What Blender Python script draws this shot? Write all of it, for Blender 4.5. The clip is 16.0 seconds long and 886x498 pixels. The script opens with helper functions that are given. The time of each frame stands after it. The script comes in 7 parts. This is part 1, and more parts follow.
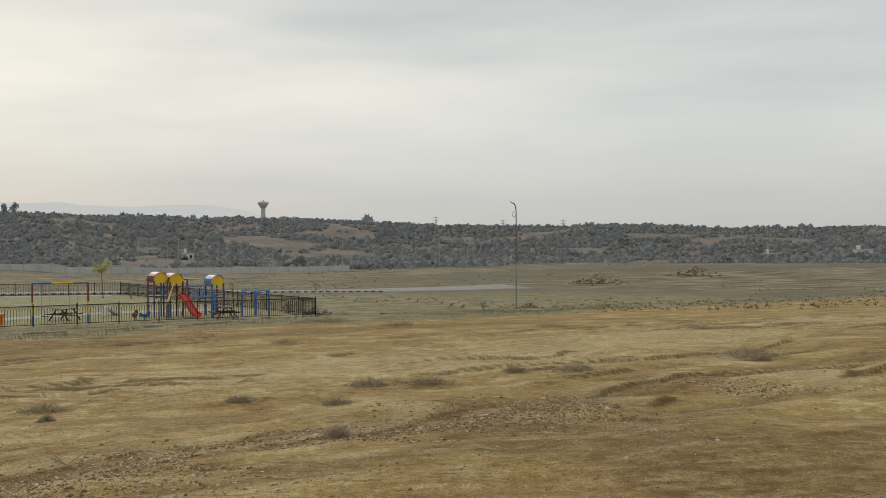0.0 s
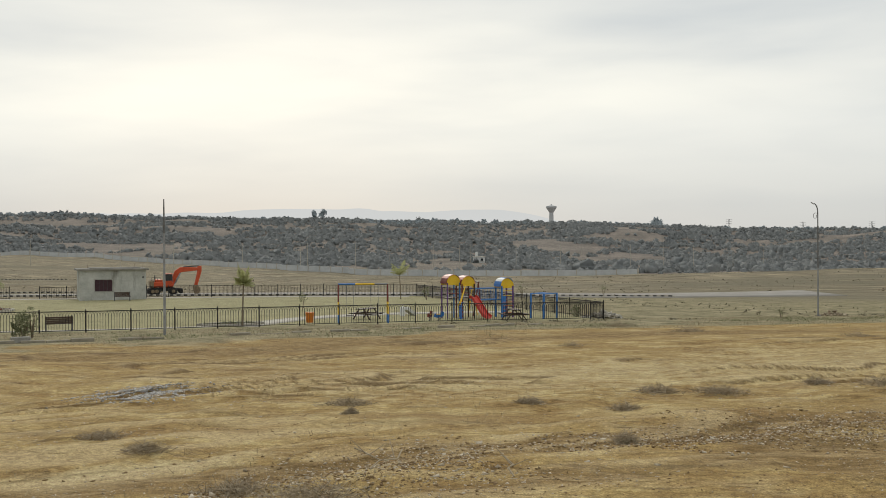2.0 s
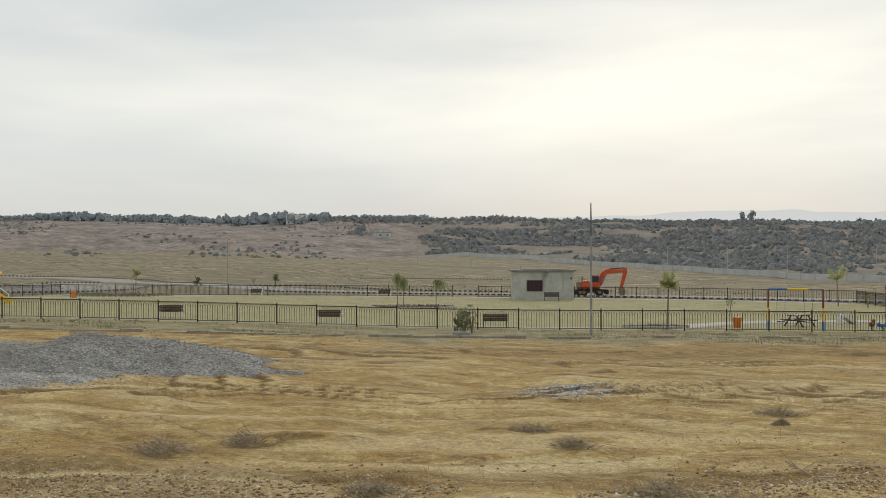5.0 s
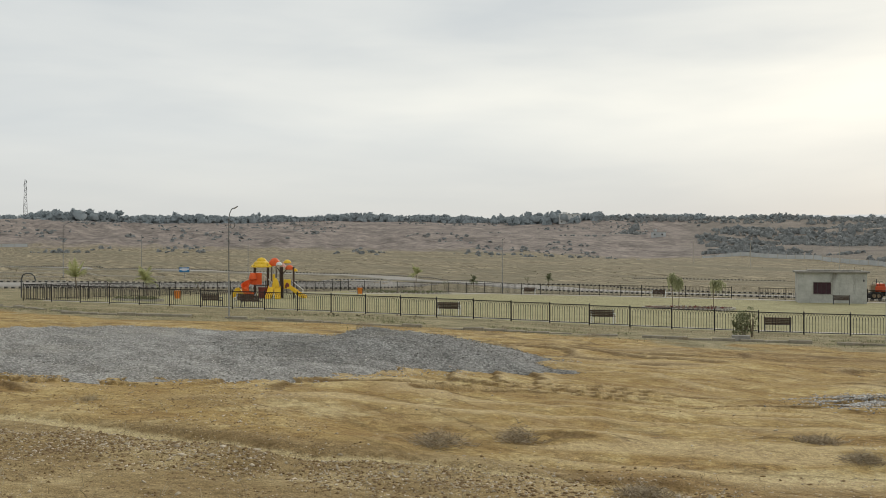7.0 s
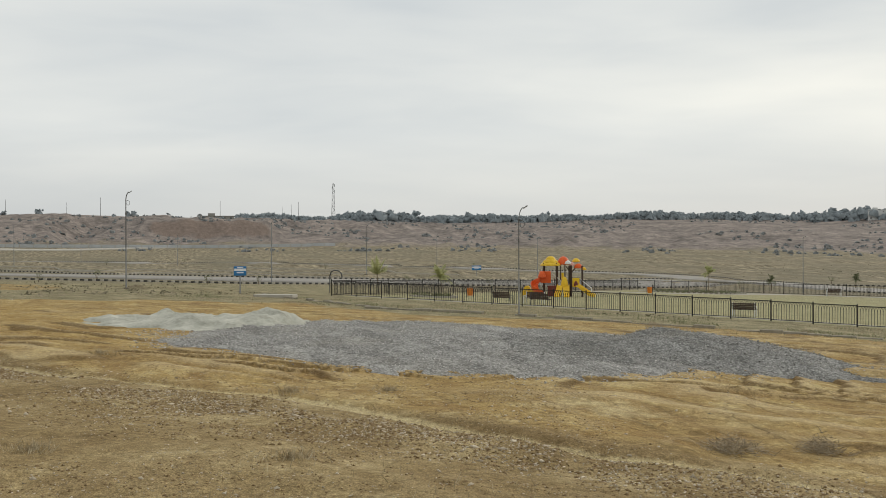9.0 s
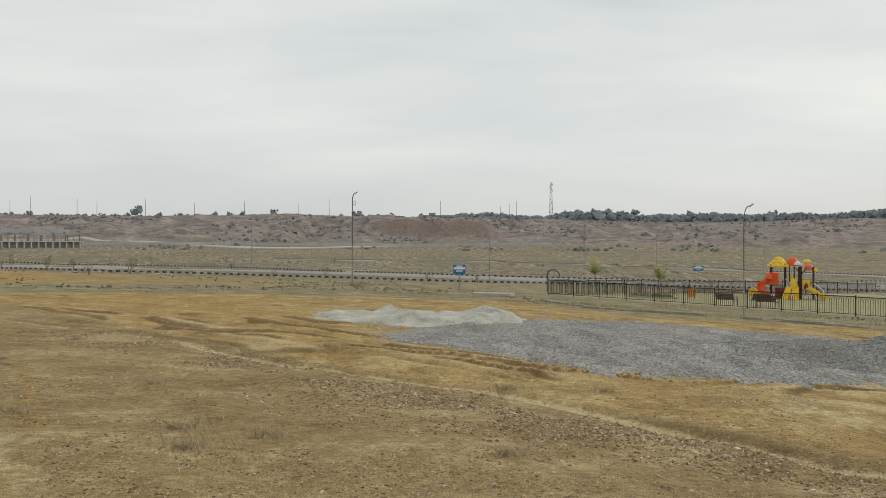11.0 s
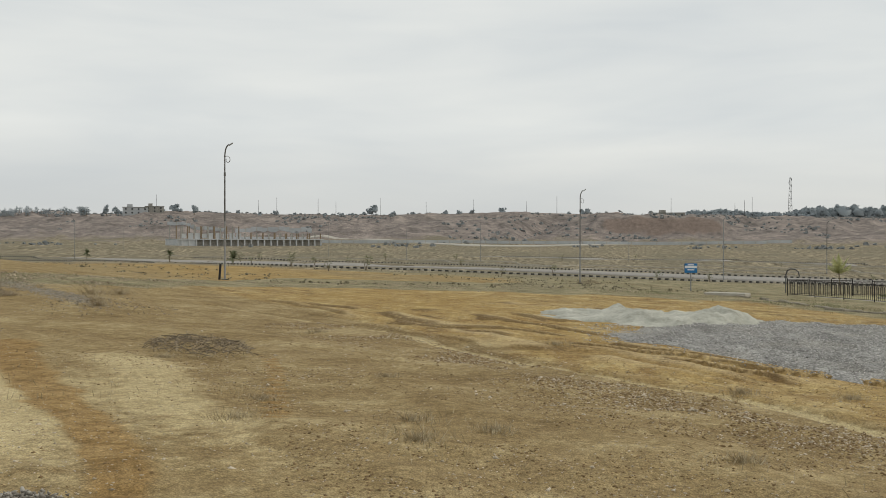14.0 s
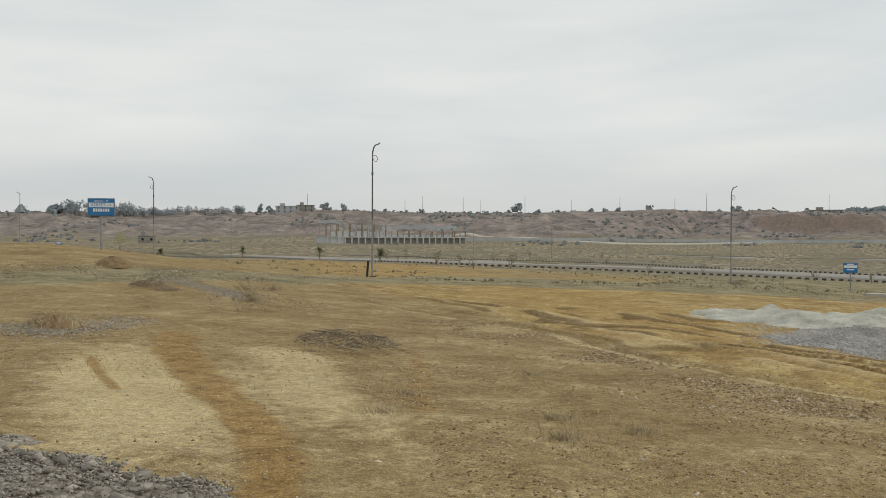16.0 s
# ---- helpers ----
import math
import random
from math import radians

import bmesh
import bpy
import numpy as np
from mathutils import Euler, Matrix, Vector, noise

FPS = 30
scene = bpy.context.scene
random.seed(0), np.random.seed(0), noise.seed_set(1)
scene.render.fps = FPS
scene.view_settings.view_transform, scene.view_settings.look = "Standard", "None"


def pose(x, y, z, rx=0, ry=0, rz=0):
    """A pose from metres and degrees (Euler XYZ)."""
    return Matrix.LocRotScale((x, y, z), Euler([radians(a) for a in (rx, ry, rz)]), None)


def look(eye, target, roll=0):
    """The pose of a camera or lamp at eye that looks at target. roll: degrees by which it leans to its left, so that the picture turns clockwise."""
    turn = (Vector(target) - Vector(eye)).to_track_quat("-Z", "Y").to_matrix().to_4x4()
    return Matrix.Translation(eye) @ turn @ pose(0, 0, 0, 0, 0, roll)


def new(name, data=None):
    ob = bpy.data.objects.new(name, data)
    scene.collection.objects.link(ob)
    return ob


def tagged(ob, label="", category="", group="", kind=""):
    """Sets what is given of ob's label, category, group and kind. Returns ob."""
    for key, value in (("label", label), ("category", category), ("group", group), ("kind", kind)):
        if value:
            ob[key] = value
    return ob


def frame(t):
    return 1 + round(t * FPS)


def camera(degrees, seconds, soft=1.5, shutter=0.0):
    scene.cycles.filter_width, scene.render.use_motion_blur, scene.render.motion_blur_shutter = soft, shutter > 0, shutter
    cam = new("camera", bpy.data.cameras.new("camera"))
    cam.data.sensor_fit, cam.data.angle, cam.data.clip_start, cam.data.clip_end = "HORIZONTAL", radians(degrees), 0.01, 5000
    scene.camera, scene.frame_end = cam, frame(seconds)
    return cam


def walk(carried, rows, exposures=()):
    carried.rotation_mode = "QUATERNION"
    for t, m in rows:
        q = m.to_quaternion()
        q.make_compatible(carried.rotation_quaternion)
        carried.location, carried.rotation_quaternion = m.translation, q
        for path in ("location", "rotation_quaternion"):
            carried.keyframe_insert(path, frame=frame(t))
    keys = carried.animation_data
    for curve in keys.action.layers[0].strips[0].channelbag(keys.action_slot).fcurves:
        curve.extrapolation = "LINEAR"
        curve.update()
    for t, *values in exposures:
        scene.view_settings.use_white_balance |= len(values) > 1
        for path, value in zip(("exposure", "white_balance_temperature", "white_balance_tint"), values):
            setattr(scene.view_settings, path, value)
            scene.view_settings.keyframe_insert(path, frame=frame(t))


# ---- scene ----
cam = camera(47.43, 16.0, soft=0.75)
PATH = [
    # seconds, turn to the left, tilt up, roll
    (0.0, -0.00, -0.66, 0.19),
    (0.5, 3.86, -0.59, 0.26),
    (1.0, 7.99, -0.53, 0.34),
    (1.5, 12.28, -0.45, 0.35),
    (2.0, 16.24, -0.39, 0.31),
    (2.5, 20.20, -0.34, 0.29),
    (3.0, 24.17, -0.30, 0.30),
    (3.5, 27.94, -0.24, 0.26),
    (4.0, 31.81, -0.19, 0.31),
    (4.5, 35.81, -0.16, 0.26),
    (5.0, 40.05, -0.14, 0.21),
    (7.5, 59.29, -0.15, 0.11),
    (8.0, 63.30, -0.17, 0.14),
    (8.5, 67.53, -0.17, 0.15),
    (9.0, 71.75, -0.17, 0.17),
    (9.5, 75.27, -0.17, 0.14),
    (10.0, 78.64, -0.18, 0.07),
    (12.5, 90.21, -0.25, -0.06),
    (13.0, 92.31, -0.28, -0.02),
    (13.5, 94.66, -0.31, -0.02),
    (14.0, 96.94, -0.33, -0.08),
    (14.5, 99.06, -0.36, -0.11),
    (15.0, 101.18, -0.41, -0.13),
    (15.5, 103.25, -0.43, -0.18),
    (16.0, 105.14, -0.46, -0.17),
]
walk(cam, [(t, pose(0, 0, 1.6, 90 + tilt, roll, turn)) for t, turn, tilt, roll in PATH], [(0.0, -0.25), (0.8, -0.05), (16.0, 0.0)])

# ---- lie of the land: axes of the park fence, o along it to the left, p away from the camera ----
EYE = 1.6
FA = radians(36.75)          # bearing square to the fence, from +y towards -x
FU = (-math.cos(FA), -math.sin(FA))   # along the fence, to the left
FV = (-math.sin(FA), math.cos(FA))    # away from the camera


def op(x, y):
    return x * FU[0] + y * FU[1], x * FV[0] + y * FV[1]


def xy(o, p):
    return o * FU[0] + p * FV[0], o * FU[1] + p * FV[1]


def polar(az, d):
    a = math.radians(az)
    return -d * math.sin(a), d * math.cos(a)


def smooth(v, a, b):
    t = np.clip((v - a) / (b - a), 0, 1)
    return t * t * (3 - 2 * t)


def vnoise(x, y, scale, seed=0):
    """Smooth value noise in -1..1 with cells of the given size."""
    x, y = np.asarray(x, float) / scale, np.asarray(y, float) / scale
    i, j = np.floor(x), np.floor(y)
    u, v = x - i, y - j
    u, v = u * u * (3 - 2 * u), v * v * (3 - 2 * v)

    def h(a, b):
        s = np.sin(a * 127.1 + b * 311.7 + seed * 74.7) * 43758.5453
        return (s - np.floor(s)) * 2 - 1
    return (h(i, j) * (1 - u) + h(i + 1, j) * u) * (1 - v) + (h(i, j + 1) * (1 - u) + h(i + 1, j + 1) * u) * v


FAR_AZ = [-60, -25, -5, 8, 25, 40, 60, 80, 95, 112, 128, 165, 250]
FAR_Z = {
    160: [-4, -4.1, -4.6, -6.0, -6.7, -6.5, -5.8, -4.6, -3.9, -3.4, -2.8, -2, -3],
    300: [-9, -9.0, -10.2, -10.2, -9.5, -8.2, -5.6, -5.0, -4.4, -3.4, -2.6, -1, -5],
    480: [-9, -9.5, -10.4, -10.0, -7.2, -5.8, -3.0, -2.2, -1.4, -1.1, -0.8, 0, -6],
    720: [-5, -5.0, -5.0, -2.0, 5.0, 6.5, 7.5, 18.5, 20.0, 20.6, 17.5, 8, 0],
    960: [4, 4.4, 7.0, 14.0, 21.5, 24.0, 22.5, 21.5, 24.0, 25.0, 21.0, 10, 4],
    1600: [4, 5.0, 8.0, 16.0, 20.0, 24.0, 26.0, 24.0, 24.0, 24.0, 24.0, 12, 6],
}


def ground(x, y):
    """Height of the bare ground at x, y (metres, arrays allowed)."""
    x, y = np.asarray(x, float), np.asarray(y, float)
    o, p = x * FU[0] + y * FU[1], x * FV[0] + y * FV[1]
    d = np.hypot(x, y)
    az = np.degrees(np.arctan2(-x, y))
    az = np.where(az < -80, az + 360, az)
    oc = np.clip(o, -90, 130)
    front, back = -4.87 + 0.0161 * oc - 0.22 * np.exp(-((oc - 3) / 15) ** 2), -5.8 + 0.003 * oc + 0.03 * np.clip(oc - 55, 0, 90)
    near = np.where(p < 61.6, -1.6 + (front + 1.6) * np.clip(p, -40, 61.6) / 61.6 * np.where(p < 0, 0.25, 1), front + (back - front) * np.clip((p - 61.6) / 56.4, 0, 1.6))
    near = near + 1.45 * np.exp(-((o - 52) / 15) ** 2 - ((p + 2) / 13) ** 2)
    near = near - 0.35 * np.exp(-((p - 30) / 16) ** 2) * smooth(o, 30, -20)
    ks = sorted(FAR_Z)
    rows = np.array([np.interp(az, FAR_AZ, FAR_Z[k]) for k in ks])
    far = rows[0]
    for i in range(len(ks) - 1):
        far = far + (rows[i + 1] - rows[i]) * (smooth(d, ks[i], ks[i + 1]) * 0.5 + 0.5 * np.clip((d - ks[i]) / (ks[i + 1] - ks[i]), 0, 1))
    hills = smooth(d, 520, 640) * (1 - smooth(d, 1500, 2500))
    far = far + hills * (2.2 * vnoise(x, y, 110, 1) - 3.2 * np.abs(vnoise(x, y, 62, 2)) + 1.2 + 0.7 * vnoise(x, y, 24, 4)) + smooth(d, 180, 320) * 0.35 * vnoise(x, y, 46, 3)
    # spurs and hollows of the scrub slope
    spur = smooth(d, 400, 540) * (1 - smooth(d, 850, 950)) * (1 - smooth(az, 40, 52))
    far = far + spur * (7.0 * (0.5 - np.abs(vnoise(x, y, 190, 13))) - 3.5 * np.abs(vnoise(x, y, 80, 14)) + 1.0 * vnoise(x, y, 30, 15))
    # gullied brown hills, a ravine and a tipped mound
    gully = smooth(d, 500, 560) * (1 - smooth(d, 690, 760)) * smooth(az, 44, 56)
    far = far - gully * (2.6 * np.abs(vnoise(az * 7, d * 0.25, 9, 16)) + 1.3 * np.abs(vnoise(az * 7, d * 0.4, 3.5, 17)) + 0.9 * np.abs(vnoise(x, y, 11, 22)) - 1.7)
    far = far - 8.0 * np.exp(-((az - 91.6 + (d - 600) * 0.012) / 1.1) ** 2) * smooth(d, 540, 590) * (1 - smooth(d, 690, 735))
    far = far + 3.4 * np.exp(-((az - 64.8) / 1.0) ** 2 - ((d - 575) / 12) ** 2)
    # plots cut into low steps
    q = (d + 24 * vnoise(az, d * 0.01, 13, 18) + 5 * vnoise(az, d * 0.03, 4, 19)) / 31.0
    fr = q - np.floor(q)
    plots = smooth(d, 126, 170) * (1 - smooth(d, 500, 580))
    far = far + plots * (0.34 + 0.3 * vnoise(np.floor(q) * 7.3, az * 0.25, 2.0, 20)) * (smooth(fr, 0.0, 0.1) - fr)
    cut = smooth(az, 80.5, 82) * (1 - smooth(az, 87.5, 89))
    far = far + cut * (5.5 * smooth(d, 588, 594) * (1 - smooth(d, 600, 700)) - 1.5 * smooth(d, 540, 586) * (1 - smooth(d, 588, 594)))
    w = smooth(d, 112, 165)
    return EYE + near * (1 - w) + far * w


# ---- sky and light ----
world = bpy.data.worlds.new("overcast_sky")
scene.world = world
world.use_nodes = True
wn, wl = world.node_tree.nodes, world.node_tree.links
wn.clear()
SUN_AZ, SUN_EL = 27.0, 13.0


def wnode(kind, **values):
    n = wn.new(kind)
    for k, v in values.items():
        n.inputs[k].default_value = v
    return n


def wmath(op_, a, b=None, clamp=False):
    n = wn.new("ShaderNodeMath")
    n.operation, n.use_clamp = op_, clamp
    for i, v in enumerate((a, b)):
        if v is None:
            continue
        if isinstance(v, (int, float)):
            n.inputs[i].default_value = v
        else:
            wl.new(v, n.inputs[i])
    return n.outputs[0]


def wmix(f, a, b):
    n = wn.new("ShaderNodeMix")
    n.data_type = "RGBA"
    for i, v in ((0, f), (6, a), (7, b)):
        if isinstance(v, (int, float)):
            n.inputs[i].default_value = v
        elif isinstance(v, tuple):
            n.inputs[i].default_value = (*v, 1)
        else:
            wl.new(v, n.inputs[i])
    return n.outputs[2]


coord = wn.new("ShaderNodeTexCoord").outputs["Generated"]
split = wn.new("ShaderNodeSeparateXYZ")
wl.new(coord, split.inputs[0])
SX, SY, SZ = split.outputs
sky = wn.new("ShaderNodeTexSky")
sky.sky_type, sky.sun_disc = "NISHITA", False
sky.sun_elevation, sky.sun_rotation = radians(SUN_EL), radians(-SUN_AZ)
skyscaled = wn.new("ShaderNodeVectorMath")
skyscaled.operation = "SCALE"
wl.new(sky.outputs[0], skyscaled.inputs[0])
skyscaled.inputs["Scale"].default_value = 0.10
# cloud sheet: long soft streaks, flattened towards the horizon
stretch = wn.new("ShaderNodeMapping")
stretch.inputs["Scale"].default_value = (1.0, 1.0, 5.5)
stretch.inputs["Rotation"].default_value = (0.06, -0.14, 0.0)
wl.new(coord, stretch.inputs["Vector"])
n1 = wnode("ShaderNodeTexNoise", Scale=1.7, Detail=4.0, Roughness=0.45, Distortion=0.4)
wl.new(stretch.outputs[0], n1.inputs["Vector"])
n2 = wnode("ShaderNodeTexNoise", Scale=5.0, Detail=4.0, Roughness=0.5, Distortion=0.3)
wl.new(stretch.outputs[0], n2.inputs["Vector"])
sunward = wn.new("ShaderNodeVectorMath")
sunward.operation = "DOT_PRODUCT"
wl.new(coord, sunward.inputs[0])
sv = (-math.sin(radians(SUN_AZ)) * math.cos(radians(9)), math.cos(radians(SUN_AZ)) * math.cos(radians(9)), math.sin(radians(9)))
sunward.inputs[1].default_value = sv
glow = wmath("POWER", wmath("MAXIMUM", sunward.outputs["Value"], 0.0), 7.0)
# the brighter sheet fades above and below a band of low sky
low = wmath("SUBTRACT", 1.0, wmath("MULTIPLY", wmath("ABSOLUTE", wmath("SUBTRACT", SZ, 0.145)), 7.2), clamp=True)
cl = wmath("ADD", wmath("MULTIPLY", n1.outputs[0], 0.75), wmath("MULTIPLY", n2.outputs[0], 0.25))
cl = wmath("MULTIPLY", wmath("SUBTRACT", cl, 0.36), 3.4, clamp=True)
bright = wmath("MULTIPLY", wmath("MULTIPLY", wmath("MULTIPLY", glow, low), wmath("ADD", wmath("MULTIPLY", wmath("MULTIPLY", wmath("SUBTRACT", SZ, 0.035), 10.0, clamp=True), 0.92), 0.02)), wmath("ADD", wmath("MULTIPLY", cl, 0.75), 0.35), clamp=True)
grey = wmix(cl, (0.615, 0.655, 0.675), (0.82, 0.832, 0.80))
haze = wmath("SUBTRACT", 1.0, wmath("MULTIPLY", wmath("MAXIMUM", SZ, 0.0), 9.0), clamp=True)
grey = wmix(wmath("MULTIPLY", haze, 0.75), grey, (0.59, 0.595, 0.575))
clouds = wmix(bright, grey, (1.08, 1.055, 0.94))
below = wmath("MULTIPLY", wmath("SUBTRACT", 0.0, SZ), 30.0, clamp=True)
clouds = wmix(below, clouds, (0.25, 0.2, 0.13))
final = wmix(0.03, clouds, skyscaled.outputs[0])
bg = wnode("ShaderNodeBackground", Strength=1.0)
wl.new(final, bg.inputs[0])
wout = wn.new("ShaderNodeOutputWorld")
wl.new(bg.outputs[0], wout.inputs[0])

sun = new("sun", bpy.data.lights.new("sun", "SUN"))
sun.data.energy, sun.data.angle, sun.data.color = 1.0, radians(22), (1.0, 0.93, 0.82)
sun.matrix_world = look((0, 0, 50), (50 * math.sin(radians(SUN_AZ)), -50 * math.cos(radians(SUN_AZ)), 50 - 50 * math.tan(radians(28))))


# ---- materials ----
def material(name):
    m = bpy.data.materials.new(name)
    m.use_nodes = True
    nt = m.node_tree
    return m, nt.nodes, nt.links, nt.nodes["Principled BSDF"]


def noise_node(nodes, links, vec, scale, detail=4.0, rough=0.55):
    n = nodes.new("ShaderNodeTexNoise")
    n.inputs["Scale"].default_value, n.inputs["Detail"].default_value, n.inputs["Roughness"].default_value = scale, detail, rough
    links.new(vec, n.inputs["Vector"])
    return n.outputs[0]


def ramp(nodes, links, fac, stops):
    r = nodes.new("ShaderNodeValToRGB")
    e = r.color_ramp.elements
    while len(e) < len(stops):
        e.new(0.5)
    for el, (pos, col) in zip(e, stops):
        el.position, el.color = pos, (*col, 1)
    links.new(fac, r.inputs[0])
    return r.outputs[0]


def mixc(nodes, links, fac, a, b, blend="MIX"):
    n = nodes.new("ShaderNodeMix")
    n.data_type, n.blend_type = "RGBA", blend
    for i, v in ((0, fac), (6, a), (7, b)):
        if isinstance(v, (int, float)):
            n.inputs[i].default_value = v
        elif isinstance(v, tuple):
            n.inputs[i].default_value = (*v, 1)
        else:
            links.new(v, n.inputs[i])
    return n.outputs[2]


def mth(nodes, links, op_, a, b=0.0, clamp=False):
    n = nodes.new("ShaderNodeMath")
    n.operation, n.use_clamp = op_, clamp
    for i, v in enumerate((a, b)):
        if isinstance(v, (int, float)):
            n.inputs[i].default_value = v
        else:
            links.new(v, n.inputs[i])
    return n.outputs[0]


def surface(name, dark, light, scale=4.0, rough=0.75, bump=0.3, metal=0.0, island=0.0, fine=0.0, spec=0.3):
    """A worn surface between two colours; island varies it piece by piece."""
    m, nodes, links, bsdf = material(name)
    pos = nodes.new("ShaderNodeNewGeometry")
    f = noise_node(nodes, links, pos.outputs["Position"], scale, 6.0, 0.6)
    f2 = noise_node(nodes, links, pos.outputs["Position"], scale * 7, 3.0)
    f = mth(nodes, links, "ADD", mth(nodes, links, "MULTIPLY", f, 0.7), mth(nodes, links, "MULTIPLY", f2, 0.3))
    f = mth(nodes, links, "MULTIPLY", mth(nodes, links, "SUBTRACT", f, 0.33), 3.0, clamp=True)
    if island:
        f = mth(nodes, links, "ADD", mth(nodes, links, "MULTIPLY", f, 1 - island), mth(nodes, links, "MULTIPLY", pos.outputs["Random Per Island"], island))
    links.new(mixc(nodes, links, f, dark, light), bsdf.inputs["Base Color"])
    bsdf.inputs["Roughness"].default_value, bsdf.inputs["Metallic"].default_value = rough, metal
    bsdf.inputs["Specular IOR Level"].default_value = spec
    if bump:
        b = nodes.new("ShaderNodeBump")
        b.inputs["Strength"].default_value, b.inputs["Distance"].default_value = bump, 0.02
        links.new(f2, b.inputs["Height"])
        links.new(b.outputs[0], bsdf.inputs["Normal"])
    return m


def foliage(name, dark, light, scale=5.0, share=0.4):
    """Leaves: a rough surface through which part of the light passes."""
    m = surface(name, dark, light, scale, 0.85, 0.0, island=0.6)
    nodes, links = m.node_tree.nodes, m.node_tree.links
    bsdf = nodes["Principled BSDF"]
    back = nodes.new("ShaderNodeBsdfTranslucent")
    links.new(bsdf.inputs["Base Color"].links[0].from_socket, back.inputs["Color"])
    mix = nodes.new("ShaderNodeMixShader")
    mix.inputs[0].default_value = share
    links.new(bsdf.outputs[0], mix.inputs[1])
    links.new(back.outputs[0], mix.inputs[2])
    links.new(mix.outputs[0], nodes["Material Output"].inputs[0])
    return m


def ground_material():
    m, nodes, links, bsdf = material("dry_ground")
    pos = nodes.new("ShaderNodeNewGeometry").outputs["Position"]
    flat = nodes.new("ShaderNodeMapping")
    flat.inputs["Scale"].default_value = (1, 1, 0.0)
    links.new(pos, flat.inputs["Vector"])
    pos = flat.outputs[0]
    rows = nodes.new("ShaderNodeMapping")
    rows.inputs["Rotation"].default_value = (0, 0, -FA)
    rows.inputs["Scale"].default_value = (0.16, 1.0, 0.0)
    links.new(pos, rows.inputs["Vector"])

    def attr(name):
        a = nodes.new("ShaderNodeAttribute")
        a.attribute_name = name
        return a.outputs["Fac"]

    def edge(mask, n, hard=4.0):
        """A mask whose border is broken up by noise."""
        v = mth(nodes, links, "ADD", mask, mth(nodes, links, "MULTIPLY", mth(nodes, links, "SUBTRACT", n, 0.5), 1.1))
        return mth(nodes, links, "MULTIPLY", mth(nodes, links, "SUBTRACT", v, 0.5 - 0.5 / hard), hard, clamp=True)

    big = noise_node(nodes, links, pos, 0.11, 4.0)
    mid = noise_node(nodes, links, pos, 0.5, 9.0, 0.68)
    small = noise_node(nodes, links, pos, 2.6, 8.0, 0.72)
    fine = noise_node(nodes, links, pos, 24.0, 3.0, 0.7)
    streak = noise_node(nodes, links, rows.outputs[0], 0.9, 6.0, 0.62)
    crust = mth(nodes, links, "ADD", mth(nodes, links, "MULTIPLY", mid, 0.62), mth(nodes, links, "MULTIPLY", small, 0.38))
    tan = ramp(nodes, links, crust, [(0.37, (0.22, 0.135, 0.055)), (0.435, (0.39, 0.255, 0.108)), (0.465, (0.45, 0.31, 0.138)), (0.53, (0.53, 0.385, 0.18)), (0.555, (0.64, 0.495, 0.26)), (0.66, (0.73, 0.59, 0.345))])
    brown = ramp(nodes, links, small, [(0.36, (0.185, 0.118, 0.052)), (0.5, (0.315, 0.208, 0.098)), (0.64, (0.45, 0.315, 0.165))])
    tan = mixc(nodes, links, mth(nodes, links, "MULTIPLY", mth(nodes, links, "SUBTRACT", streak, 0.5), 5.0, clamp=True), tan, (0.34, 0.215, 0.095))
    tan = mixc(nodes, links, mth(nodes, links, "MULTIPLY", mth(nodes, links, "SUBTRACT", big, 0.55), 5.0, clamp=True), tan, brown)
    track = edge(attr("track"), small)
    tan = mixc(nodes, links, mth(nodes, links, "MULTIPLY", track, 0.85), tan, brown)
    pale = mixc(nodes, links, mid, (0.50, 0.395, 0.225), (0.88, 0.735, 0.48))
    drab = ramp(nodes, links, crust, [(0.36, (0.225, 0.157, 0.08)), (0.46, (0.338, 0.246, 0.132)), (0.53, (0.40, 0.302, 0.17)), (0.58, (0.50, 0.392, 0.235)), (0.68, (0.60, 0.485, 0.305))])
    tan = mixc(nodes, links, mth(nodes, links, "MULTIPLY", edge(attr("drab"), mid, 2.0), 0.9), tan, drab)
    grit = mth(nodes, links, "MULTIPLY", mth(nodes, links, "SUBTRACT", noise_node(nodes, links, rows.outputs[0], 2.2, 9.0, 0.75), 0.52), 9.0, clamp=True)
    tan = mixc(nodes, links, mth(nodes, links, "MULTIPLY", mth(nodes, links, "MULTIPLY", grit, 0.45), mth(nodes, links, "SUBTRACT", 1.0, attr("drab"), clamp=True)), tan, (0.17, 0.125, 0.07))
    ochre = ramp(nodes, links, crust, [(0.38, (0.30, 0.18, 0.065)), (0.5, (0.47, 0.315, 0.125)), (0.63, (0.63, 0.46, 0.215))])
    tan = mixc(nodes, links, mth(nodes, links, "MULTIPLY", edge(attr("ochre"), mid, 2.5), 0.6), tan, ochre)
    tan = mixc(nodes, links, mth(nodes, links, "MULTIPLY", edge(attr("pale"), small, 3.0), 0.85), tan, pale)
    rust = ramp(nodes, links, small, [(0.36, (0.25, 0.152, 0.062)), (0.5, (0.39, 0.248, 0.105)), (0.64, (0.50, 0.335, 0.16))])
    tan = mixc(nodes, links, mth(nodes, links, "MULTIPLY", edge(attr("trail"), small, 3.0), 0.9), tan, rust)
    tan = mixc(nodes, links, 1.0, tan, (0.825, 0.812, 0.715), "MULTIPLY")
    verge = ramp(nodes, links, crust, [(0.38, (0.14, 0.125, 0.07)), (0.5, (0.27, 0.235, 0.135)), (0.62, (0.42, 0.355, 0.225))])
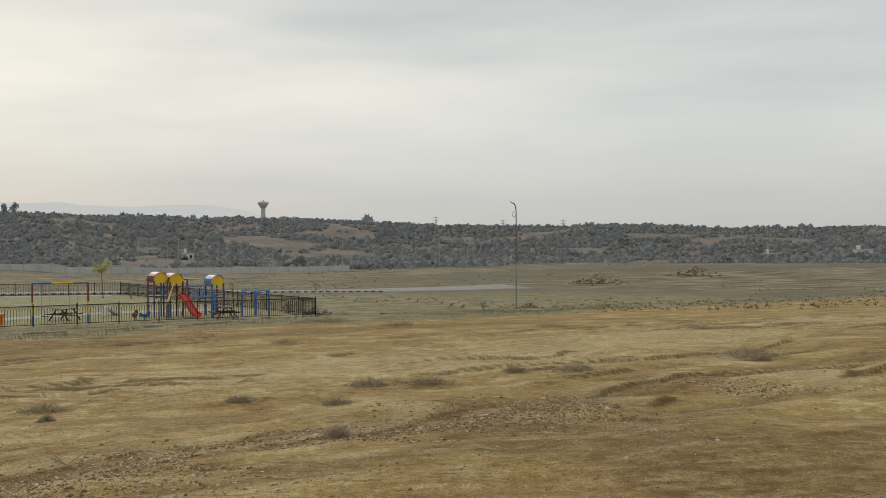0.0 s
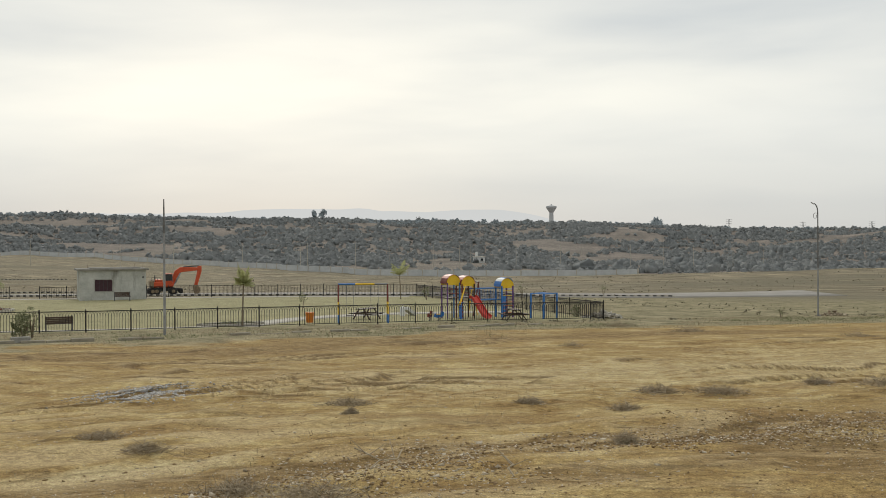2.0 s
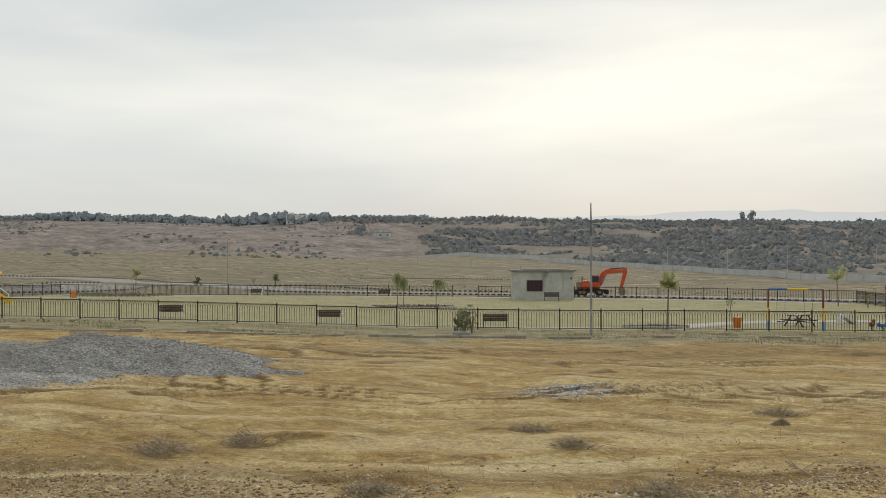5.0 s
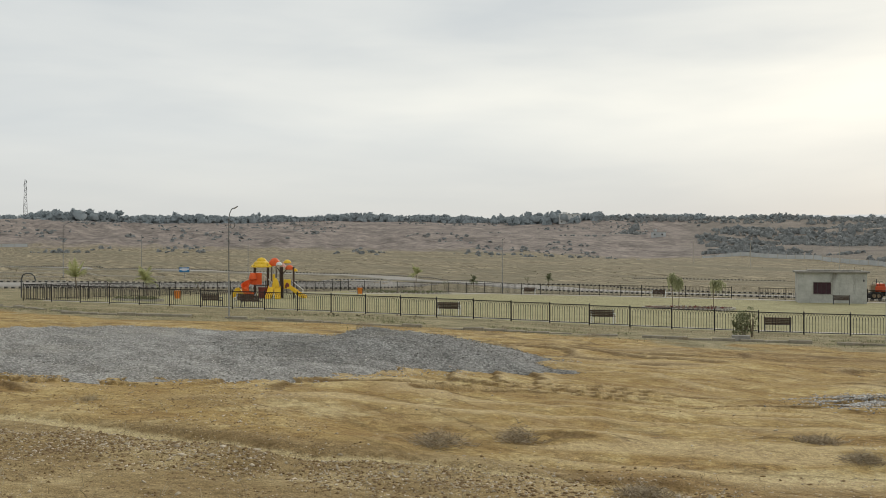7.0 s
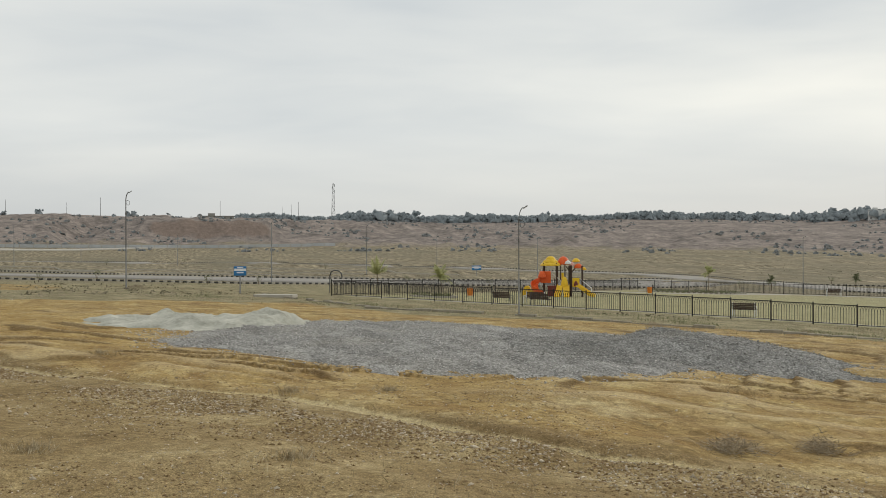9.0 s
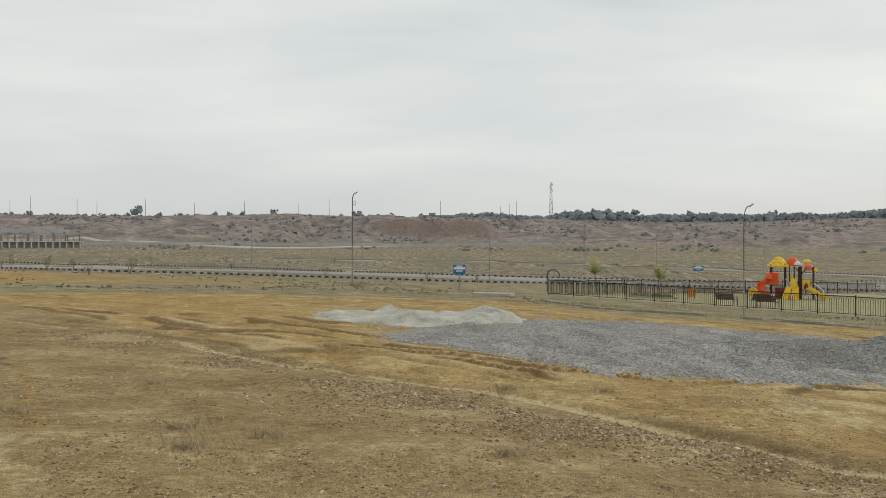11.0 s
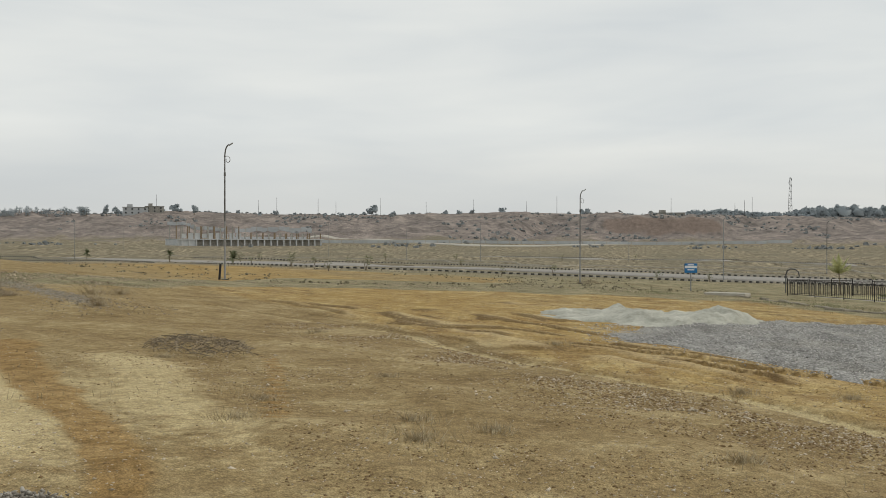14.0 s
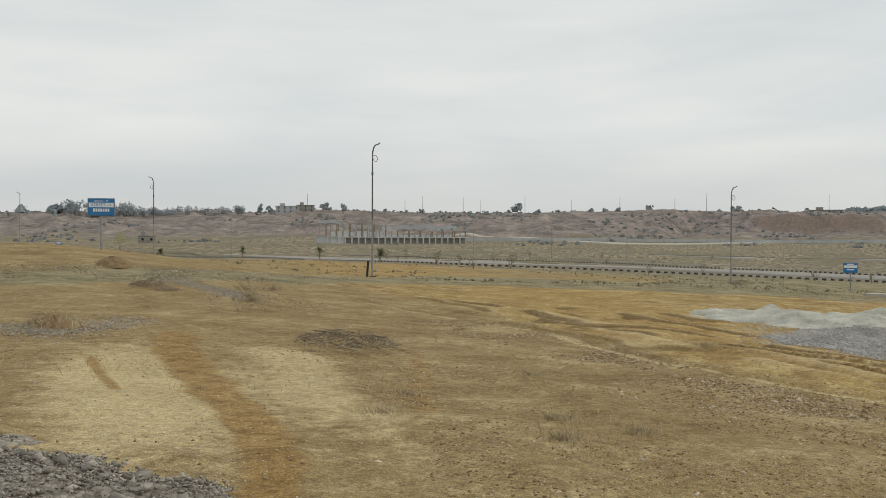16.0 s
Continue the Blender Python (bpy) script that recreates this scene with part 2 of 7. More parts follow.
    col = mixc(nodes, links, edge(attr("verge"), mid), tan, verge)
    field = ramp(nodes, links, streak, [(0.36, (0.105, 0.087, 0.055)), (0.45, (0.198, 0.165, 0.107)), (0.54, (0.29, 0.243, 0.16)), (0.63, (0.44, 0.372, 0.25))])
    wide = nodes.new("ShaderNodeMapping")
    wide.inputs["Rotation"].default_value = (0, 0, -FA)
    wide.inputs["Scale"].default_value = (0.2, 1.0, 0.0)
    links.new(pos, wide.inputs["Vector"])
    bands = noise_node(nodes, links, wide.outputs[0], 0.05, 6.0, 0.62)
    field = mixc(nodes, links, mth(nodes, links, "MULTIPLY", mth(nodes, links, "SUBTRACT", bands, 0.46), 6.0, clamp=True), field, (0.20, 0.175, 0.118))
    col = mixc(nodes, links, edge(attr("field"), mid, 2.0), col, field)
    under = ramp(nodes, links, noise_node(nodes, links, pos, 0.04, 6.0, 0.65), [(0.35, (0.15, 0.132, 0.112)), (0.5, (0.205, 0.178, 0.15)), (0.65, (0.28, 0.237, 0.198))])
    hill = ramp(nodes, links, mth(nodes, links, "ADD", mth(nodes, links, "MULTIPLY", noise_node(nodes, links, pos, 0.05, 7.0, 0.65), 0.5), mth(nodes, links, "MULTIPLY", noise_node(nodes, links, pos, 0.22, 6.0, 0.7), 0.5)), [(0.40, (0.125, 0.108, 0.096)), (0.5, (0.235, 0.198, 0.174)), (0.60, (0.355, 0.298, 0.256))])
    col = mixc(nodes, links, edge(attr("hill"), big, 2.0), col, hill)
    col = mixc(nodes, links, mth(nodes, links, "MULTIPLY", edge(attr("scrubland"), big, 1.6), 0.9), col, under)
    scar = ramp(nodes, links, mid, [(0.35, (0.17, 0.13, 0.108)), (0.65, (0.275, 0.212, 0.172))])
    col = mixc(nodes, links, edge(attr("scar"), big), col, scar)
    lawn = ramp(nodes, links, mid, [(0.3, (0.265, 0.24, 0.128)), (0.5, (0.345, 0.315, 0.175)), (0.7, (0.41, 0.37, 0.22))])
    col = mixc(nodes, links, attr("lawn"), col, lawn)
    # crust breaks off in ragged ledges: pale plates, soil edges with painted lip shade
    near = mth(nodes, links, "SUBTRACT", 1.0, attr("field"), clamp=True)
    near = mth(nodes, links, "MULTIPLY", near, mth(nodes, links, "SUBTRACT", 1.0, attr("lawn"), clamp=True))
    near = mth(nodes, links, "MULTIPLY", near, mth(nodes, links, "SUBTRACT", 1.0, mth(nodes, links, "MULTIPLY", attr("verge"), 0.7), clamp=True))
    near = mth(nodes, links, "MULTIPLY", near, mth(nodes, links, "SUBTRACT", 1.0, mth(nodes, links, "MULTIPLY", attr("drab"), 0.8), clamp=True))

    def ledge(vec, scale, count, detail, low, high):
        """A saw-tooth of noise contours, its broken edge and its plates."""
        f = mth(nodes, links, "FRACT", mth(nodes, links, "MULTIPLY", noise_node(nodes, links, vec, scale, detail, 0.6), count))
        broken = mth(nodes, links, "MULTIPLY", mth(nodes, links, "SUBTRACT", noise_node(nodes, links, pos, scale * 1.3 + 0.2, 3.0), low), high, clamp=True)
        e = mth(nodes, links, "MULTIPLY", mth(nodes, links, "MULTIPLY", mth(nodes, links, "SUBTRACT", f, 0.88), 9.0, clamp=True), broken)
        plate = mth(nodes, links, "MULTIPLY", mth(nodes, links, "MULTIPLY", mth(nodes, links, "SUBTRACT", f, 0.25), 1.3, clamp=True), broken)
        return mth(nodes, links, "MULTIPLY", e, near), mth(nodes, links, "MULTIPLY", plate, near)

    long_rows = nodes.new("ShaderNodeMapping")
    long_rows.inputs["Rotation"].default_value = (0, 0, -FA)
    long_rows.inputs["Scale"].default_value = (0.38, 1.0, 0.0)
    links.new(pos, long_rows.inputs["Vector"])
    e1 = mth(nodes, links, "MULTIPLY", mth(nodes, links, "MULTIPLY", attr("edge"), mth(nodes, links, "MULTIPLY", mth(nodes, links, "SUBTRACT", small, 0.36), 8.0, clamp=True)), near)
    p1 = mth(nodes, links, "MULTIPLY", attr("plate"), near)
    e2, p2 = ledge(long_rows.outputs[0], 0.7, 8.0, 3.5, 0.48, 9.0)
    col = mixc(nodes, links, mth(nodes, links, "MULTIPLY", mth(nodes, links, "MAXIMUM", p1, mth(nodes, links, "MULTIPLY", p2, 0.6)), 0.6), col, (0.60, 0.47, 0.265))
    shaded_lip = mth(nodes, links, "MAXIMUM", e1, mth(nodes, links, "MULTIPLY", e2, 0.75))
    col = mixc(nodes, links, mth(nodes, links, "MULTIPLY", shaded_lip, 0.72), col, (0.125, 0.075, 0.034))
    speck = noise_node(nodes, links, pos, 8.0, 6.0, 0.75)
    speck = mth(nodes, links, "ADD", mth(nodes, links, "MULTIPLY", mth(nodes, links, "SUBTRACT", speck, 0.5), 2.6), 0.5, clamp=True)
    fine = mth(nodes, links, "ADD", mth(nodes, links, "MULTIPLY", mth(nodes, links, "SUBTRACT", fine, 0.5), 2.2), 0.5, clamp=True)
    col = mixc(nodes, links, 0.5, col, mixc(nodes, links, speck, (0.2, 0.2, 0.2), (0.8, 0.8, 0.8)), "OVERLAY")
    # grit: dark and light specks
    col = mixc(nodes, links, 0.62, col, mixc(nodes, links, fine, (0.25, 0.25, 0.25), (0.75, 0.75, 0.75)), "OVERLAY")
    dust = noise_node(nodes, links, pos, 62.0, 2.0, 0.7)
    dust = mth(nodes, links, "ADD", mth(nodes, links, "MULTIPLY", mth(nodes, links, "SUBTRACT", dust, 0.5), 3.0), 0.5, clamp=True)
    col = mixc(nodes, links, 0.75, col, mixc(nodes, links, dust, (0.25, 0.25, 0.25), (0.75, 0.75, 0.75)), "OVERLAY")
    links.new(col, bsdf.inputs["Base Color"])
    bsdf.inputs["Roughness"].default_value = 0.95
    bsdf.inputs["Specular IOR Level"].default_value = 0.1
    h = mth(nodes, links, "ADD", mth(nodes, links, "MULTIPLY", small, 1.2), mth(nodes, links, "MULTIPLY", fine, 0.3))
    h = mth(nodes, links, "SUBTRACT", h, mth(nodes, links, "MULTIPLY", shaded_lip, 1.1))
    b = nodes.new("ShaderNodeBump")
    b.inputs["Strength"].default_value, b.inputs["Distance"].default_value = 0.7, 0.07
    links.new(h, b.inputs["Height"])
    links.new(b.outputs[0], bsdf.inputs["Normal"])
    return m


def stone_bed(name, dark, light):
    """Packed crushed stone: each stone its own grey, dark gaps between, dusty drifts over all."""
    m, nodes, links, bsdf = material(name)
    pos = nodes.new("ShaderNodeNewGeometry").outputs["Position"]
    cell = nodes.new("ShaderNodeTexVoronoi")
    cell.inputs["Scale"].default_value = 24.0
    links.new(pos, cell.inputs["Vector"])
    tone = nodes.new("ShaderNodeSeparateColor")
    links.new(cell.outputs["Color"], tone.inputs[0])
    gap = mth(nodes, links, "SUBTRACT", 1.25, mth(nodes, links, "MULTIPLY", cell.outputs["Distance"], 0.9), clamp=True)
    lay = nodes.new("ShaderNodeMapping")
    lay.inputs["Rotation"].default_value = (0, 0, -FA)
    lay.inputs["Scale"].default_value = (0.3, 1.0, 1.0)
    links.new(pos, lay.inputs["Vector"])
    drift = noise_node(nodes, links, lay.outputs[0], 1.1, 6.0, 0.65)
    f = mth(nodes, links, "ADD", mth(nodes, links, "MULTIPLY", tone.outputs[0], 0.75), mth(nodes, links, "MULTIPLY", mth(nodes, links, "SUBTRACT", drift, 0.5), 1.7), clamp=True)
    f = mth(nodes, links, "MULTIPLY", f, gap)
    col = mixc(nodes, links, f, dark, light)
    dusty = mth(nodes, links, "MULTIPLY", mth(nodes, links, "SUBTRACT", noise_node(nodes, links, pos, 0.28, 4.0), 0.54), 5.0, clamp=True)
    links.new(mixc(nodes, links, mth(nodes, links, "MULTIPLY", dusty, 0.35), col, (0.36, 0.325, 0.255)), bsdf.inputs["Base Color"])
    bsdf.inputs["Roughness"].default_value, bsdf.inputs["Specular IOR Level"].default_value = 0.92, 0.1
    b = nodes.new("ShaderNodeBump")
    b.inputs["Strength"].default_value, b.inputs["Distance"].default_value = 0.8, 0.03
    links.new(gap, b.inputs["Height"])
    links.new(b.outputs[0], bsdf.inputs["Normal"])
    return m


M_GROUND = ground_material()
M_BLACK_IRON = surface("black_painted_iron", (0.012, 0.011, 0.010), (0.03, 0.027, 0.024), 3, 0.5, 0.1)
M_STEEL = surface("galvanised_steel", (0.20, 0.20, 0.20), (0.36, 0.36, 0.355), 2, 0.5, 0.1, 0.3)
M_DARK_STEEL = surface("dark_steel", (0.05, 0.05, 0.052), (0.10, 0.10, 0.10), 2, 0.5, 0.1)
M_BRANCH = surface("cut_branch", (0.10, 0.08, 0.055), (0.30, 0.245, 0.175), 5, 0.9, 0.2, island=0.8)
# heap stone: darker copy of the spread's, shade of its slope put into colour
M_GRAVEL_SHADED = stone_bed("shaded_crushed_stone", (0.125, 0.121, 0.112), (0.52, 0.505, 0.47))
M_CHIP_SHADED = surface("shaded_stone_chip", (0.13, 0.125, 0.115), (0.56, 0.54, 0.50), 9, 0.95, 0.3, island=0.85, spec=0.05)
M_RUBBLE = stone_bed("dusty_broken_stone", (0.17, 0.15, 0.12), (0.50, 0.455, 0.38))
M_RUBBLE_CHIP = surface("dusty_stone_chip", (0.14, 0.125, 0.10), (0.50, 0.46, 0.40), 9, 0.95, 0.3, island=0.85, spec=0.05)
M_PEBBLE = surface("pale_pebble", (0.30, 0.245, 0.165), (0.74, 0.64, 0.50), 6, 0.95, 0.3, island=0.8, spec=0.05)
M_LAMP = surface("weathered_lamp_steel", (0.09, 0.088, 0.085), (0.18, 0.175, 0.165), 2, 0.6, 0.1)
M_GRAVEL = stone_bed("crushed_stone", (0.165, 0.158, 0.145), (0.60, 0.58, 0.54))
M_CHIP = surface("stone_chip", (0.20, 0.19, 0.175), (0.74, 0.71, 0.67), 9, 0.95, 0.3, island=0.85, spec=0.05)
M_OLD_CONCRETE = surface("buried_concrete", (0.20, 0.18, 0.135), (0.40, 0.355, 0.275), 1.6, 0.95, 0.5)
M_STONE = surface("pebble", (0.20, 0.155, 0.10), (0.56, 0.47, 0.35), 6, 0.95, 0.3, island=0.7, spec=0.05)
M_SAND = surface("pale_sand", (0.27, 0.265, 0.215), (0.60, 0.585, 0.50), 1.2, 0.95, 0.6)
M_CONCRETE = surface("weathered_concrete", (0.22, 0.21, 0.185), (0.42, 0.40, 0.355), 1.3, 0.9, 0.4)
M_KERB_PALE = surface("pale_kerb_paint", (0.28, 0.25, 0.195), (0.46, 0.42, 0.34), 2, 0.85, 0.2)
M_KERB_DARK = surface("black_kerb_paint", (0.03, 0.028, 0.025), (0.07, 0.064, 0.055), 2, 0.8, 0.2)
M_ROAD = surface("dusty_asphalt", (0.25, 0.232, 0.205), (0.36, 0.335, 0.295), 0.5, 0.9, 0.4)
M_PAVING = surface("park_paving", (0.36, 0.33, 0.27), (0.52, 0.48, 0.41), 1.5, 0.85, 0.2)


def stained_wall():
    """Pale plaster with dark runs of dirt below the roof edge."""
    m = surface("stained_plaster", (0.33, 0.33, 0.30), (0.53, 0.53, 0.49), 0.9, 0.9, 0.2)
    nodes, links = m.node_tree.nodes, m.node_tree.links
    bsdf = nodes["Principled BSDF"]
    base = bsdf.inputs["Base Color"].links[0].from_socket
    run = nodes.new("ShaderNodeMapping")
    run.inputs["Scale"].default_value = (1.0, 1.0, 0.16)
    links.new(nodes.new("ShaderNodeNewGeometry").outputs["Position"], run.inputs["Vector"])
    n = noise_node(nodes, links, run.outputs[0], 1.3, 6.0, 0.65)
    f = mth(nodes, links, "MULTIPLY", mth(nodes, links, "SUBTRACT", n, 0.54), 7.0, clamp=True)
    links.new(mixc(nodes, links, mth(nodes, links, "MULTIPLY", f, 0.75), base, (0.14, 0.135, 0.11)), bsdf.inputs["Base Color"])
    return m


M_PLASTER = stained_wall()
M_SLAB = surface("roof_slab", (0.16, 0.15, 0.13), (0.30, 0.285, 0.25), 1.5, 0.9, 0.3)
M_SHUTTER = surface("dark_maroon_shutter", (0.035, 0.014, 0.02), (0.07, 0.03, 0.04), 3, 0.5, 0.1)
M_WOOD = surface("brown_slats", (0.045, 0.028, 0.02), (0.10, 0.065, 0.045), 3, 0.6, 0.3)
M_WHITE = surface("white_metal", (0.60, 0.60, 0.58), (0.78, 0.78, 0.76), 2, 0.5, 0.1)
M_RED = surface("red_plastic", (0.50, 0.05, 0.04), (0.66, 0.085, 0.065), 1.5, 0.4, 0.05)
M_ORANGE = surface("orange_red_plastic", (0.65, 0.09, 0.015), (0.80, 0.14, 0.03), 1.5, 0.4, 0.05)
M_YELLOW = surface("yellow_plastic", (0.72, 0.44, 0.02), (0.84, 0.56, 0.04), 1.5, 0.45, 0.05)
M_BLUE = surface("blue_paint", (0.035, 0.14, 0.40), (0.06, 0.21, 0.52), 1.5, 0.45, 0.05)
M_PURPLE = surface("purple_paint", (0.10, 0.05, 0.16), (0.17, 0.09, 0.24), 1.5, 0.5, 0.05)
M_MAROON = surface("maroon_paint", (0.12, 0.025, 0.02), (0.20, 0.05, 0.035), 1.5, 0.5, 0.05)
M_BROWN = surface("dark_brown_paint", (0.035, 0.02, 0.014), (0.075, 0.045, 0.03), 1.5, 0.5, 0.05)
M_PINK = surface("pale_pink_plastic", (0.66, 0.33, 0.27), (0.76, 0.44, 0.37), 1.5, 0.45, 0.05)
M_BIN = surface("orange_bin_paint", (0.60, 0.17, 0.02), (0.74, 0.25, 0.04), 2, 0.5, 0.1)
M_DIGGER = surface("orange_machine_paint", (0.42, 0.06, 0.02), (0.60, 0.10, 0.035), 1.2, 0.5, 0.1)
M_RUBBER = surface("black_rubber", (0.015, 0.014, 0.013), (0.04, 0.038, 0.034), 3, 0.9, 0.3)
M_GLASS = surface("dark_glass", (0.02, 0.025, 0.03), (0.04, 0.045, 0.05), 1, 0.1, 0.0, spec=0.6)
M_BUCKET = surface("rusty_bucket", (0.16, 0.115, 0.07), (0.28, 0.21, 0.13), 3, 0.8, 0.3)
M_SIGN = surface("sign_blue", (0.02, 0.155, 0.38), (0.035, 0.20, 0.45), 2, 0.5, 0.05)
M_LETTER = surface("sign_white", (0.70, 0.72, 0.74), (0.80, 0.81, 0.82), 2, 0.5, 0.0)
M_LEAF = foliage("shrub_leaf", (0.12, 0.135, 0.072), (0.265, 0.272, 0.155))
M_SAGE = foliage("sage_leaf", (0.25, 0.27, 0.145), (0.46, 0.46, 0.27), 5.0, 0.45)
M_PALM = foliage("palm_leaf", (0.33, 0.35, 0.16), (0.58, 0.57, 0.31), 5.0, 0.5)
M_TRUNK = surface("palm_trunk", (0.14, 0.11, 0.075), (0.27, 0.215, 0.15), 8, 0.9, 0.5)
# far leaves: distance haze painted in by lightening them to blue-grey
M_HAZY_TREES = foliage("hazy_far_foliage", (0.29, 0.328, 0.345), (0.37, 0.408, 0.42), 0.2, 0.3)
M_HAZY_SCRUB = foliage("hazy_dry_scrub", (0.235, 0.25, 0.25), (0.31, 0.315, 0.302), 0.05, 0.3)
M_STRAW = surface("dry_grass", (0.24, 0.19, 0.11), (0.55, 0.46, 0.30), 5, 0.9, 0.0, island=0.8)
M_TUFT = surface("grey_field_tuft", (0.15, 0.135, 0.09), (0.33, 0.29, 0.20), 5, 0.9, 0.0, island=0.8)
M_TWIG = surface("dead_twigs", (0.20, 0.16, 0.105), (0.52, 0.43, 0.30), 5, 0.9, 0.0, island=0.8)
M_WEED = surface("green_weed", (0.12, 0.135, 0.06), (0.26, 0.265, 0.14), 5, 0.9, 0.0, island=0.8)
M_CLOD = surface("soil_clod", (0.15, 0.095, 0.045), (0.33, 0.225, 0.115), 3, 0.95, 0.3, island=0.6)
M_SOIL = surface("garden_soil", (0.045, 0.032, 0.02), (0.11, 0.08, 0.05), 2, 0.95, 0.6)
M_TOWER = surface("pale_tower_concrete", (0.42, 0.43, 0.43), (0.55, 0.56, 0.56), 0.2, 0.9, 0.1)


def glow_material(name, low, high):
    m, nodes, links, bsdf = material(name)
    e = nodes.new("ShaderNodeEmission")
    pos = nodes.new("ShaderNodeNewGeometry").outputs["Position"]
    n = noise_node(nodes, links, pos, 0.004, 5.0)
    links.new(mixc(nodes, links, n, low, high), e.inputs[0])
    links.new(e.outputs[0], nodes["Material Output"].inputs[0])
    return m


# the mountains glow by themselves: the brightness of the haze is their colour
M_MOUNTAIN = glow_material("glowing_hazy_mountains", (0.63, 0.645, 0.635), (0.665, 0.67, 0.655))


# ---- building helpers ----
RNG = np.random.default_rng(7)


def gz(x, y):
    return float(ground(x, y))


def np_mesh(name, verts, faces, mat, smooth_faces=False):
    """A mesh from arrays: verts (n, 3), faces (m, k)."""
    me = bpy.data.meshes.new(name)
    verts, faces = np.asarray(verts, np.float32).reshape(-1, 3), np.asarray(faces, np.int32)
    k = faces.shape[1]
    me.vertices.add(len(verts))
    me.vertices.foreach_set("co", verts.ravel())
    me.loops.add(faces.size)
    me.loops.foreach_set("vertex_index", faces.ravel())
    me.polygons.add(len(faces))
    me.polygons.foreach_set("loop_start", np.arange(0, faces.size, k, dtype=np.int32))
    if smooth_faces:
        me.polygons.foreach_set("use_smooth", np.ones(len(faces), bool))
    me.materials.append(mat)
    me.update()
    me.validate()
    return me


def part(name, bm, mat, parent, label=""):
    """Links a bmesh (or a ready mesh) as one object under a thing or a part."""
    if isinstance(bm, bpy.types.Mesh):
        me = bm
    else:
        me = bpy.data.meshes.new(name)
        bm.normal_update()
        bm.to_mesh(me)
        bm.free()
        me.materials.append(mat)
    ob = new(name, me)
    ob.parent = parent
    return tagged(ob, label=label)


def thing(name, x, y, rz=0.0, label="", category="", group="", z=None, kind=""):
    ob = new(name)
    ob.empty_display_size = 0.2
    ob.matrix_world = pose(x, y, gz(x, y) if z is None else z, 0, 0, rz)
    return tagged(ob, label, category, group, kind)


def box(bm, c, s, rot=None, bevel=0.0):
    """A box with centre c and size s."""
    m = Matrix.Translation(c) @ (rot.to_4x4() if rot else Matrix()) @ Matrix.Diagonal((*s, 1))
    vs = bmesh.ops.create_cube(bm, size=1, matrix=m)["verts"]
    if bevel:
        bmesh.ops.bevel(bm, geom=list({e for v in vs for e in v.link_edges}), offset=bevel, segments=1, affect="EDGES")
    return bm


def rod(bm, a, b, r, r2=None, seg=8):
    """A round bar from a to b."""
    a, b = Vector(a), Vector(b)
    d = b - a
    m = Matrix.Translation((a + b) / 2) @ d.to_track_quat("Z", "Y").to_matrix().to_4x4()
    bmesh.ops.create_cone(bm, cap_ends=True, segments=seg, radius1=r, radius2=r if r2 is None else r2, depth=d.length, matrix=m)
    return bm


def bar(bm, a, b, w, t):
    """A flat bar from a to b, w wide and t thick."""
    a, b = Vector(a), Vector(b)
    d = b - a
    m = Matrix.Translation((a + b) / 2) @ d.to_track_quat("Y", "Z").to_matrix().to_4x4() @ Matrix.Diagonal((w, d.length, t, 1))
    bmesh.ops.create_cube(bm, size=1, matrix=m)
    return bm


def pipe(bm, pts, r, seg=6):
    for a, b in zip(pts, pts[1:]):
        rod(bm, a, b, r, seg=seg)
    return bm


def B():
    return bmesh.new()


def prism(bm, outline, y0, y1):
    """Extrudes an outline of (x, z) from y0 to y1."""
    a = [bm.verts.new((x, y0, z)) for x, z in outline]
    b = [bm.verts.new((x, y1, z)) for x, z in outline]
    bm.faces.new(a)
    bm.faces.new(b[::-1])
    for i in range(len(a)):
        j = (i + 1) % len(a)
        bm.faces.new((a[j], a[i], b[i], b[j]))
    bmesh.ops.recalc_face_normals(bm, faces=bm.faces[:])
    return bm


def leaves(name, centres, radii, count, size, mat, flat=0.75, rng=RNG):
    """Clouds of small leaf quads: one cloud for each centre, uneven and with gaps."""
    centres, radii = np.asarray(centres, float).reshape(-1, 3), np.asarray(radii, float)
    n = len(centres)
    lumps = rng.normal(size=(n, 5, 3)) * np.array([0.55, 0.55, 0.38])
    pick = rng.integers(0, 5, size=(n, count))
    off = np.take_along_axis(lumps, pick[:, :, None].repeat(3, 2), 1) + rng.normal(size=(n, count, 3)) * 0.3
    length = np.linalg.norm(off, axis=2, keepdims=True)
    off = off / np.maximum(length, 1.0)
    c = centres[:, None] + off * radii.reshape(n, 1, -1) * np.array([1, 1, flat])
    c = c.reshape(-1, 3)
    u = rng.normal(size=c.shape)
    u /= np.linalg.norm(u, axis=1, keepdims=True)
    v = np.cross(u, rng.normal(size=c.shape))
    v /= np.linalg.norm(v, axis=1, keepdims=True) + 1e-9
    s = (size * np.repeat(radii.reshape(n, -1).mean(1) if radii.ndim > 1 else radii, count) * rng.uniform(0.5, 1.2, len(c)))[:, None]
    q = np.stack([c - u * s, c - v * s * 0.6, c + u * s, c + v * s * 0.6], 1)
    return np_mesh(name, q, np.arange(len(c) * 4).reshape(-1, 4), mat)


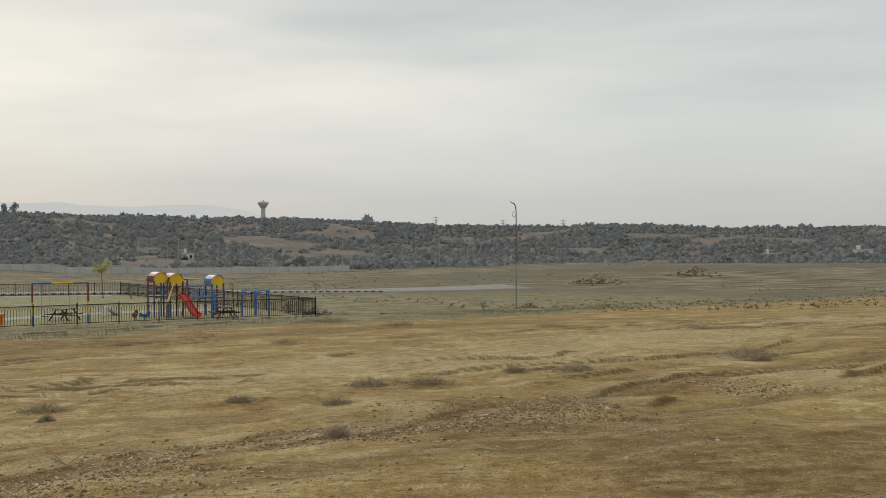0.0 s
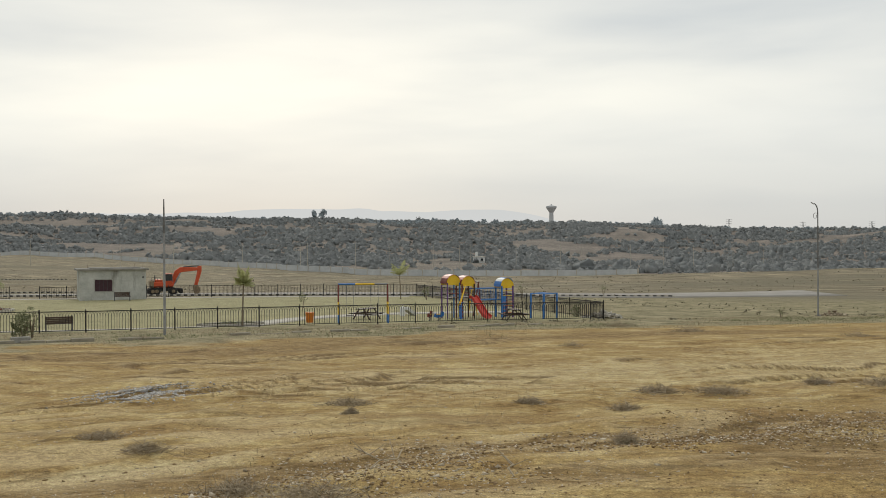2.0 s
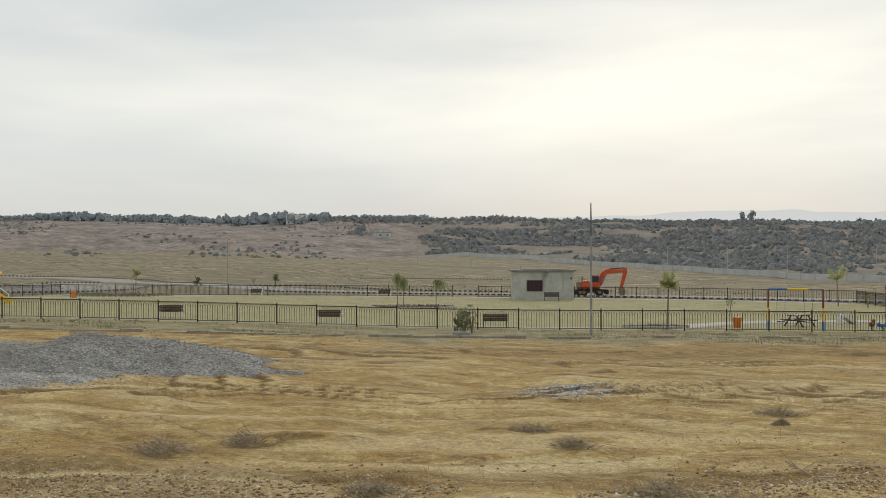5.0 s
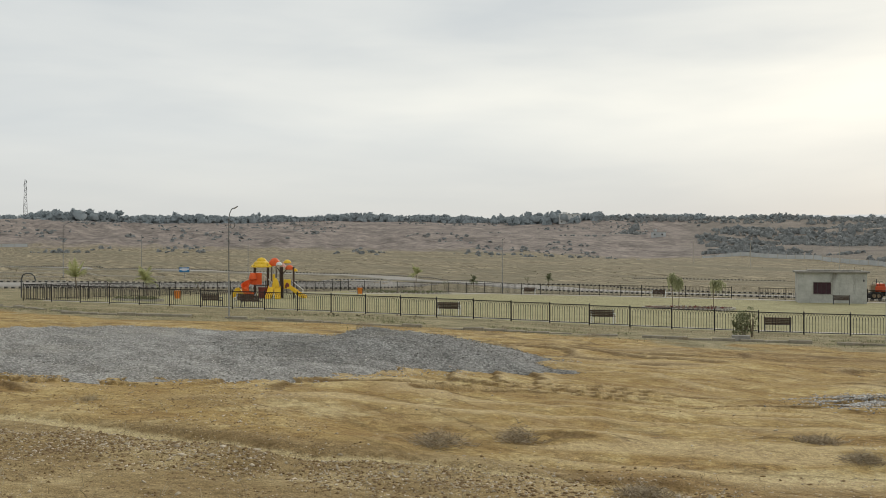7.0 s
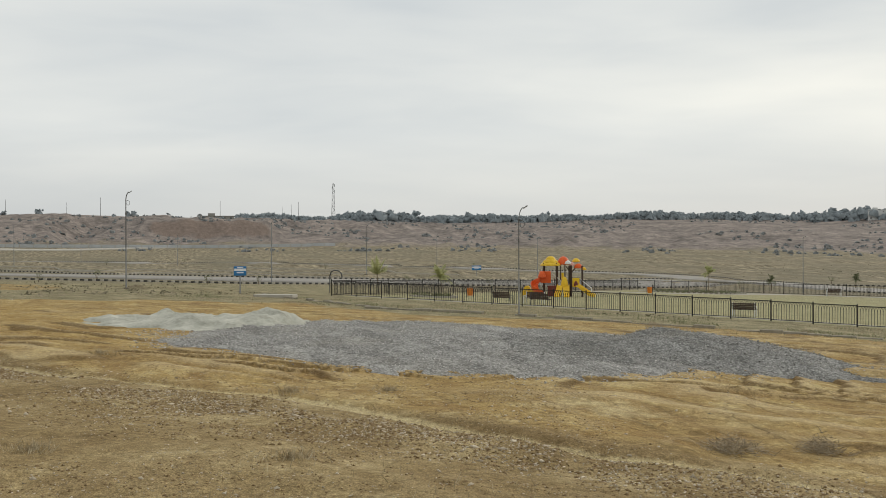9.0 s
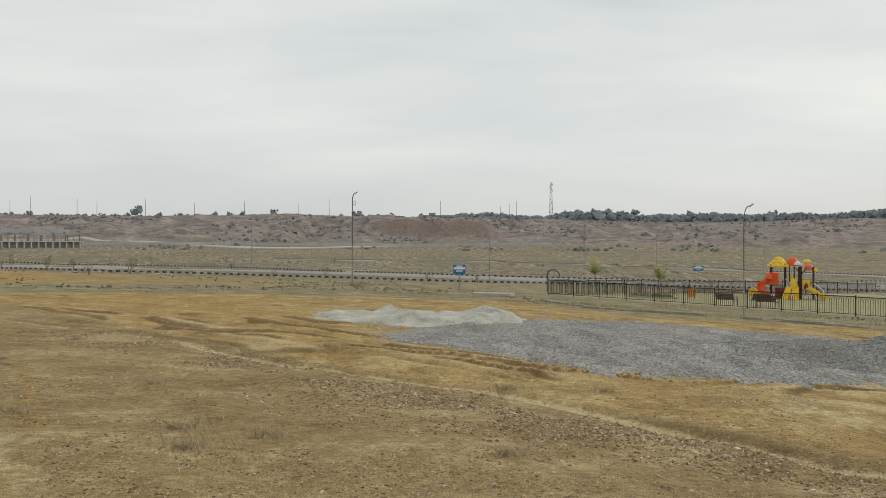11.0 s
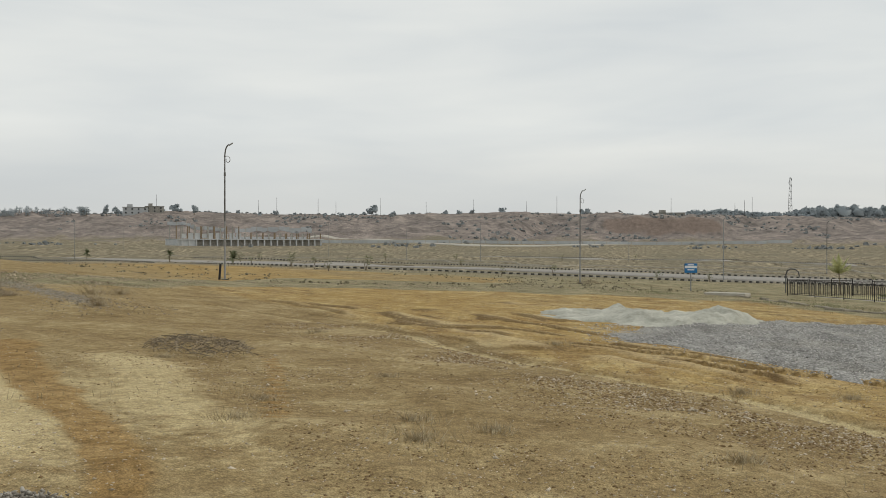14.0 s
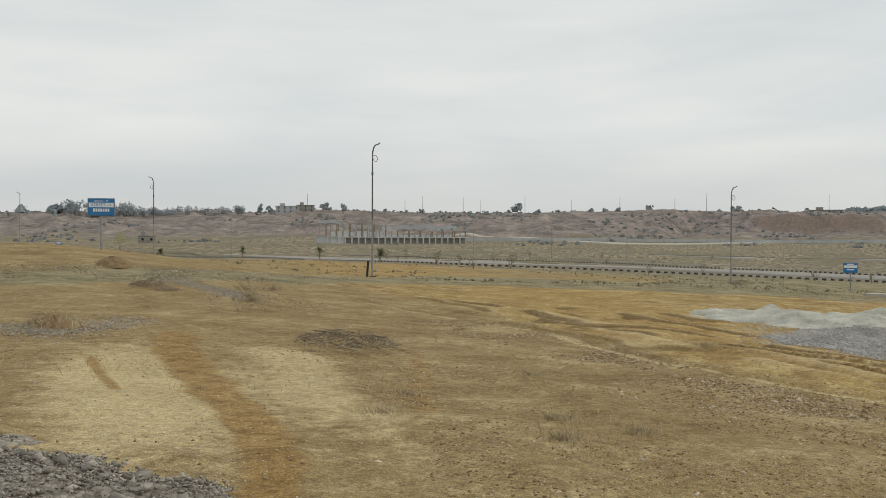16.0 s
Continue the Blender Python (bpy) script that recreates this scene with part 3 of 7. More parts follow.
def lumps(name, centres, radii, mat, flat=0.8, leaf=4, rng=RNG):
    """Far bushes: an uneven rounded lump each, with a few loose sprays round its edge."""
    c, r = np.asarray(centres, float).reshape(-1, 3), np.asarray(radii, float)
    n = len(c)
    a = np.arange(6) * math.pi / 3
    low = np.stack([np.cos(a), np.sin(a), np.full(6, -0.7)], 1)
    mid = np.stack([0.95 * np.cos(a + 0.5), 0.95 * np.sin(a + 0.5), np.full(6, 0.25)], 1)
    top = np.stack([0.5 * np.cos(a[::2] + 0.2), 0.5 * np.sin(a[::2] + 0.2), np.full(3, 0.85)], 1)
    v = np.concatenate([low, mid, top])[None] * (1 + 0.28 * rng.normal(size=(n, 15, 1))) + 0.12 * rng.normal(size=(n, 15, 3))
    v = c[:, None] + v * r[:, None, None] * np.array([1.0, 1.0, flat])
    tri = [(i, (i + 1) % 6, 6 + i) for i in range(6)] + [((i + 1) % 6, 6 + (i + 1) % 6, 6 + i) for i in range(6)]
    tri += [(6 + 2 * i, 6 + 2 * i + 1, 12 + i) for i in range(3)] + [(6 + 2 * i + 1, 6 + (2 * i + 2) % 6, 12 + i) for i in range(3)]
    tri += [(6 + (2 * i + 2) % 6, 12 + (i + 1) % 3, 12 + i) for i in range(3)] + [(12, 13, 14)]
    tri = (np.array(tri)[None] + 15 * np.arange(n)[:, None, None]).reshape(-1, 3)
    k = np.repeat(np.arange(n), leaf)
    u = rng.normal(size=(n * leaf, 3))
    u /= np.linalg.norm(u, axis=1, keepdims=True)
    u[:, 2] = np.abs(u[:, 2])
    base = c[k] + u * (r[k] * rng.uniform(0.75, 1.1, n * leaf))[:, None] * np.array([1, 1, flat])
    w = np.cross(u, rng.normal(size=u.shape)) * (0.2 * r[k])[:, None]
    q = np.stack([base - w, base + w, base + (u + 0.6 * rng.normal(size=u.shape)) * (0.3 * r[k])[:, None]], 1).reshape(-1, 3)
    return np_mesh(name, np.concatenate([v.reshape(-1, 3), q]), np.concatenate([tri, 15 * n + np.arange(len(q)).reshape(-1, 3)]), mat, True)


def blades(name, bases, height, lean, width, mat, rng=RNG):
    """Thin upright blades or twigs from given feet."""
    b = np.asarray(bases, float)
    n = len(b)
    h = height * rng.uniform(0.4, 1.1, n)
    a = rng.uniform(0, 2 * np.pi, n)
    l = lean * rng.uniform(0.1, 1.0, n) * h
    tip = b + np.stack([np.cos(a) * l, np.sin(a) * l, h], 1)
    w = np.stack([-np.sin(a + 0.7), np.cos(a + 0.7), np.zeros(n)], 1) * width
    return np_mesh(name, np.stack([b - w, b + w, tip + w * 0.25, tip - w * 0.25], 1), np.arange(n * 4).reshape(-1, 4), mat)


def stones(name, places, sizes, mat, rng=RNG):
    """Angular pebbles."""
    base = np.array([(1.1, 0.35, 0), (-0.9, -0.3, 0.15), (0.2, 1, 0.1), (-0.25, -1, 0), (0.2, -0.1, 0.62), (0, 0, -0.7)], float)
    tri = np.array([(0, 2, 4), (2, 1, 4), (1, 3, 4), (3, 0, 4), (2, 0, 5), (1, 2, 5), (3, 1, 5), (0, 3, 5)])
    n = len(places)
    a = rng.uniform(0, 2 * np.pi, n)
    v = base[None] * rng.uniform(0.6, 1.3, (n, 6, 1)) * np.asarray(sizes).reshape(n, 1, 1)
    v = v + rng.normal(size=v.shape) * 0.26 * np.asarray(sizes).reshape(n, 1, 1)
    x = v[..., 0] * np.cos(a)[:, None] - v[..., 1] * np.sin(a)[:, None]
    y = v[..., 0] * np.sin(a)[:, None] + v[..., 1] * np.cos(a)[:, None]
    v = np.stack([x, y, v[..., 2]], 2) + np.asarray(places)[:, None]
    return np_mesh(name, v, (tri[None] + 6 * np.arange(n)[:, None, None]).reshape(-1, 3), mat)


def on_ground(xs, ys, up=0.0):
    return np.stack([xs, ys, ground(xs, ys) + micro(xs, ys) + up], 1)


# ---- the ground: one sheet to the horizon ----
def steps(o, p):
    """Washed crust that breaks off in low, ragged steps: height, and how near the broken edge is."""
    q = 2.6 * vnoise(o * 0.30, p, 4.2, 101) + 1.3 * vnoise(o * 0.36, p, 1.5, 102) + 0.2 * vnoise(o * 0.5, p, 0.6, 103)
    fr = q - np.floor(q)
    part_ = smooth(vnoise(o, p, 5.0, 104) + 0.4 * vnoise(o, p, 1.8, 105), -0.45, 0.25)
    w = 0.06 + 0.2 * smooth(np.hypot(o, p), 10, 34)
    return (smooth(fr / w, 0.0, 1.0) - fr) * part_, smooth(fr / w, 1.35, 0.6) * smooth(part_, 0.15, 0.6), smooth(fr, 0.1, 0.14) * smooth(fr, 0.6, 0.2) * part_


def micro(x, y):
    """Clods, ruts and washed hollows of the bare soil near the camera."""
    d = np.hypot(x, y)
    o, p = x * FU[0] + y * FU[1], x * FV[0] + y * FV[1]
    near = 1 - smooth(d, 13, 26)
    rough = 0.03 * vnoise(o * 0.35, p, 0.9, 11) + 0.016 * near * vnoise(o * 0.4, p, 0.35, 12) + 0.05 * vnoise(x, y, 2.3, 5) + 0.026 * vnoise(x, y, 0.8, 6) + 0.016 * near * vnoise(x, y, 0.33, 7) + 0.10 * vnoise(x, y, 7.0, 8)
    worn = smooth(o + 0.25 * p, 7, 12) * (1 - smooth(p - 0.03 * o, 9.5, 12))
    rough = rough * (1 - 0.45 * worn) + (0.012 + 0.10 * smooth(d, 9, 20) + 0.03 * smooth(d, 20, 40)) * (1 - 0.8 * worn) * steps(o, p)[0]
    return rough * (1 - smooth(d, 35, 58)) - 0.03 * track_mask(o, p) - 0.09 * along(o, p + 0.2 * vnoise(o, p, 1.3, 108), RUT, 0.2)


def track_mask(o, p):
    """Two worn wheel tracks that swing past the camera."""
    c = 10.6 - 0.045 * np.clip(o - 6, -60, 60) - 0.0035 * np.clip(o - 12, 0, 60) ** 2 + 0.5 * np.sin(o * 0.21)
    near = np.exp(-((p - c + 0.9) / 0.6) ** 2) + 0.6 * np.exp(-((p - c + 2.9) / 0.6) ** 2)
    return np.clip(near, 0, 1) * (1 - smooth(np.abs(o - 6), 24, 34))


def along(o, p, line, width):
    """1 on a line through (o, p) points, fading out over the width."""
    best = np.full(np.shape(o), 1e9)
    for (a, b), (c, e) in zip(line, line[1:]):
        t = np.clip(((o - a) * (c - a) + (p - b) * (e - b)) / ((c - a) ** 2 + (e - b) ** 2), 0, 1)
        best = np.minimum(best, np.hypot(o - a - t * (c - a), p - b - t * (e - b)))
    return np.exp(-(best / width) ** 2)


TRAIL = [(19.0, 2.3), (17.6, 2.0), (14.4, 1.94), (11.6, 1.8), (9.7, 1.77), (8.3, 1.72), (7.2, 1.55), (6.2, 1.3), (5.0, 1.1)]
TRAIL_B = [(15.0, 0.61), (12.8, 0.65), (11.4, 0.72)]
TREAD = [(16.0, 5.86), (14.0, 5.2), (12.1, 4.5), (9.6, 3.56)]
RUT = [(31, 9.4), (27.3, 10.0), (22.5, 11.0), (17.4, 10.75), (13.4, 10.5), (11.0, 10.84), (8.5, 10.4), (6.7, 10.04), (4.6, 10.0), (1.0, 9.7)]
BACK = [(-35.2, 102.2), (-19, 109), (18, 117), (56, 122)]
BO, BP = [b[0] for b in BACK], [b[1] for b in BACK]

# rubbly verge on the rise: bearing, near and far edge
STRIP_AZ = [83, 86, 96, 105.5, 113.4, 120, 128]
STRIP_NEAR = [58, 67, 60, 50, 40, 36, 33]
STRIP_FAR = [87, 88, 77, 69, 46, 42, 39]


def build_ground():
    az = np.radians(np.concatenate([np.arange(-34, 136, 0.22), np.arange(136, 326, 4.0)]))
    d = np.concatenate([[0.0], np.exp(np.linspace(math.log(0.6), math.log(4), 12)), np.exp(np.linspace(math.log(4.2), math.log(60), 360)),
                        np.exp(np.linspace(math.log(60.8), math.log(1700), 250)), [2000, 2500, 3200, 4300]])
    A, Dm = np.meshgrid(az, d)
    X, Y = -Dm * np.sin(A), Dm * np.cos(A)
    Z = ground(X, Y) + micro(X, Y)
    n, m = len(d), len(az)
    i = np.arange(n - 1)[:, None] * m + np.arange(m)[None]
    j = np.arange(n - 1)[:, None] * m + (np.arange(m)[None] + 1) % m
    faces = np.stack([i, j, j + m, i + m], 2).reshape(-1, 4)
    me = np_mesh("ground", np.stack([X, Y, Z], 2), faces, M_GROUND, True)
    o, p = X * FU[0] + Y * FU[1], X * FV[0] + Y * FV[1]
    back = np.interp(o, BO, BP)
    right = -34.9 - (p - 61.6) * 0.008
    deg = np.degrees(A)
    wob = 3.0 * vnoise(X, Y, 13, 9) + 1.5 * vnoise(X, Y, 4, 10)
    lo, hi = np.interp(deg, STRIP_AZ, STRIP_NEAR), np.interp(deg, STRIP_AZ, STRIP_FAR)
    rise = smooth(deg, 80, 85) * (1 - smooth(deg, 150, 170))
    band = smooth(Dm + wob, lo - 2, lo + 2) * (1 - smooth(Dm + 1.5 * wob, hi - 3, hi + 3)) * rise
    plot = smooth(Dm + wob, hi - 2, hi + 4) * (1 - smooth(Dm + 2 * wob, 92, 108)) * smooth(deg, 88, 98) * rise
    masks = {
        "lawn": ((p > 61.9) & (p < back) & (o < 53.8) & (o > right)).astype(float),
        "verge": np.maximum(smooth(p + 1.6 * wob + 4.0 * np.exp(-((o + 10) / 9) ** 2), 40, 47) * (1 - smooth(Dm, 150, 200)) * (1 - plot), 0.9 * band),
        "track": np.clip(track_mask(o, p) + 0.8 * np.exp(-((p + wob - 37) / 4.0) ** 2) * smooth(o, 18, 0) * smooth(o, -45, -25) + 0.9 * smooth(-o - 0.25 * p + wob * 0.6, 4.5, 7) * (1 - smooth(Dm, 9, 14)), 0, 1),
        "pale": np.exp(-((o - 12.0) / 5.5) ** 2 - ((p - 0.55 - 0.03 * o + 0.25 * wob * 0.3) / 1.25) ** 2) * 1.0 + 0.62 * np.exp(-((o - 11.0) / 3.8) ** 2 - ((p - 2.9 - 0.05 * (o - 10)) / 0.75) ** 2) + 0.7 * np.exp(-((o - 15.5) / 2.2) ** 2 - ((p - 3.6) / 0.7) ** 2) + 1.0 * along(o, p + 0.2 * vnoise(o, p, 1.3, 108), RUT, 0.17) + 0.7 * np.exp(-((o + 0.5) / 2.0) ** 2 - ((p - 10.8) / 0.45) ** 2) + 0.6 * np.exp(-((o - 6.4) / 1.6) ** 2 - ((p - 13.0) / 0.8) ** 2) + 0.55 * np.exp(-((p - 21 + wob) / 7) ** 2) * smooth(o, 4, -8),
        "trail": np.clip(1.1 * along(o, p + 0.1 * vnoise(X, Y, 0.8, 106) + 0.05 * vnoise(X, Y, 0.3, 107), TRAIL, 0.17 + 0.014 * o) + 0.7 * along(o, p, TRAIL_B, 0.12) + 0.95 * along(o, p, TREAD, 0.2) * (0.65 + 0.35 * np.sin(o * 14 + 3 * p)), 0, 1),
        "scrubland": smooth(deg, 43.5, 39.5) * np.maximum(smooth(Dm + 5 * wob, np.interp(deg, [5, 12, 20, 30, 36, 41, 46], [255, 278, 318, 405, 500, 540, 610]), np.interp(deg, [5, 12, 20, 30, 36, 41, 46], [270, 300, 345, 440, 540, 590, 680])), 0) * (Dm > 200),
        "drab": np.maximum(smooth(o + 0.25 * p + wob * 0.5, 2.5, 7.5) * (1 - smooth(p - 0.03 * o + wob * 0.3, 9.5, 12)), 0.8 * plot),
        "ochre": np.clip(np.exp(-((p - 17 - 0.12 * o + wob * 0.5) / 7.0) ** 2) * smooth(o, 4, 16) + 0.15 * plot, 0, 1),
        # edge: lip shade to paint along the crust steps and above the rut
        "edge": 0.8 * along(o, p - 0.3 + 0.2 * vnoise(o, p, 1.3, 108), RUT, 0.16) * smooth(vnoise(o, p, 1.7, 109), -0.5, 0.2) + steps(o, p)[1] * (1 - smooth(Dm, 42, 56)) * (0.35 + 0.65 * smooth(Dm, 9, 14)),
        "plate": steps(o, p)[2] * (1 - smooth(Dm, 42, 56)),
        "field": smooth(Dm + 2 * wob, 88, 125) * (1 - plot),
        "hill": np.maximum(smooth(Dm + 6 * wob, 470, 580), smooth(deg, 12, -2) * smooth(Dm, 210, 280)),
        "scar": smooth(deg, 81, 82) * (1 - smooth(deg, 87.5, 88.5)) * smooth(Dm, 580, 586) * (1 - smooth(Dm, 596, 602)) + 0.8 * np.exp(-((deg - 33) / 2.5) ** 2 - ((Dm - 455) / 22) ** 2) * smooth(Dm, 400, 430),
    }
    for name, v in masks.items():
        a = me.attributes.new(name, "FLOAT", "POINT")
        a.data.foreach_set("value", np.clip(v, 0, 1).astype(np.float32).ravel())
    return tagged(new("ground", me), "dry tan and brown building land with sparse grass", "ground", kind="structure")


build_ground()


# ---- distance: hazy mountains behind the ridge ----
def build_mountains():
    vs, fs = [], []
    for k, (dist, seed, h0, h1) in enumerate(((3900, 21, 124, 60), (3500, 22, 100, 60))):
        az = np.arange(-40, 141, 0.5)
        env = smooth(az, 2, 16) * (1 - smooth(az, 44, 60)) * 0.85 + 0.1
        top = h0 * env + h1 * env * vnoise(az, az * 0, 6, seed) * 0.28 + 8 * vnoise(az, az * 0, 1.6, seed + 3) * env
        s = len(vs)
        for a, t in zip(az, top):
            x, y = polar(a, dist)
            vs += [(x, y, -20), (x, y, 1.6 + max(t, 4))]
        fs += [(s + 2 * i, s + 2 * i + 2, s + 2 * i + 3, s + 2 * i + 1) for i in range(len(az) - 1)]
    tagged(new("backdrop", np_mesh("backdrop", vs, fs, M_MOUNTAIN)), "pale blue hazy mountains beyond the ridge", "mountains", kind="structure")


build_mountains()


# ---- roads, kerbs and paths ----
def walkline(points, step):
    """Points of a smooth line through (o, p) points, every step metres, with headings."""
    pts = [Vector(xy(*q)) for q in points]
    fine = []
    for i in range(len(pts) - 1):
        p0, p1, p2, p3 = pts[max(i - 1, 0)], pts[i], pts[i + 1], pts[min(i + 2, len(pts) - 1)]
        for k in range(24):
            t = k / 24
            fine.append(0.5 * (2 * p1 + (p2 - p0) * t + (2 * p0 - 5 * p1 + 4 * p2 - p3) * t * t + (3 * p1 - p0 - 3 * p2 + p3) * t ** 3))
    fine.append(pts[-1])
    out, rest = [], 0.0
    for a, b in zip(fine, fine[1:]):
        length = (b - a).length
        while rest <= length and length > 0:
            out.append((a + (b - a) * (rest / length), (b - a).normalized()))
            rest += step
        rest -= length
    return out


def strip(name, points, width, mat, label, category, up=0.05, step=2.0, thick=0.12):
    """A road or path laid on the ground: top face and edges."""
    vs, fs = [], []
    line = walkline(points, step)
    for c, h in line:
        n = Vector((-h.y, h.x))
        for s in (-0.5, -0.17, 0.17, 0.5):
            q = c + n * (s * width)
            vs.append((q.x, q.y, gz(q.x, q.y) + up))
        for s in (-0.5, 0.5):
            q = c + n * (s * width)
            vs.append((q.x, q.y, gz(q.x, q.y) + up - thick))
    for i in range(len(line) - 1):
        a, b = 6 * i, 6 * i + 6
        fs += [(a + k, b + k, b + k + 1, a + k + 1) for k in range(3)] + [(a + 4, b + 4, b, a), (a + 3, b + 3, b + 5, a + 5)]
    return tagged(new(name, np_mesh(name, vs, fs, mat)), label, category, kind="structure")


def kerb(points, label, dark=True, h=0.16, w=0.2, piece=0.4, up=0.02):
    """A row of kerb stones, every second one painted black."""
    parent = tagged(new("kerb"), label, "kerb", kind="structure")
    line = walkline(points, piece)
    for name, mat, pick in (("pale_stone", M_KERB_PALE, 0), ("black_stone", M_KERB_DARK, 1)):
        if pick and not dark:
            continue
        vs, fs = [], []
        for i, (c, d) in enumerate(line):
            if dark and i % 2 != pick:
                continue
            n = Vector((-d.y, d.x)) * (w / 2)
            e = d * (piece * (0.49 if i % 7 else 0.44))
            z = gz(c.x, c.y) + up
            zz = z + h * (1 if (i * 37) % 11 else 0.8)
            s = len(vs)
            for a, b in ((-1, -1), (1, -1), (1, 1), (-1, 1)):
                q = c + e * a + n * b
                vs += [(q.x, q.y, z - 0.25), (q.x, q.y, zz)]
            fs += [(s + 1, s + 3, s + 5, s + 7)] + [(s + 2 * k, s + (2 * k + 2) % 8, s + (2 * k + 3) % 8, s + 2 * k + 1) for k in range(4)]
        ob = part(name, np_mesh(name, vs, fs, mat), None, parent)
        tagged(ob, kind="stuff")
    return parent


ROAD_W_NEAR = [(206, 22), (165, 36), (125, 39), (106, 45), (100, 53), (90, 64), (78, 75), (73, 88), (62, 118), (54, 134), (49, 153)]
ROAD_W_FAR = [(210, 60), (168, 84), (128, 93), (99, 97), (88, 112), (76, 135), (64, 158)]
strip("road", [(215, 30), (160, 60), (116, 74), (94, 84), (82, 97), (70, 126), (58, 150)], 20, M_ROAD, "wide dusty asphalt boulevard between painted kerbs", "road")
strip("road", [(-80, 91.5), (-66, 93.5), (-54, 96), (-30, 111), (-8, 124), (14, 134), (36, 147), (58, 160)], 9, M_ROAD, "dusty asphalt road behind the park", "road")
strip("road", [(58, 160), (80, 181), (112, 186), (150, 190), (208, 192), (270, 160)], 8, M_ROAD, "dusty asphalt road across the plots", "road")
kerb(ROAD_W_NEAR, "black and white painted kerb beside the boulevard")
kerb(ROAD_W_FAR, "black and white painted kerb beside the boulevard")
kerb([(-60, 91), (-46, 98), (-31, 106), (-12, 115), (8, 126), (26, 135), (36, 141)], "black and white painted kerb behind the park")
kerb([(40, 154), (30, 157), (14, 146), (-6, 136)], "black and white painted kerb across the road behind the park")
kerb([(40, 153), (46, 160), (60, 172), (80, 189), (112, 192), (150, 197), (208, 199), (262, 172)], "black and white painted kerb of the plot road")
kerb([(60, 151), (76, 174), (112, 180), (150, 183), (205, 186)], "pale concrete kerb of the plot road", dark=False)
kerb([(30, 212), (24, 220), (14, 224), (0, 220)], "black and white painted kerb between far plots")
kerb([(270, 70), (228, 100), (180, 112), (146, 106), (152, 118), (128, 124), (104, 126)], "pale concrete kerb of a side street", dark=False)
kerb([(183, 100), (159, 101), (138, 100)], "pale concrete kerb of an empty plot", dark=False, w=0.35)
kerb([(116, 88), (132, 104), (125, 108), (109, 107), (93, 114)], "pale concrete kerb of an empty plot", dark=False, w=0.35)
kerb([(155, 145), (141, 151), (122, 149), (95, 140)], "pale concrete kerb of an empty plot", dark=False, w=0.35)
strip("dirt_track", [(500, 205), (478, 227), (441, 242), (408, 258), (398, 282), (394, 309), (380, 350)], 9, M_PAVING, "pale dirt track at the foot of the hills", "track", up=0.25, step=8.0, thick=0.6)
kerb([(150, 30), (200, 20), (262, 14)], "black and white painted kerb beside the far street")
strip("pavement", [(-10, 62.6), (-12.5, 66), (-17, 70), (-24, 72.5), (-33, 72)], 2.2, M_PAVING, "pale paved path through the playground", "path", up=0.03)
strip("pavement", [(-34, 101.2), (-19, 107.4), (0, 112), (18, 115.2), (52, 119.4)], 1.8, M_PAVING, "pale paved path along the back fence", "path", up=0.03)
strip("pavement", [(53.5, 63.4), (20, 63.4), (-9, 63.4)], 1.0, M_PAVING, "pale concrete edging inside the front fence", "path", up=0.02)
strip("pavement", [(34, 118), (37, 112), (45, 106), (52, 104)], 2.0, M_PAVING, "pale paved path to the far playground", "path", up=0.03)


# ---- boundary walls ----
def boundary_wall(points, h, label, piece=3.0, mat=None):
    """Precast wall: posts and panels, stepped with the ground."""
    parent = tagged(new("boundary_wall"), label, "wall", kind="structure")
    line = walkline(points, piece)
    wall, posts = B(), B()
    for i, (c, d) in enumerate(line):
        rot = Matrix.Rotation(math.atan2(d.y, d.x), 3, "Z")
        z = gz(c.x, c.y)
        box(wall, (c.x, c.y, z + h / 2 - 0.2), (piece, 0.15, h + 0.4), rot)
        if i % 2 == 0:
            e = c - d * (piece / 2)
            box(posts, (e.x, e.y, z + h / 2 - 0.1), (0.3, 0.3, h + 0.5), rot)
    tagged(part("panels", wall, mat or M_TOWER, parent), kind="stuff")
    tagged(part("posts", posts, M_PAVING, parent), kind="stuff")


def polar_op(az, d):
    return op(*polar(az, d))


boundary_wall([polar_op(a, d) for a, d in ((5.6, 240), (12, 262), (20, 300), (30, 385), (36, 450), (41, 500))], 1.8, "long grey precast concrete boundary wall below the scrub hill")
boundary_wall([polar_op(a, d) for a, d in ((78, 520), (84, 505), (90, 505), (97, 505), (101, 500), (106, 505))], 1.5, "distant pale boundary wall at the foot of the hills")


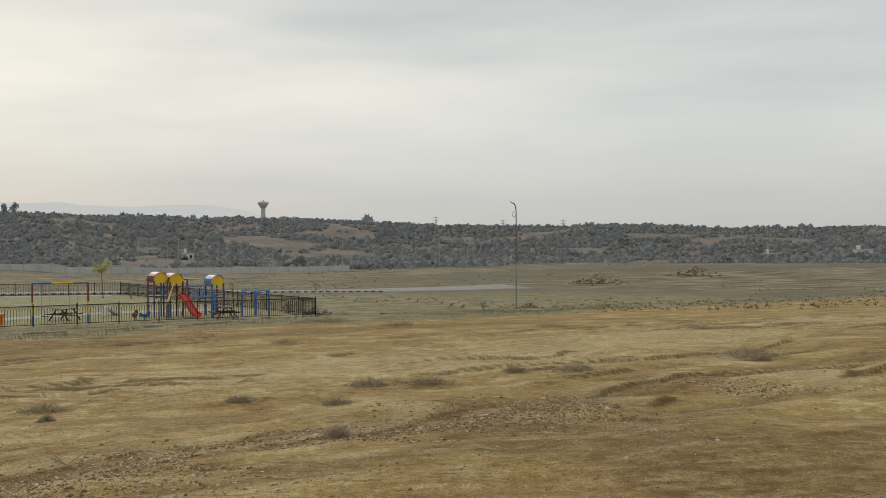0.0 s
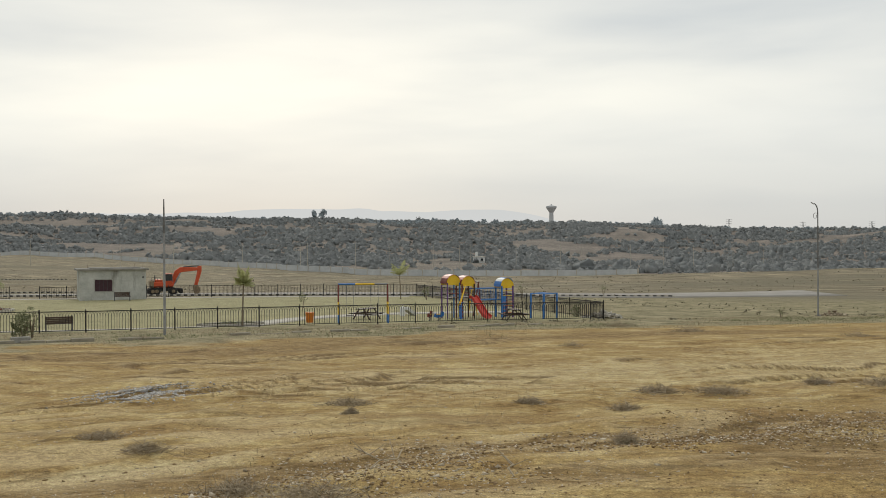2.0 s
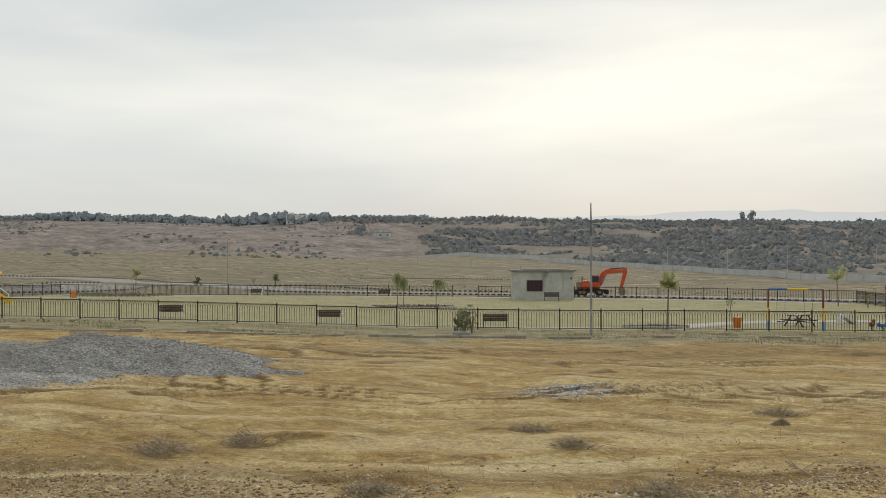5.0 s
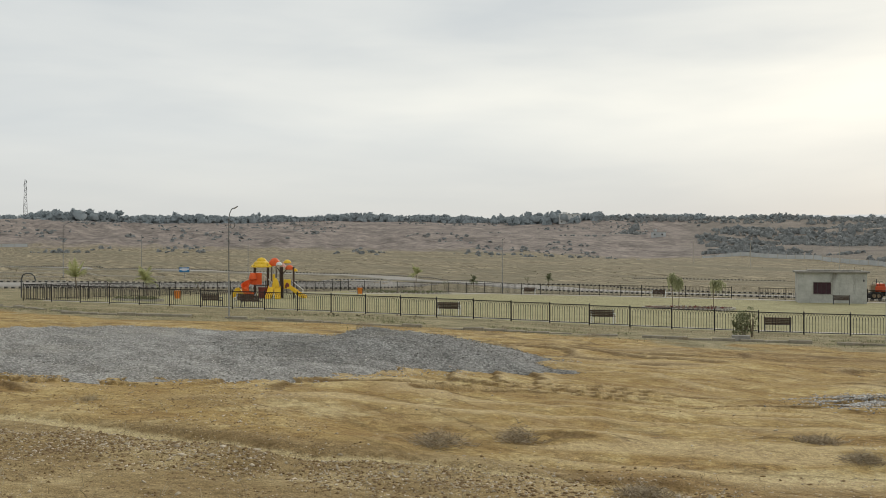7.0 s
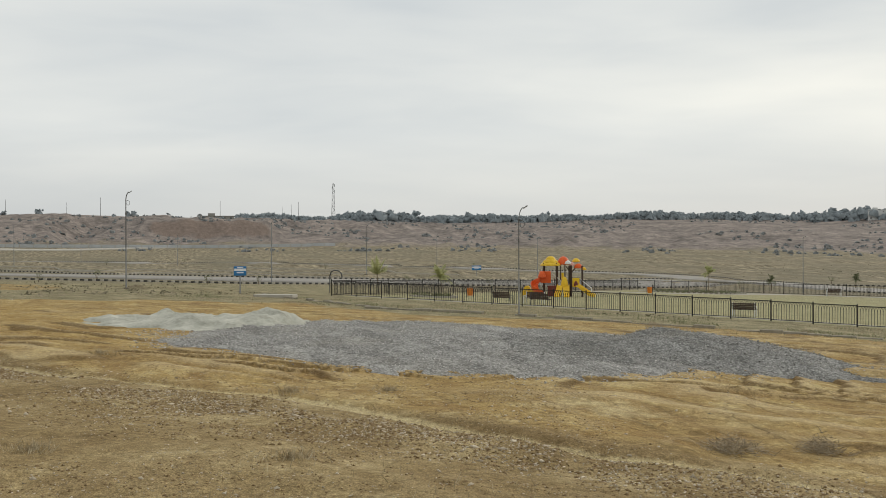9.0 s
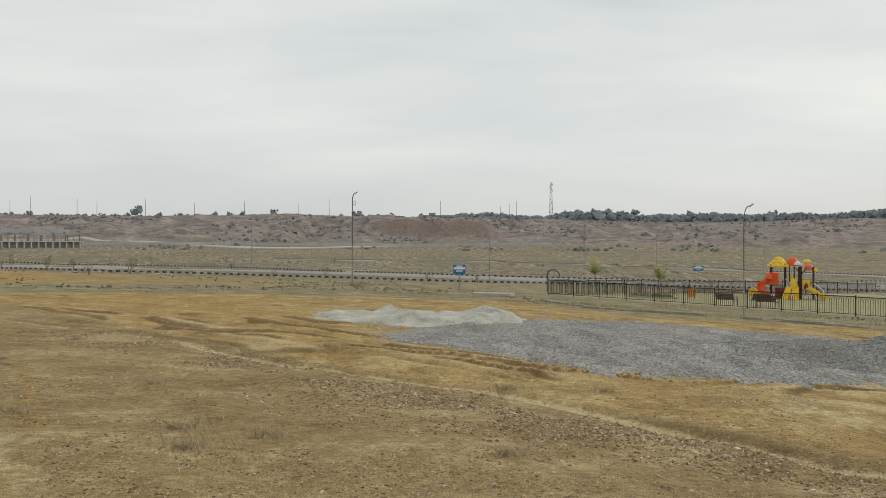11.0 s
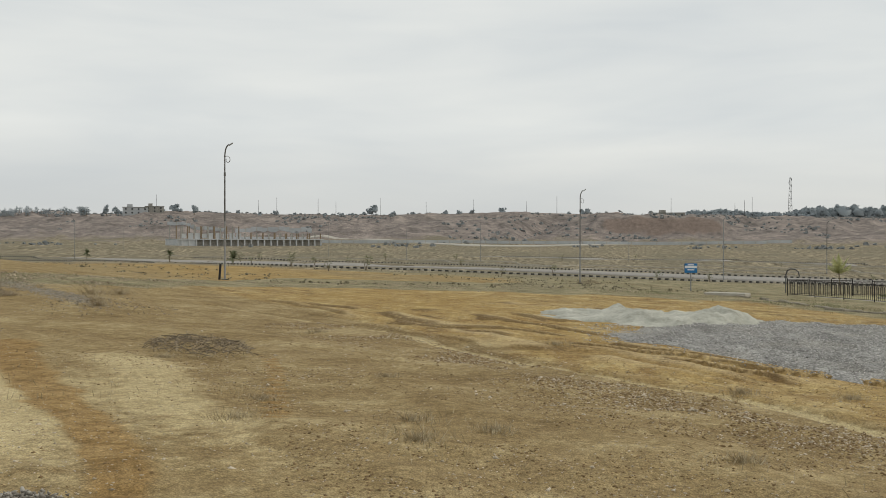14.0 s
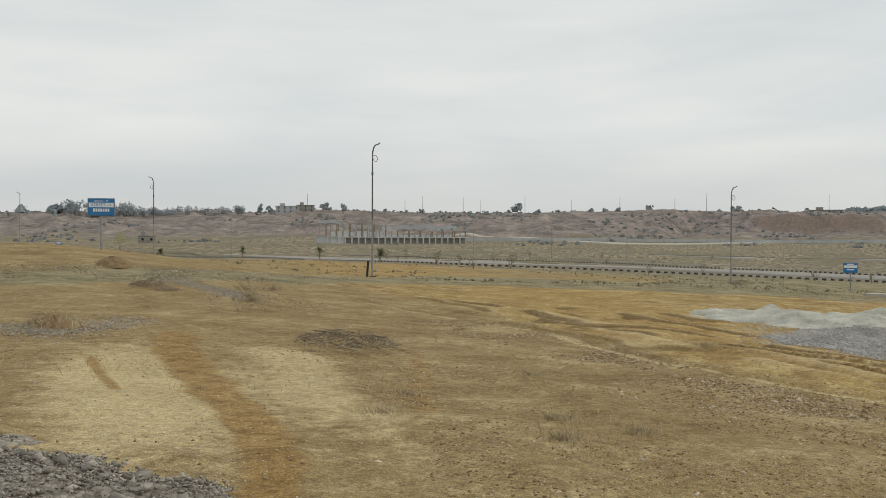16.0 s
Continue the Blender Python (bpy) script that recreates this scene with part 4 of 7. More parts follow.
# ---- heaps ----
def heap(name, outline, height_of, mat, label, category, step=0.3):
    """A heap or spread of loose material inside an outline in (o, p), its edge running out to nothing."""
    os_, ps = [q[0] for q in outline], [q[1] for q in outline]
    gx = np.arange(min(os_) - 1, max(os_) + 1, step)
    gy = np.arange(min(ps) - 1, max(ps) + 1, step)
    O, P = np.meshgrid(gx, gy)
    O, P = O + RNG.uniform(-0.3, 0.3, O.shape) * step, P + RNG.uniform(-0.3, 0.3, P.shape) * step
    # signed distance to the outline, inside positive
    inside, dist = np.zeros(O.shape, bool), np.full(O.shape, 1e9)
    for (a, b), (c, e) in zip(outline, outline[1:] + outline[:1]):
        cross = ((b > P) != (e > P)) & (O < (c - a) * (P - b) / (e - b + 1e-12) + a)
        inside ^= cross
        t = np.clip(((O - a) * (c - a) + (P - b) * (e - b)) / ((c - a) ** 2 + (e - b) ** 2), 0, 1)
        dist = np.minimum(dist, np.hypot(O - a - t * (c - a), P - b - t * (e - b)))
    sd = np.where(inside, dist, -dist) + 0.8 * vnoise(O, P, 2.0, 31) + 0.5 * vnoise(O, P, 0.7, 32) + 0.25 * vnoise(O, P, 0.3, 30)
    X, Y = O * FU[0] + P * FV[0], O * FU[1] + P * FV[1]
    Z = ground(X, Y) + micro(X, Y) + np.where(sd > 0, height_of(O, P) * smooth(sd, 0, 1.6) + 0.04 * smooth(sd, 0, 0.3), 0) - np.where(sd > 0, 0, 0.04 - 0.5 * np.clip(sd, -1.2, 0))
    n, m = O.shape
    i = (np.arange(n - 1)[:, None] * m + np.arange(m - 1)[None])
    keep = np.maximum.reduce([sd[:-1, :-1], sd[1:, 1:], sd[1:, :-1], sd[:-1, 1:]]) > 0
    i = i[keep]
    me = np_mesh(name, np.stack([X, Y, Z], 2), np.stack([i, i + m, i + m + 1, i + 1], 1), mat, True)
    ob = tagged(new(name, me), label, category, kind="stuff")
    ok = np.argwhere(sd > 0.1)
    return ob, np.stack([X, Y, Z], 2)[ok[:, 0], ok[:, 1]]


GRAVEL = [(6.4, 27.5), (7.2, 24.0), (8.4, 20.6), (9.3, 17.8), (11.8, 16.5), (14, 15.7), (16.2, 16.2), (18.6, 16.6), (21, 17.5), (24, 19.6), (26, 23), (26.6, 28.6), (24.6, 32.2), (21.8, 34.6), (17, 32.5), (12, 31), (8, 29.6)]


def gravel_height(o, p):
    r = np.hypot((o - 9.9) / 4.1, (p - 25.9) / 4.0)
    pile = 0.66 * (np.sqrt((1 - np.clip(r, 0, 1)) ** 2 + 0.004) - 0.06)
    left = 0.36 * np.clip(1.0 - np.hypot((o - 12.6) / 3.4, (p - 25.2) / 3.2), 0, 1)
    tail = 0.22 * np.clip(1.0 - np.hypot((o - 7.4) / 2.4, (p - 26.8) / 2.2), 0, 1)
    pile = np.maximum(np.maximum(np.clip(pile, 0, 1), left), tail)
    dents = 0.06 * vnoise(o, p, 1.1, 36) + 0.05 * vnoise(o * 1.2, p * 0.5, 0.7, 39)
    return np.maximum(pile + dents * smooth(pile, 0, 0.25), 0.0) + flat_height(o, p) + 0.03


def flat_height(o, p):
    return 0.005 + 0.06 * (vnoise(o, p, 3.1, 33) + 1) + 0.03 * vnoise(o, p, 1.0, 34) + 0.10 * np.abs(vnoise(o * 0.22, p, 0.9, 37)) + 0.03 * vnoise(o * 0.4, p, 0.5, 38)


_, places = heap("gravel_spread", GRAVEL, flat_height, M_GRAVEL, "grey crushed stone spread over bare soil", "gravel", step=0.2)
PILE = [(17.0, 25.6), (15.6, 28.8), (12.6, 30.4), (9.4, 30.2), (6.6, 29.0), (5.2, 27.6), (5.2, 25.2), (6.6, 22.6), (9.4, 20.8), (12.6, 20.8), (15.6, 22.4)]
_, piled = heap("gravel_heap", PILE, gravel_height, M_GRAVEL_SHADED, "grey crushed stone heap tipped on the spread", "gravel", step=0.22)
k = RNG.integers(0, len(piled), 14000)
pl = piled[k] + RNG.normal(size=(14000, 3)) * np.array([0.1, 0.1, 0.004]) + np.array([0, 0, 0.006])
tagged(new("gravel_stones", stones("gravel_stones", pl, RNG.uniform(0.010, 0.024, 14000), M_CHIP_SHADED)), "loose grey crushed stones on the heap", "gravel", kind="stuff")
k = RNG.integers(0, len(places), 22000)
pl = places[k] + RNG.normal(size=(22000, 3)) * np.array([0.15, 0.15, 0.0]) + np.array([0, 0, 0.01])
tagged(new("gravel_stones", stones("gravel_stones", pl, RNG.uniform(0.010, 0.024, 22000), M_CHIP)), "loose grey crushed stones on the spread", "gravel", kind="stuff")
edge_pts = np.array([(*xy(a_ + (c_ - a_) * f_, b_ + (e_ - b_) * f_), 0.0) for (a_, b_), (c_, e_) in zip(GRAVEL, GRAVEL[1:] + GRAVEL[:1]) for f_ in np.linspace(0, 1, 12)])
k = RNG.integers(0, len(edge_pts), 5000)
tagged(new("gravel_stones", stones("gravel_stones", on_ground(*(edge_pts[k] + RNG.normal(size=(5000, 3)) * 0.55)[:, :2].T, 0.005), RNG.uniform(0.012, 0.03, 5000), M_CHIP)), "stray crushed stones round the spread", "gravel", kind="stuff")
SAND = [(29.6, 20.9), (26.6, 20.6), (23.8, 20.4), (22.6, 21.6), (22.4, 23.6), (23.4, 26.2), (25.6, 29.4), (27.6, 29.6), (28.6, 27.6), (29.0, 25.0), (29.6, 23.0)]


def sand_height(o, p):
    peak = 0.42 * np.clip(1.05 - np.hypot((o - 24.6) / 2.3, (p - 25.6) / 2.6), 0, 1) ** 1.1 - 0.22 * np.exp(-((o - 23.9) / 0.5) ** 2 - ((p - 23.6) / 1.1) ** 2)
    return 0.04 + peak + 0.18 * np.exp(-((o - 26.4) / 1.0) ** 2 - ((p - 22.9) / 0.9) ** 2) + 0.22 * np.exp(-((o - 23.8) / 0.8) ** 2 - ((p - 22.2) / 0.9) ** 2) + 0.22 * np.abs(vnoise(o, p, 1.1, 43)) + 0.06 * (vnoise(o, p, 1.6, 41) + 1) + 0.10 * vnoise(o, p, 0.55, 42) + 0.04 * vnoise(o, p, 0.25, 46)


heap("sand_heap", SAND, sand_height, M_SAND, "pale grey building sand tipped beside the gravel", "sand", step=0.18)

GRAVEL_C = [(6.0, 1.0), (7.6, 0.6), (8.9, -0.6), (9.2, -2.2), (6.5, -3.5), (4.5, -1.5)]
_, pc = heap("gravel_heap", GRAVEL_C, lambda o, p: 0.13 + 0.04 * vnoise(o, p, 0.6, 44) + 0.03 * vnoise(o, p, 0.17, 45), M_RUBBLE, "low heap of broken grey stone on the ground", "gravel", step=0.1)
k = RNG.integers(0, len(pc), 14000)
tagged(new("gravel_stones", stones("gravel_stones", pc[k] + RNG.normal(size=(14000, 3)) * np.array([0.06, 0.06, 0.005]) + np.array([0, 0, 0.01]), RNG.uniform(0.005, 0.018, 14000) * (1 + 2.2 * (RNG.uniform(0, 1, 14000) > 0.96)), M_RUBBLE_CHIP)), "loose grey broken stones", "gravel", kind="stuff")
a, q = RNG.uniform(0, 6.28, 2600), np.abs(RNG.normal(size=2600)) ** 0.8
o, p = -1.35 + 0.75 * q * np.cos(a), 19.7 + 1.1 * q * np.sin(a)
pb = np.stack([o * FU[0] + p * FV[0], o * FU[1] + p * FV[1]], 1)
tagged(new("gravel_stones", stones("gravel_stones", on_ground(pb[:, 0], pb[:, 1]), RNG.uniform(0.012, 0.032, 2600), M_CHIP)), "scattered grey crushed stones", "gravel", kind="stuff")


# ---- the park fence ----
FENCE_H = 1.28
FRONT_N = 36


def fence_panel_mesh(name, length, rich=True, h=FENCE_H):
    """Two rails, upright rods and, on the front fence, a row of crossing hoops under the top rail."""
    bm = B()
    box(bm, (length / 2, 0, h - 0.06), (length, 0.04, 0.045))
    box(bm, (length / 2, 0, 0.12), (length, 0.035, 0.035))
    n = 16
    for i in range(1, n):
        x = length * i / n
        box(bm, (x, 0, (0.12 + h - 0.33) / 2 if rich else h / 2), (0.02, 0.02, h - 0.45 if rich else h - 0.2))
        if rich:
            box(bm, (x, 0, h - 0.32), (0.035, 0.035, 0.05))
    if rich:
        for i in range(n + 1):
            x0, x1 = length * i / n, length * (i + 2) / n
            arc = [((x0 + x1) / 2 - math.cos(math.pi * k / 6) * (x1 - x0) / 2, 0, h - 0.33 + math.sin(math.pi * k / 6) * 0.25) for k in range(7)]
            arc = [q for q in arc if 0 <= q[0] <= length]
            for a, b in zip(arc, arc[1:]):
                bar(bm, a, b, 0.016, 0.016)
    me = bpy.data.meshes.new(name)
    bm.to_mesh(me)
    bm.free()
    me.materials.append(M_BLACK_IRON)
    return me


def fence_post_mesh(h=FENCE_H):
    bm = B()
    box(bm, (0, 0, h / 2 - 0.1), (0.06, 0.06, h + 0.25))
    bmesh.ops.create_icosphere(bm, subdivisions=1, radius=0.04, matrix=Matrix.Translation((0, 0, h + 0.04)))
    me = bpy.data.meshes.new("post")
    bm.to_mesh(me)
    bm.free()
    me.materials.append(M_BLACK_IRON)
    return me


POST = fence_post_mesh()
PANEL, PLAIN = fence_panel_mesh("panel", 2.5), fence_panel_mesh("panel", 2.5, False)


def fence_run(points, label, panel, posts=None):
    """A run of fence over posts at (x, y) points; the panels shear to follow the ground."""
    x0, y0 = points[0]
    root = thing("park_fence", x0, y0, 0, label, "fence", "park fences", z=gz(x0, y0))
    z0 = root.location.z
    for i, (x, y) in enumerate(points):
        z = gz(x, y)
        ob = new("post", POST)
        ob.parent = root
        ob.matrix_local = Matrix.Translation((x - x0, y - y0, z - z0))
        if i + 1 < len(points):
            x1, y1 = points[i + 1]
            d = Vector((x1 - x, y1 - y, gz(x1, y1) - z))
            s = Matrix.Identity(4)
            s.col[0][:3] = d / 2.5
            flat = Vector((-d.y, d.x, 0)).normalized()
            s.col[1][:3] = flat
            s.translation = (x - x0, y - y0, z - z0)
            ob = new("panel", panel)
            ob.parent = root
            ob.matrix_local = s
    return root


def front_offset(k):
    """Lateral place of the front fence's posts; the spacing wanders a little."""
    u = (k - 17.5) / 17.5
    return 53.93 - 2.5 * k + 61.6 * (-0.0062 * u * u * u * 1.55 + 0.0052 * u - 0.0008)


fence_run([xy(front_offset(k), 61.6) for k in range(FRONT_N)] + [xy(-34.9, 61.6)], "black iron fence with hooped top along the park front", PANEL)


def run_points(a, b, step=2.5):
    n = max(1, round(math.dist(a, b) / step))
    return [xy(a[0] + (b[0] - a[0]) * i / n, a[1] + (b[1] - a[1]) * i / n) for i in range(n + 1)]


RIGHT_END = (-34.9, 61.6)
fence_run(run_points(RIGHT_END, (-35.2, 102.2)), "black iron fence on the short side of the park", PANEL)
fence_run(run_points((front_offset(0), 61.6), (54.5, 122)), "black iron fence beside the boulevard", PANEL)
fence_run(run_points((54.5, 122), (18, 117)) + run_points((18, 117), (5.5, 114.3))[1:], "black iron fence along the back of the lawn", PLAIN)
fence_run(run_points((2.6, 113.7), (-8, 111.4)), "black iron fence behind the park hut", PLAIN)
fence_run(run_points((-8, 111.4), (-19, 109)) + run_points((-19, 109), (-35.2, 102.2))[1:], "black iron fence along the back of the playground", PLAIN)


# ---- concrete kerb blocks in front of the fence ----
def kerb_blocks(points, label, size=1.05):
    parent = tagged(new("kerb"), label, "kerb", kind="structure")
    me = bpy.data.meshes.new("block")
    bm = box(B(), (0, 0, 0), (size - 0.04, 0.22, 0.42), bevel=0.02)
    bm.to_mesh(me)
    bm.free()
    me.materials.append(M_OLD_CONCRETE)
    for i, (c, d) in enumerate(walkline(points, size)):
        if i in (7, 8, 19, 33) or random.random() < 0.16:
            continue
        ob = new("block", me)
        ob.parent = parent
        r = random.uniform(-1, 1)
        ob.matrix_local = pose(c.x, c.y, gz(c.x, c.y) - 0.1 + 0.06 * r, 2 * r, 1.5 * random.uniform(-1, 1), math.degrees(math.atan2(d.y, d.x)) + 1.5 * r)


kerb_blocks([(36, 44.5), (30, 45.5), (20, 46.0), (10, 46.2), (2.6, 47.5)], "half-buried grey concrete kerb blocks below the fence")
kerb_blocks([(1.4, 48.0), (-8, 49.5), (-18, 51), (-26, 53)], "half-buried grey concrete kerb blocks below the fence")
kerb_blocks([(55, 55), (48, 51.5), (41, 48), (35.5, 45.2)], "half-buried grey concrete kerb blocks beside the fence corner")


# ---- benches ----
def bench(o, p, turn=0.0, white=True, label="dark slatted park bench with pale metal ends on the lawn"):
    x, y = xy(o, p)
    t = thing("park_bench", x, y, math.degrees(FA) + turn, label, "bench", "park benches")
    for i in range(4):
        part("back_slat", box(B(), (0, 0.24 + 0.02 * i, 0.5 + 0.105 * i), (1.55, 0.03, 0.095), bevel=0.006), M_WOOD, t)
    for i in range(4):
        part("seat_slat", box(B(), (0, -0.2 + 0.12 * i, 0.43), (1.55, 0.09, 0.03), bevel=0.006), M_WOOD, t)
    for s in (-0.72, 0.72):
        bm = B()
        pipe(bm, [(s, -0.26, 0), (s, -0.24, 0.42), (s, 0.22, 0.42), (s, 0.30, 0.9)], 0.03)
        rod(bm, (s, 0.22, 0.42), (s, 0.30, 0), 0.03)
        pipe(bm, [(s, -0.24, 0.42), (s, -0.24, 0.62), (s, 0.25, 0.64)], 0.025)
        part("end_frame", bm, M_WHITE if white else M_DARK_STEEL, t, "pale cast metal end" if white else "")
    return t


for o, p, turn, white in ((21.7, 65.4, 184, True), (11.0, 64.4, 176, True), (0.4, 63.4, 182, False), (36.6, 64.8, 180, False), (39.6, 64.4, 176, False), (38.0, 66.2, 6, True), (28.3, 115.0, 0, True), (13.1, 112.5, 2, True)):
    bench(o, p, turn, white)
bench(-5.2, 104.6, 0, False, "dark slatted bench against the park hut")


# ---- litter bins ----
def litter_bin(o, p):
    x, y = xy(o, p)
    t = thing("litter_bin", x, y, math.degrees(FA), "small orange metal litter bin on two posts", "bin", "litter bins")
    bm = B()
    bmesh.ops.create_cone(bm, cap_ends=True, segments=16, radius1=0.22, radius2=0.27, depth=0.6, matrix=Matrix.Translation((0, 0, 0.45)))
    part("drum", bm, M_BIN, t)
    bm = B()
    bmesh.ops.create_cone(bm, cap_ends=True, segments=16, radius1=0.285, radius2=0.285, depth=0.05, matrix=Matrix.Translation((0, 0, 0.77)))
    part("rim", bm, M_BIN, t)
    for s in (-0.32, 0.32):
        part("post", rod(B(), (s, 0, 0), (s, 0, 1.05), 0.025), M_BLACK_IRON, t)
    part("axle", rod(B(), (-0.32, 0, 0.6), (0.32, 0, 0.6), 0.015), M_BLACK_IRON, t)


for o, p in ((-14.4, 62.6), (43.1, 99.5), (47.6, 72.0)):
    litter_bin(o, p)


# ---- small structures of the first playground ----
def swing(o, p):
    x, y = xy(o, p)
    t = thing("swing_frame", x, y, math.degrees(FA) - 14, "tall swing frame painted red, yellow and blue", "swing")
    for s in (-1.6, 1.6):
        for dy in (-0.55, 0.55):
            def at(z):
                return (s, dy * (1 - z / 2.55), z)
            leg = part("leg", rod(B(), at(1.35), at(2.5), 0.05), M_MAROON, t)
            part("yellow_band", rod(B(), at(0.55), at(1.36), 0.051), M_YELLOW, leg, "yellow painted middle")
            part("blue_band", rod(B(), at(-0.1), at(0.56), 0.052), M_BLUE, leg, "blue painted foot")
    part("top_bar", rod(B(), (-1.6, 0, 2.52), (-0.5, 0, 2.52), 0.05), M_BLUE, t)
    part("top_bar", rod(B(), (-0.5, 0, 2.52), (0.75, 0, 2.52), 0.055), M_YELLOW, t, "yellow top bar")
    part("top_bar", rod(B(), (0.75, 0, 2.52), (1.6, 0, 2.52), 0.05), M_STEEL, t)
    for s in (-0.85, 0.75):
        seat = part("seat", box(B(), (s, 0, 0.5), (0.5, 0.2, 0.04), bevel=0.01), M_RUBBER, t)
        for e in (-0.24, 0.24):
            part("chain", rod(B(), (s + e, 0, 0.5), (s + e, 0, 2.5), 0.014, seg=5), M_STEEL, seat)


def picnic_table(o, p, turn, label):
    x, y = xy(o, p)
    t = thing("picnic_table", x, y, math.degrees(FA) + turn, label, "table", "picnic tables")
    for i in range(3):
        part("table_board", box(B(), (0, -0.24 + 0.24 * i, 0.74), (1.7, 0.22, 0.045), bevel=0.008), M_BROWN, t)
    for s in (-0.75, 0.75):
        part("bench_board", box(B(), (0, s, 0.44), (1.7, 0.26, 0.045), bevel=0.008), M_BROWN, t)
    for s in (-0.6, 0.6):
        for e in (-1, 1):
            part("leg", bar(B(), (s, e * 0.72, 0), (s, e * 0.2, 0.72), 0.09, 0.06), M_BROWN, t)
        part("cross_beam", box(B(), (s, 0, 0.41), (0.05, 1.7, 0.09)), M_BROWN, t)


def spring_rider(o, p, turn, mat, label):
    x, y = xy(o, p)
    t = thing("spring_rider", x, y, math.degrees(FA) + turn, label, "spring rider", "spring riders")
    t.scale = (0.72, 0.72, 0.72)
    part("body", prism(B(), [(-0.5, 0.42), (-0.35, 0.75), (-0.12, 0.62), (0.15, 0.62), (0.3, 0.95), (0.5, 0.85), (0.45, 0.5), (0.2, 0.38), (-0.2, 0.36)], -0.09, 0.09), mat, t)
    pts = [(0.13 * math.cos(a * 0.9), 0.13 * math.sin(a * 0.9), 0.02 + a * 0.018) for a in range(22)]
    part("spring", pipe(B(), pts, 0.02), M_DARK_STEEL, t)
    part("seat", box(B(), (-0.05, 0, 0.65), (0.3, 0.28, 0.05), bevel=0.02), M_YELLOW, t)
    part("handle", rod(B(), (0.25, -0.22, 0.85), (0.25, 0.22, 0.85), 0.02), M_MAROON, t)


def monkey_bars(o, p):
    x, y = xy(o, p)
    t = thing("monkey_bars", x, y, math.degrees(FA) + 28, "blue painted steel monkey bars", "climbing frame")
    for sx in (-0.8, 0.8):
        for sy in (-0.55, 0.55):
            part("post", box(B(), (sx, sy, 0.85), (0.11, 0.11, 1.8), bevel=0.015), M_BLUE, t)
    for sy in (-0.55, 0.55):
        part("rail", rod(B(), (-0.85, sy, 1.75), (0.85, sy, 1.75), 0.04), M_BLUE, t)
    for i in range(6):
        part("rung", rod(B(), (-0.7 + i * 0.28, -0.55, 1.75), (-0.7 + i * 0.28, 0.55, 1.75), 0.02), M_BLUE, t)


def baby_slide(o, p):
    x, y = xy(o, p)
    t = thing("toddler_slide", x, y, math.degrees(FA) + 20, "small white plastic toddler slide", "slide")
    part("chute", prism(B(), [(-0.3, 0.62), (-0.05, 0.62), (0.75, 0.06), (0.75, 0.0), (0.6, 0.0), (-0.1, 0.45), (-0.3, 0.45)], -0.3, 0.3), M_WHITE, t)
    for s in (-0.3, 0.3):
        part("side_wall", bar(B(), (-0.1, s, 0.64), (0.75, s, 0.1), 0.04, 0.14), M_WHITE, t)
    part("ladder", box(B(), (-0.34, 0, 0.3), (0.06, 0.5, 0.6)), M_WHITE, t)


swing(-18.1, 63.3)
picnic_table(-19.3, 66.6, 38, "dark wooden picnic table with attached benches")
picnic_table(-28.6, 62.7, 82, "dark wooden picnic table with attached benches near the fence")
spring_rider(-22.75, 63.4, 50, M_MAROON, "small maroon spring rider behind the fence")
spring_rider(-23.2, 62.9, -30, M_BLUE, "small blue and red spring rider behind the fence")
monkey_bars(-31.6, 64.2)
baby_slide(-23.2, 69.8)


def arch_roof(t, cx, cy, w, d, z, h, ends, stripes):
    """A barrel roof: coloured end panels and a striped curved sheet."""
    def arc(r, k, n=10):
        a = math.pi * k / n
        return cx - math.cos(a) * w / 2 * r, z + math.sin(a) * h * r
    for s in (-1, 1):
        bm = B()
        prism(bm, [arc(0.97, k) for k in range(11)] + [(cx + w / 2 * 0.97, z - 0.1), (cx - w / 2 * 0.97, z - 0.1)], cy + s * d / 2 - 0.02, cy + s * d / 2 + 0.02)
        part("roof_end", bm, ends, t, "yellow arched gable panel")
    for i in range(5):
        bm = B()
        for k in range(i * 2, i * 2 + 2):
            (x0, z0), (x1, z1) = arc(1.0, k), arc(1.0, k + 1)
            bar(bm, (x0, cy, z0), (x1, cy, z1), d + 0.14, 0.03)
        part("roof_strip", bm, stripes[i % len(stripes)], t)


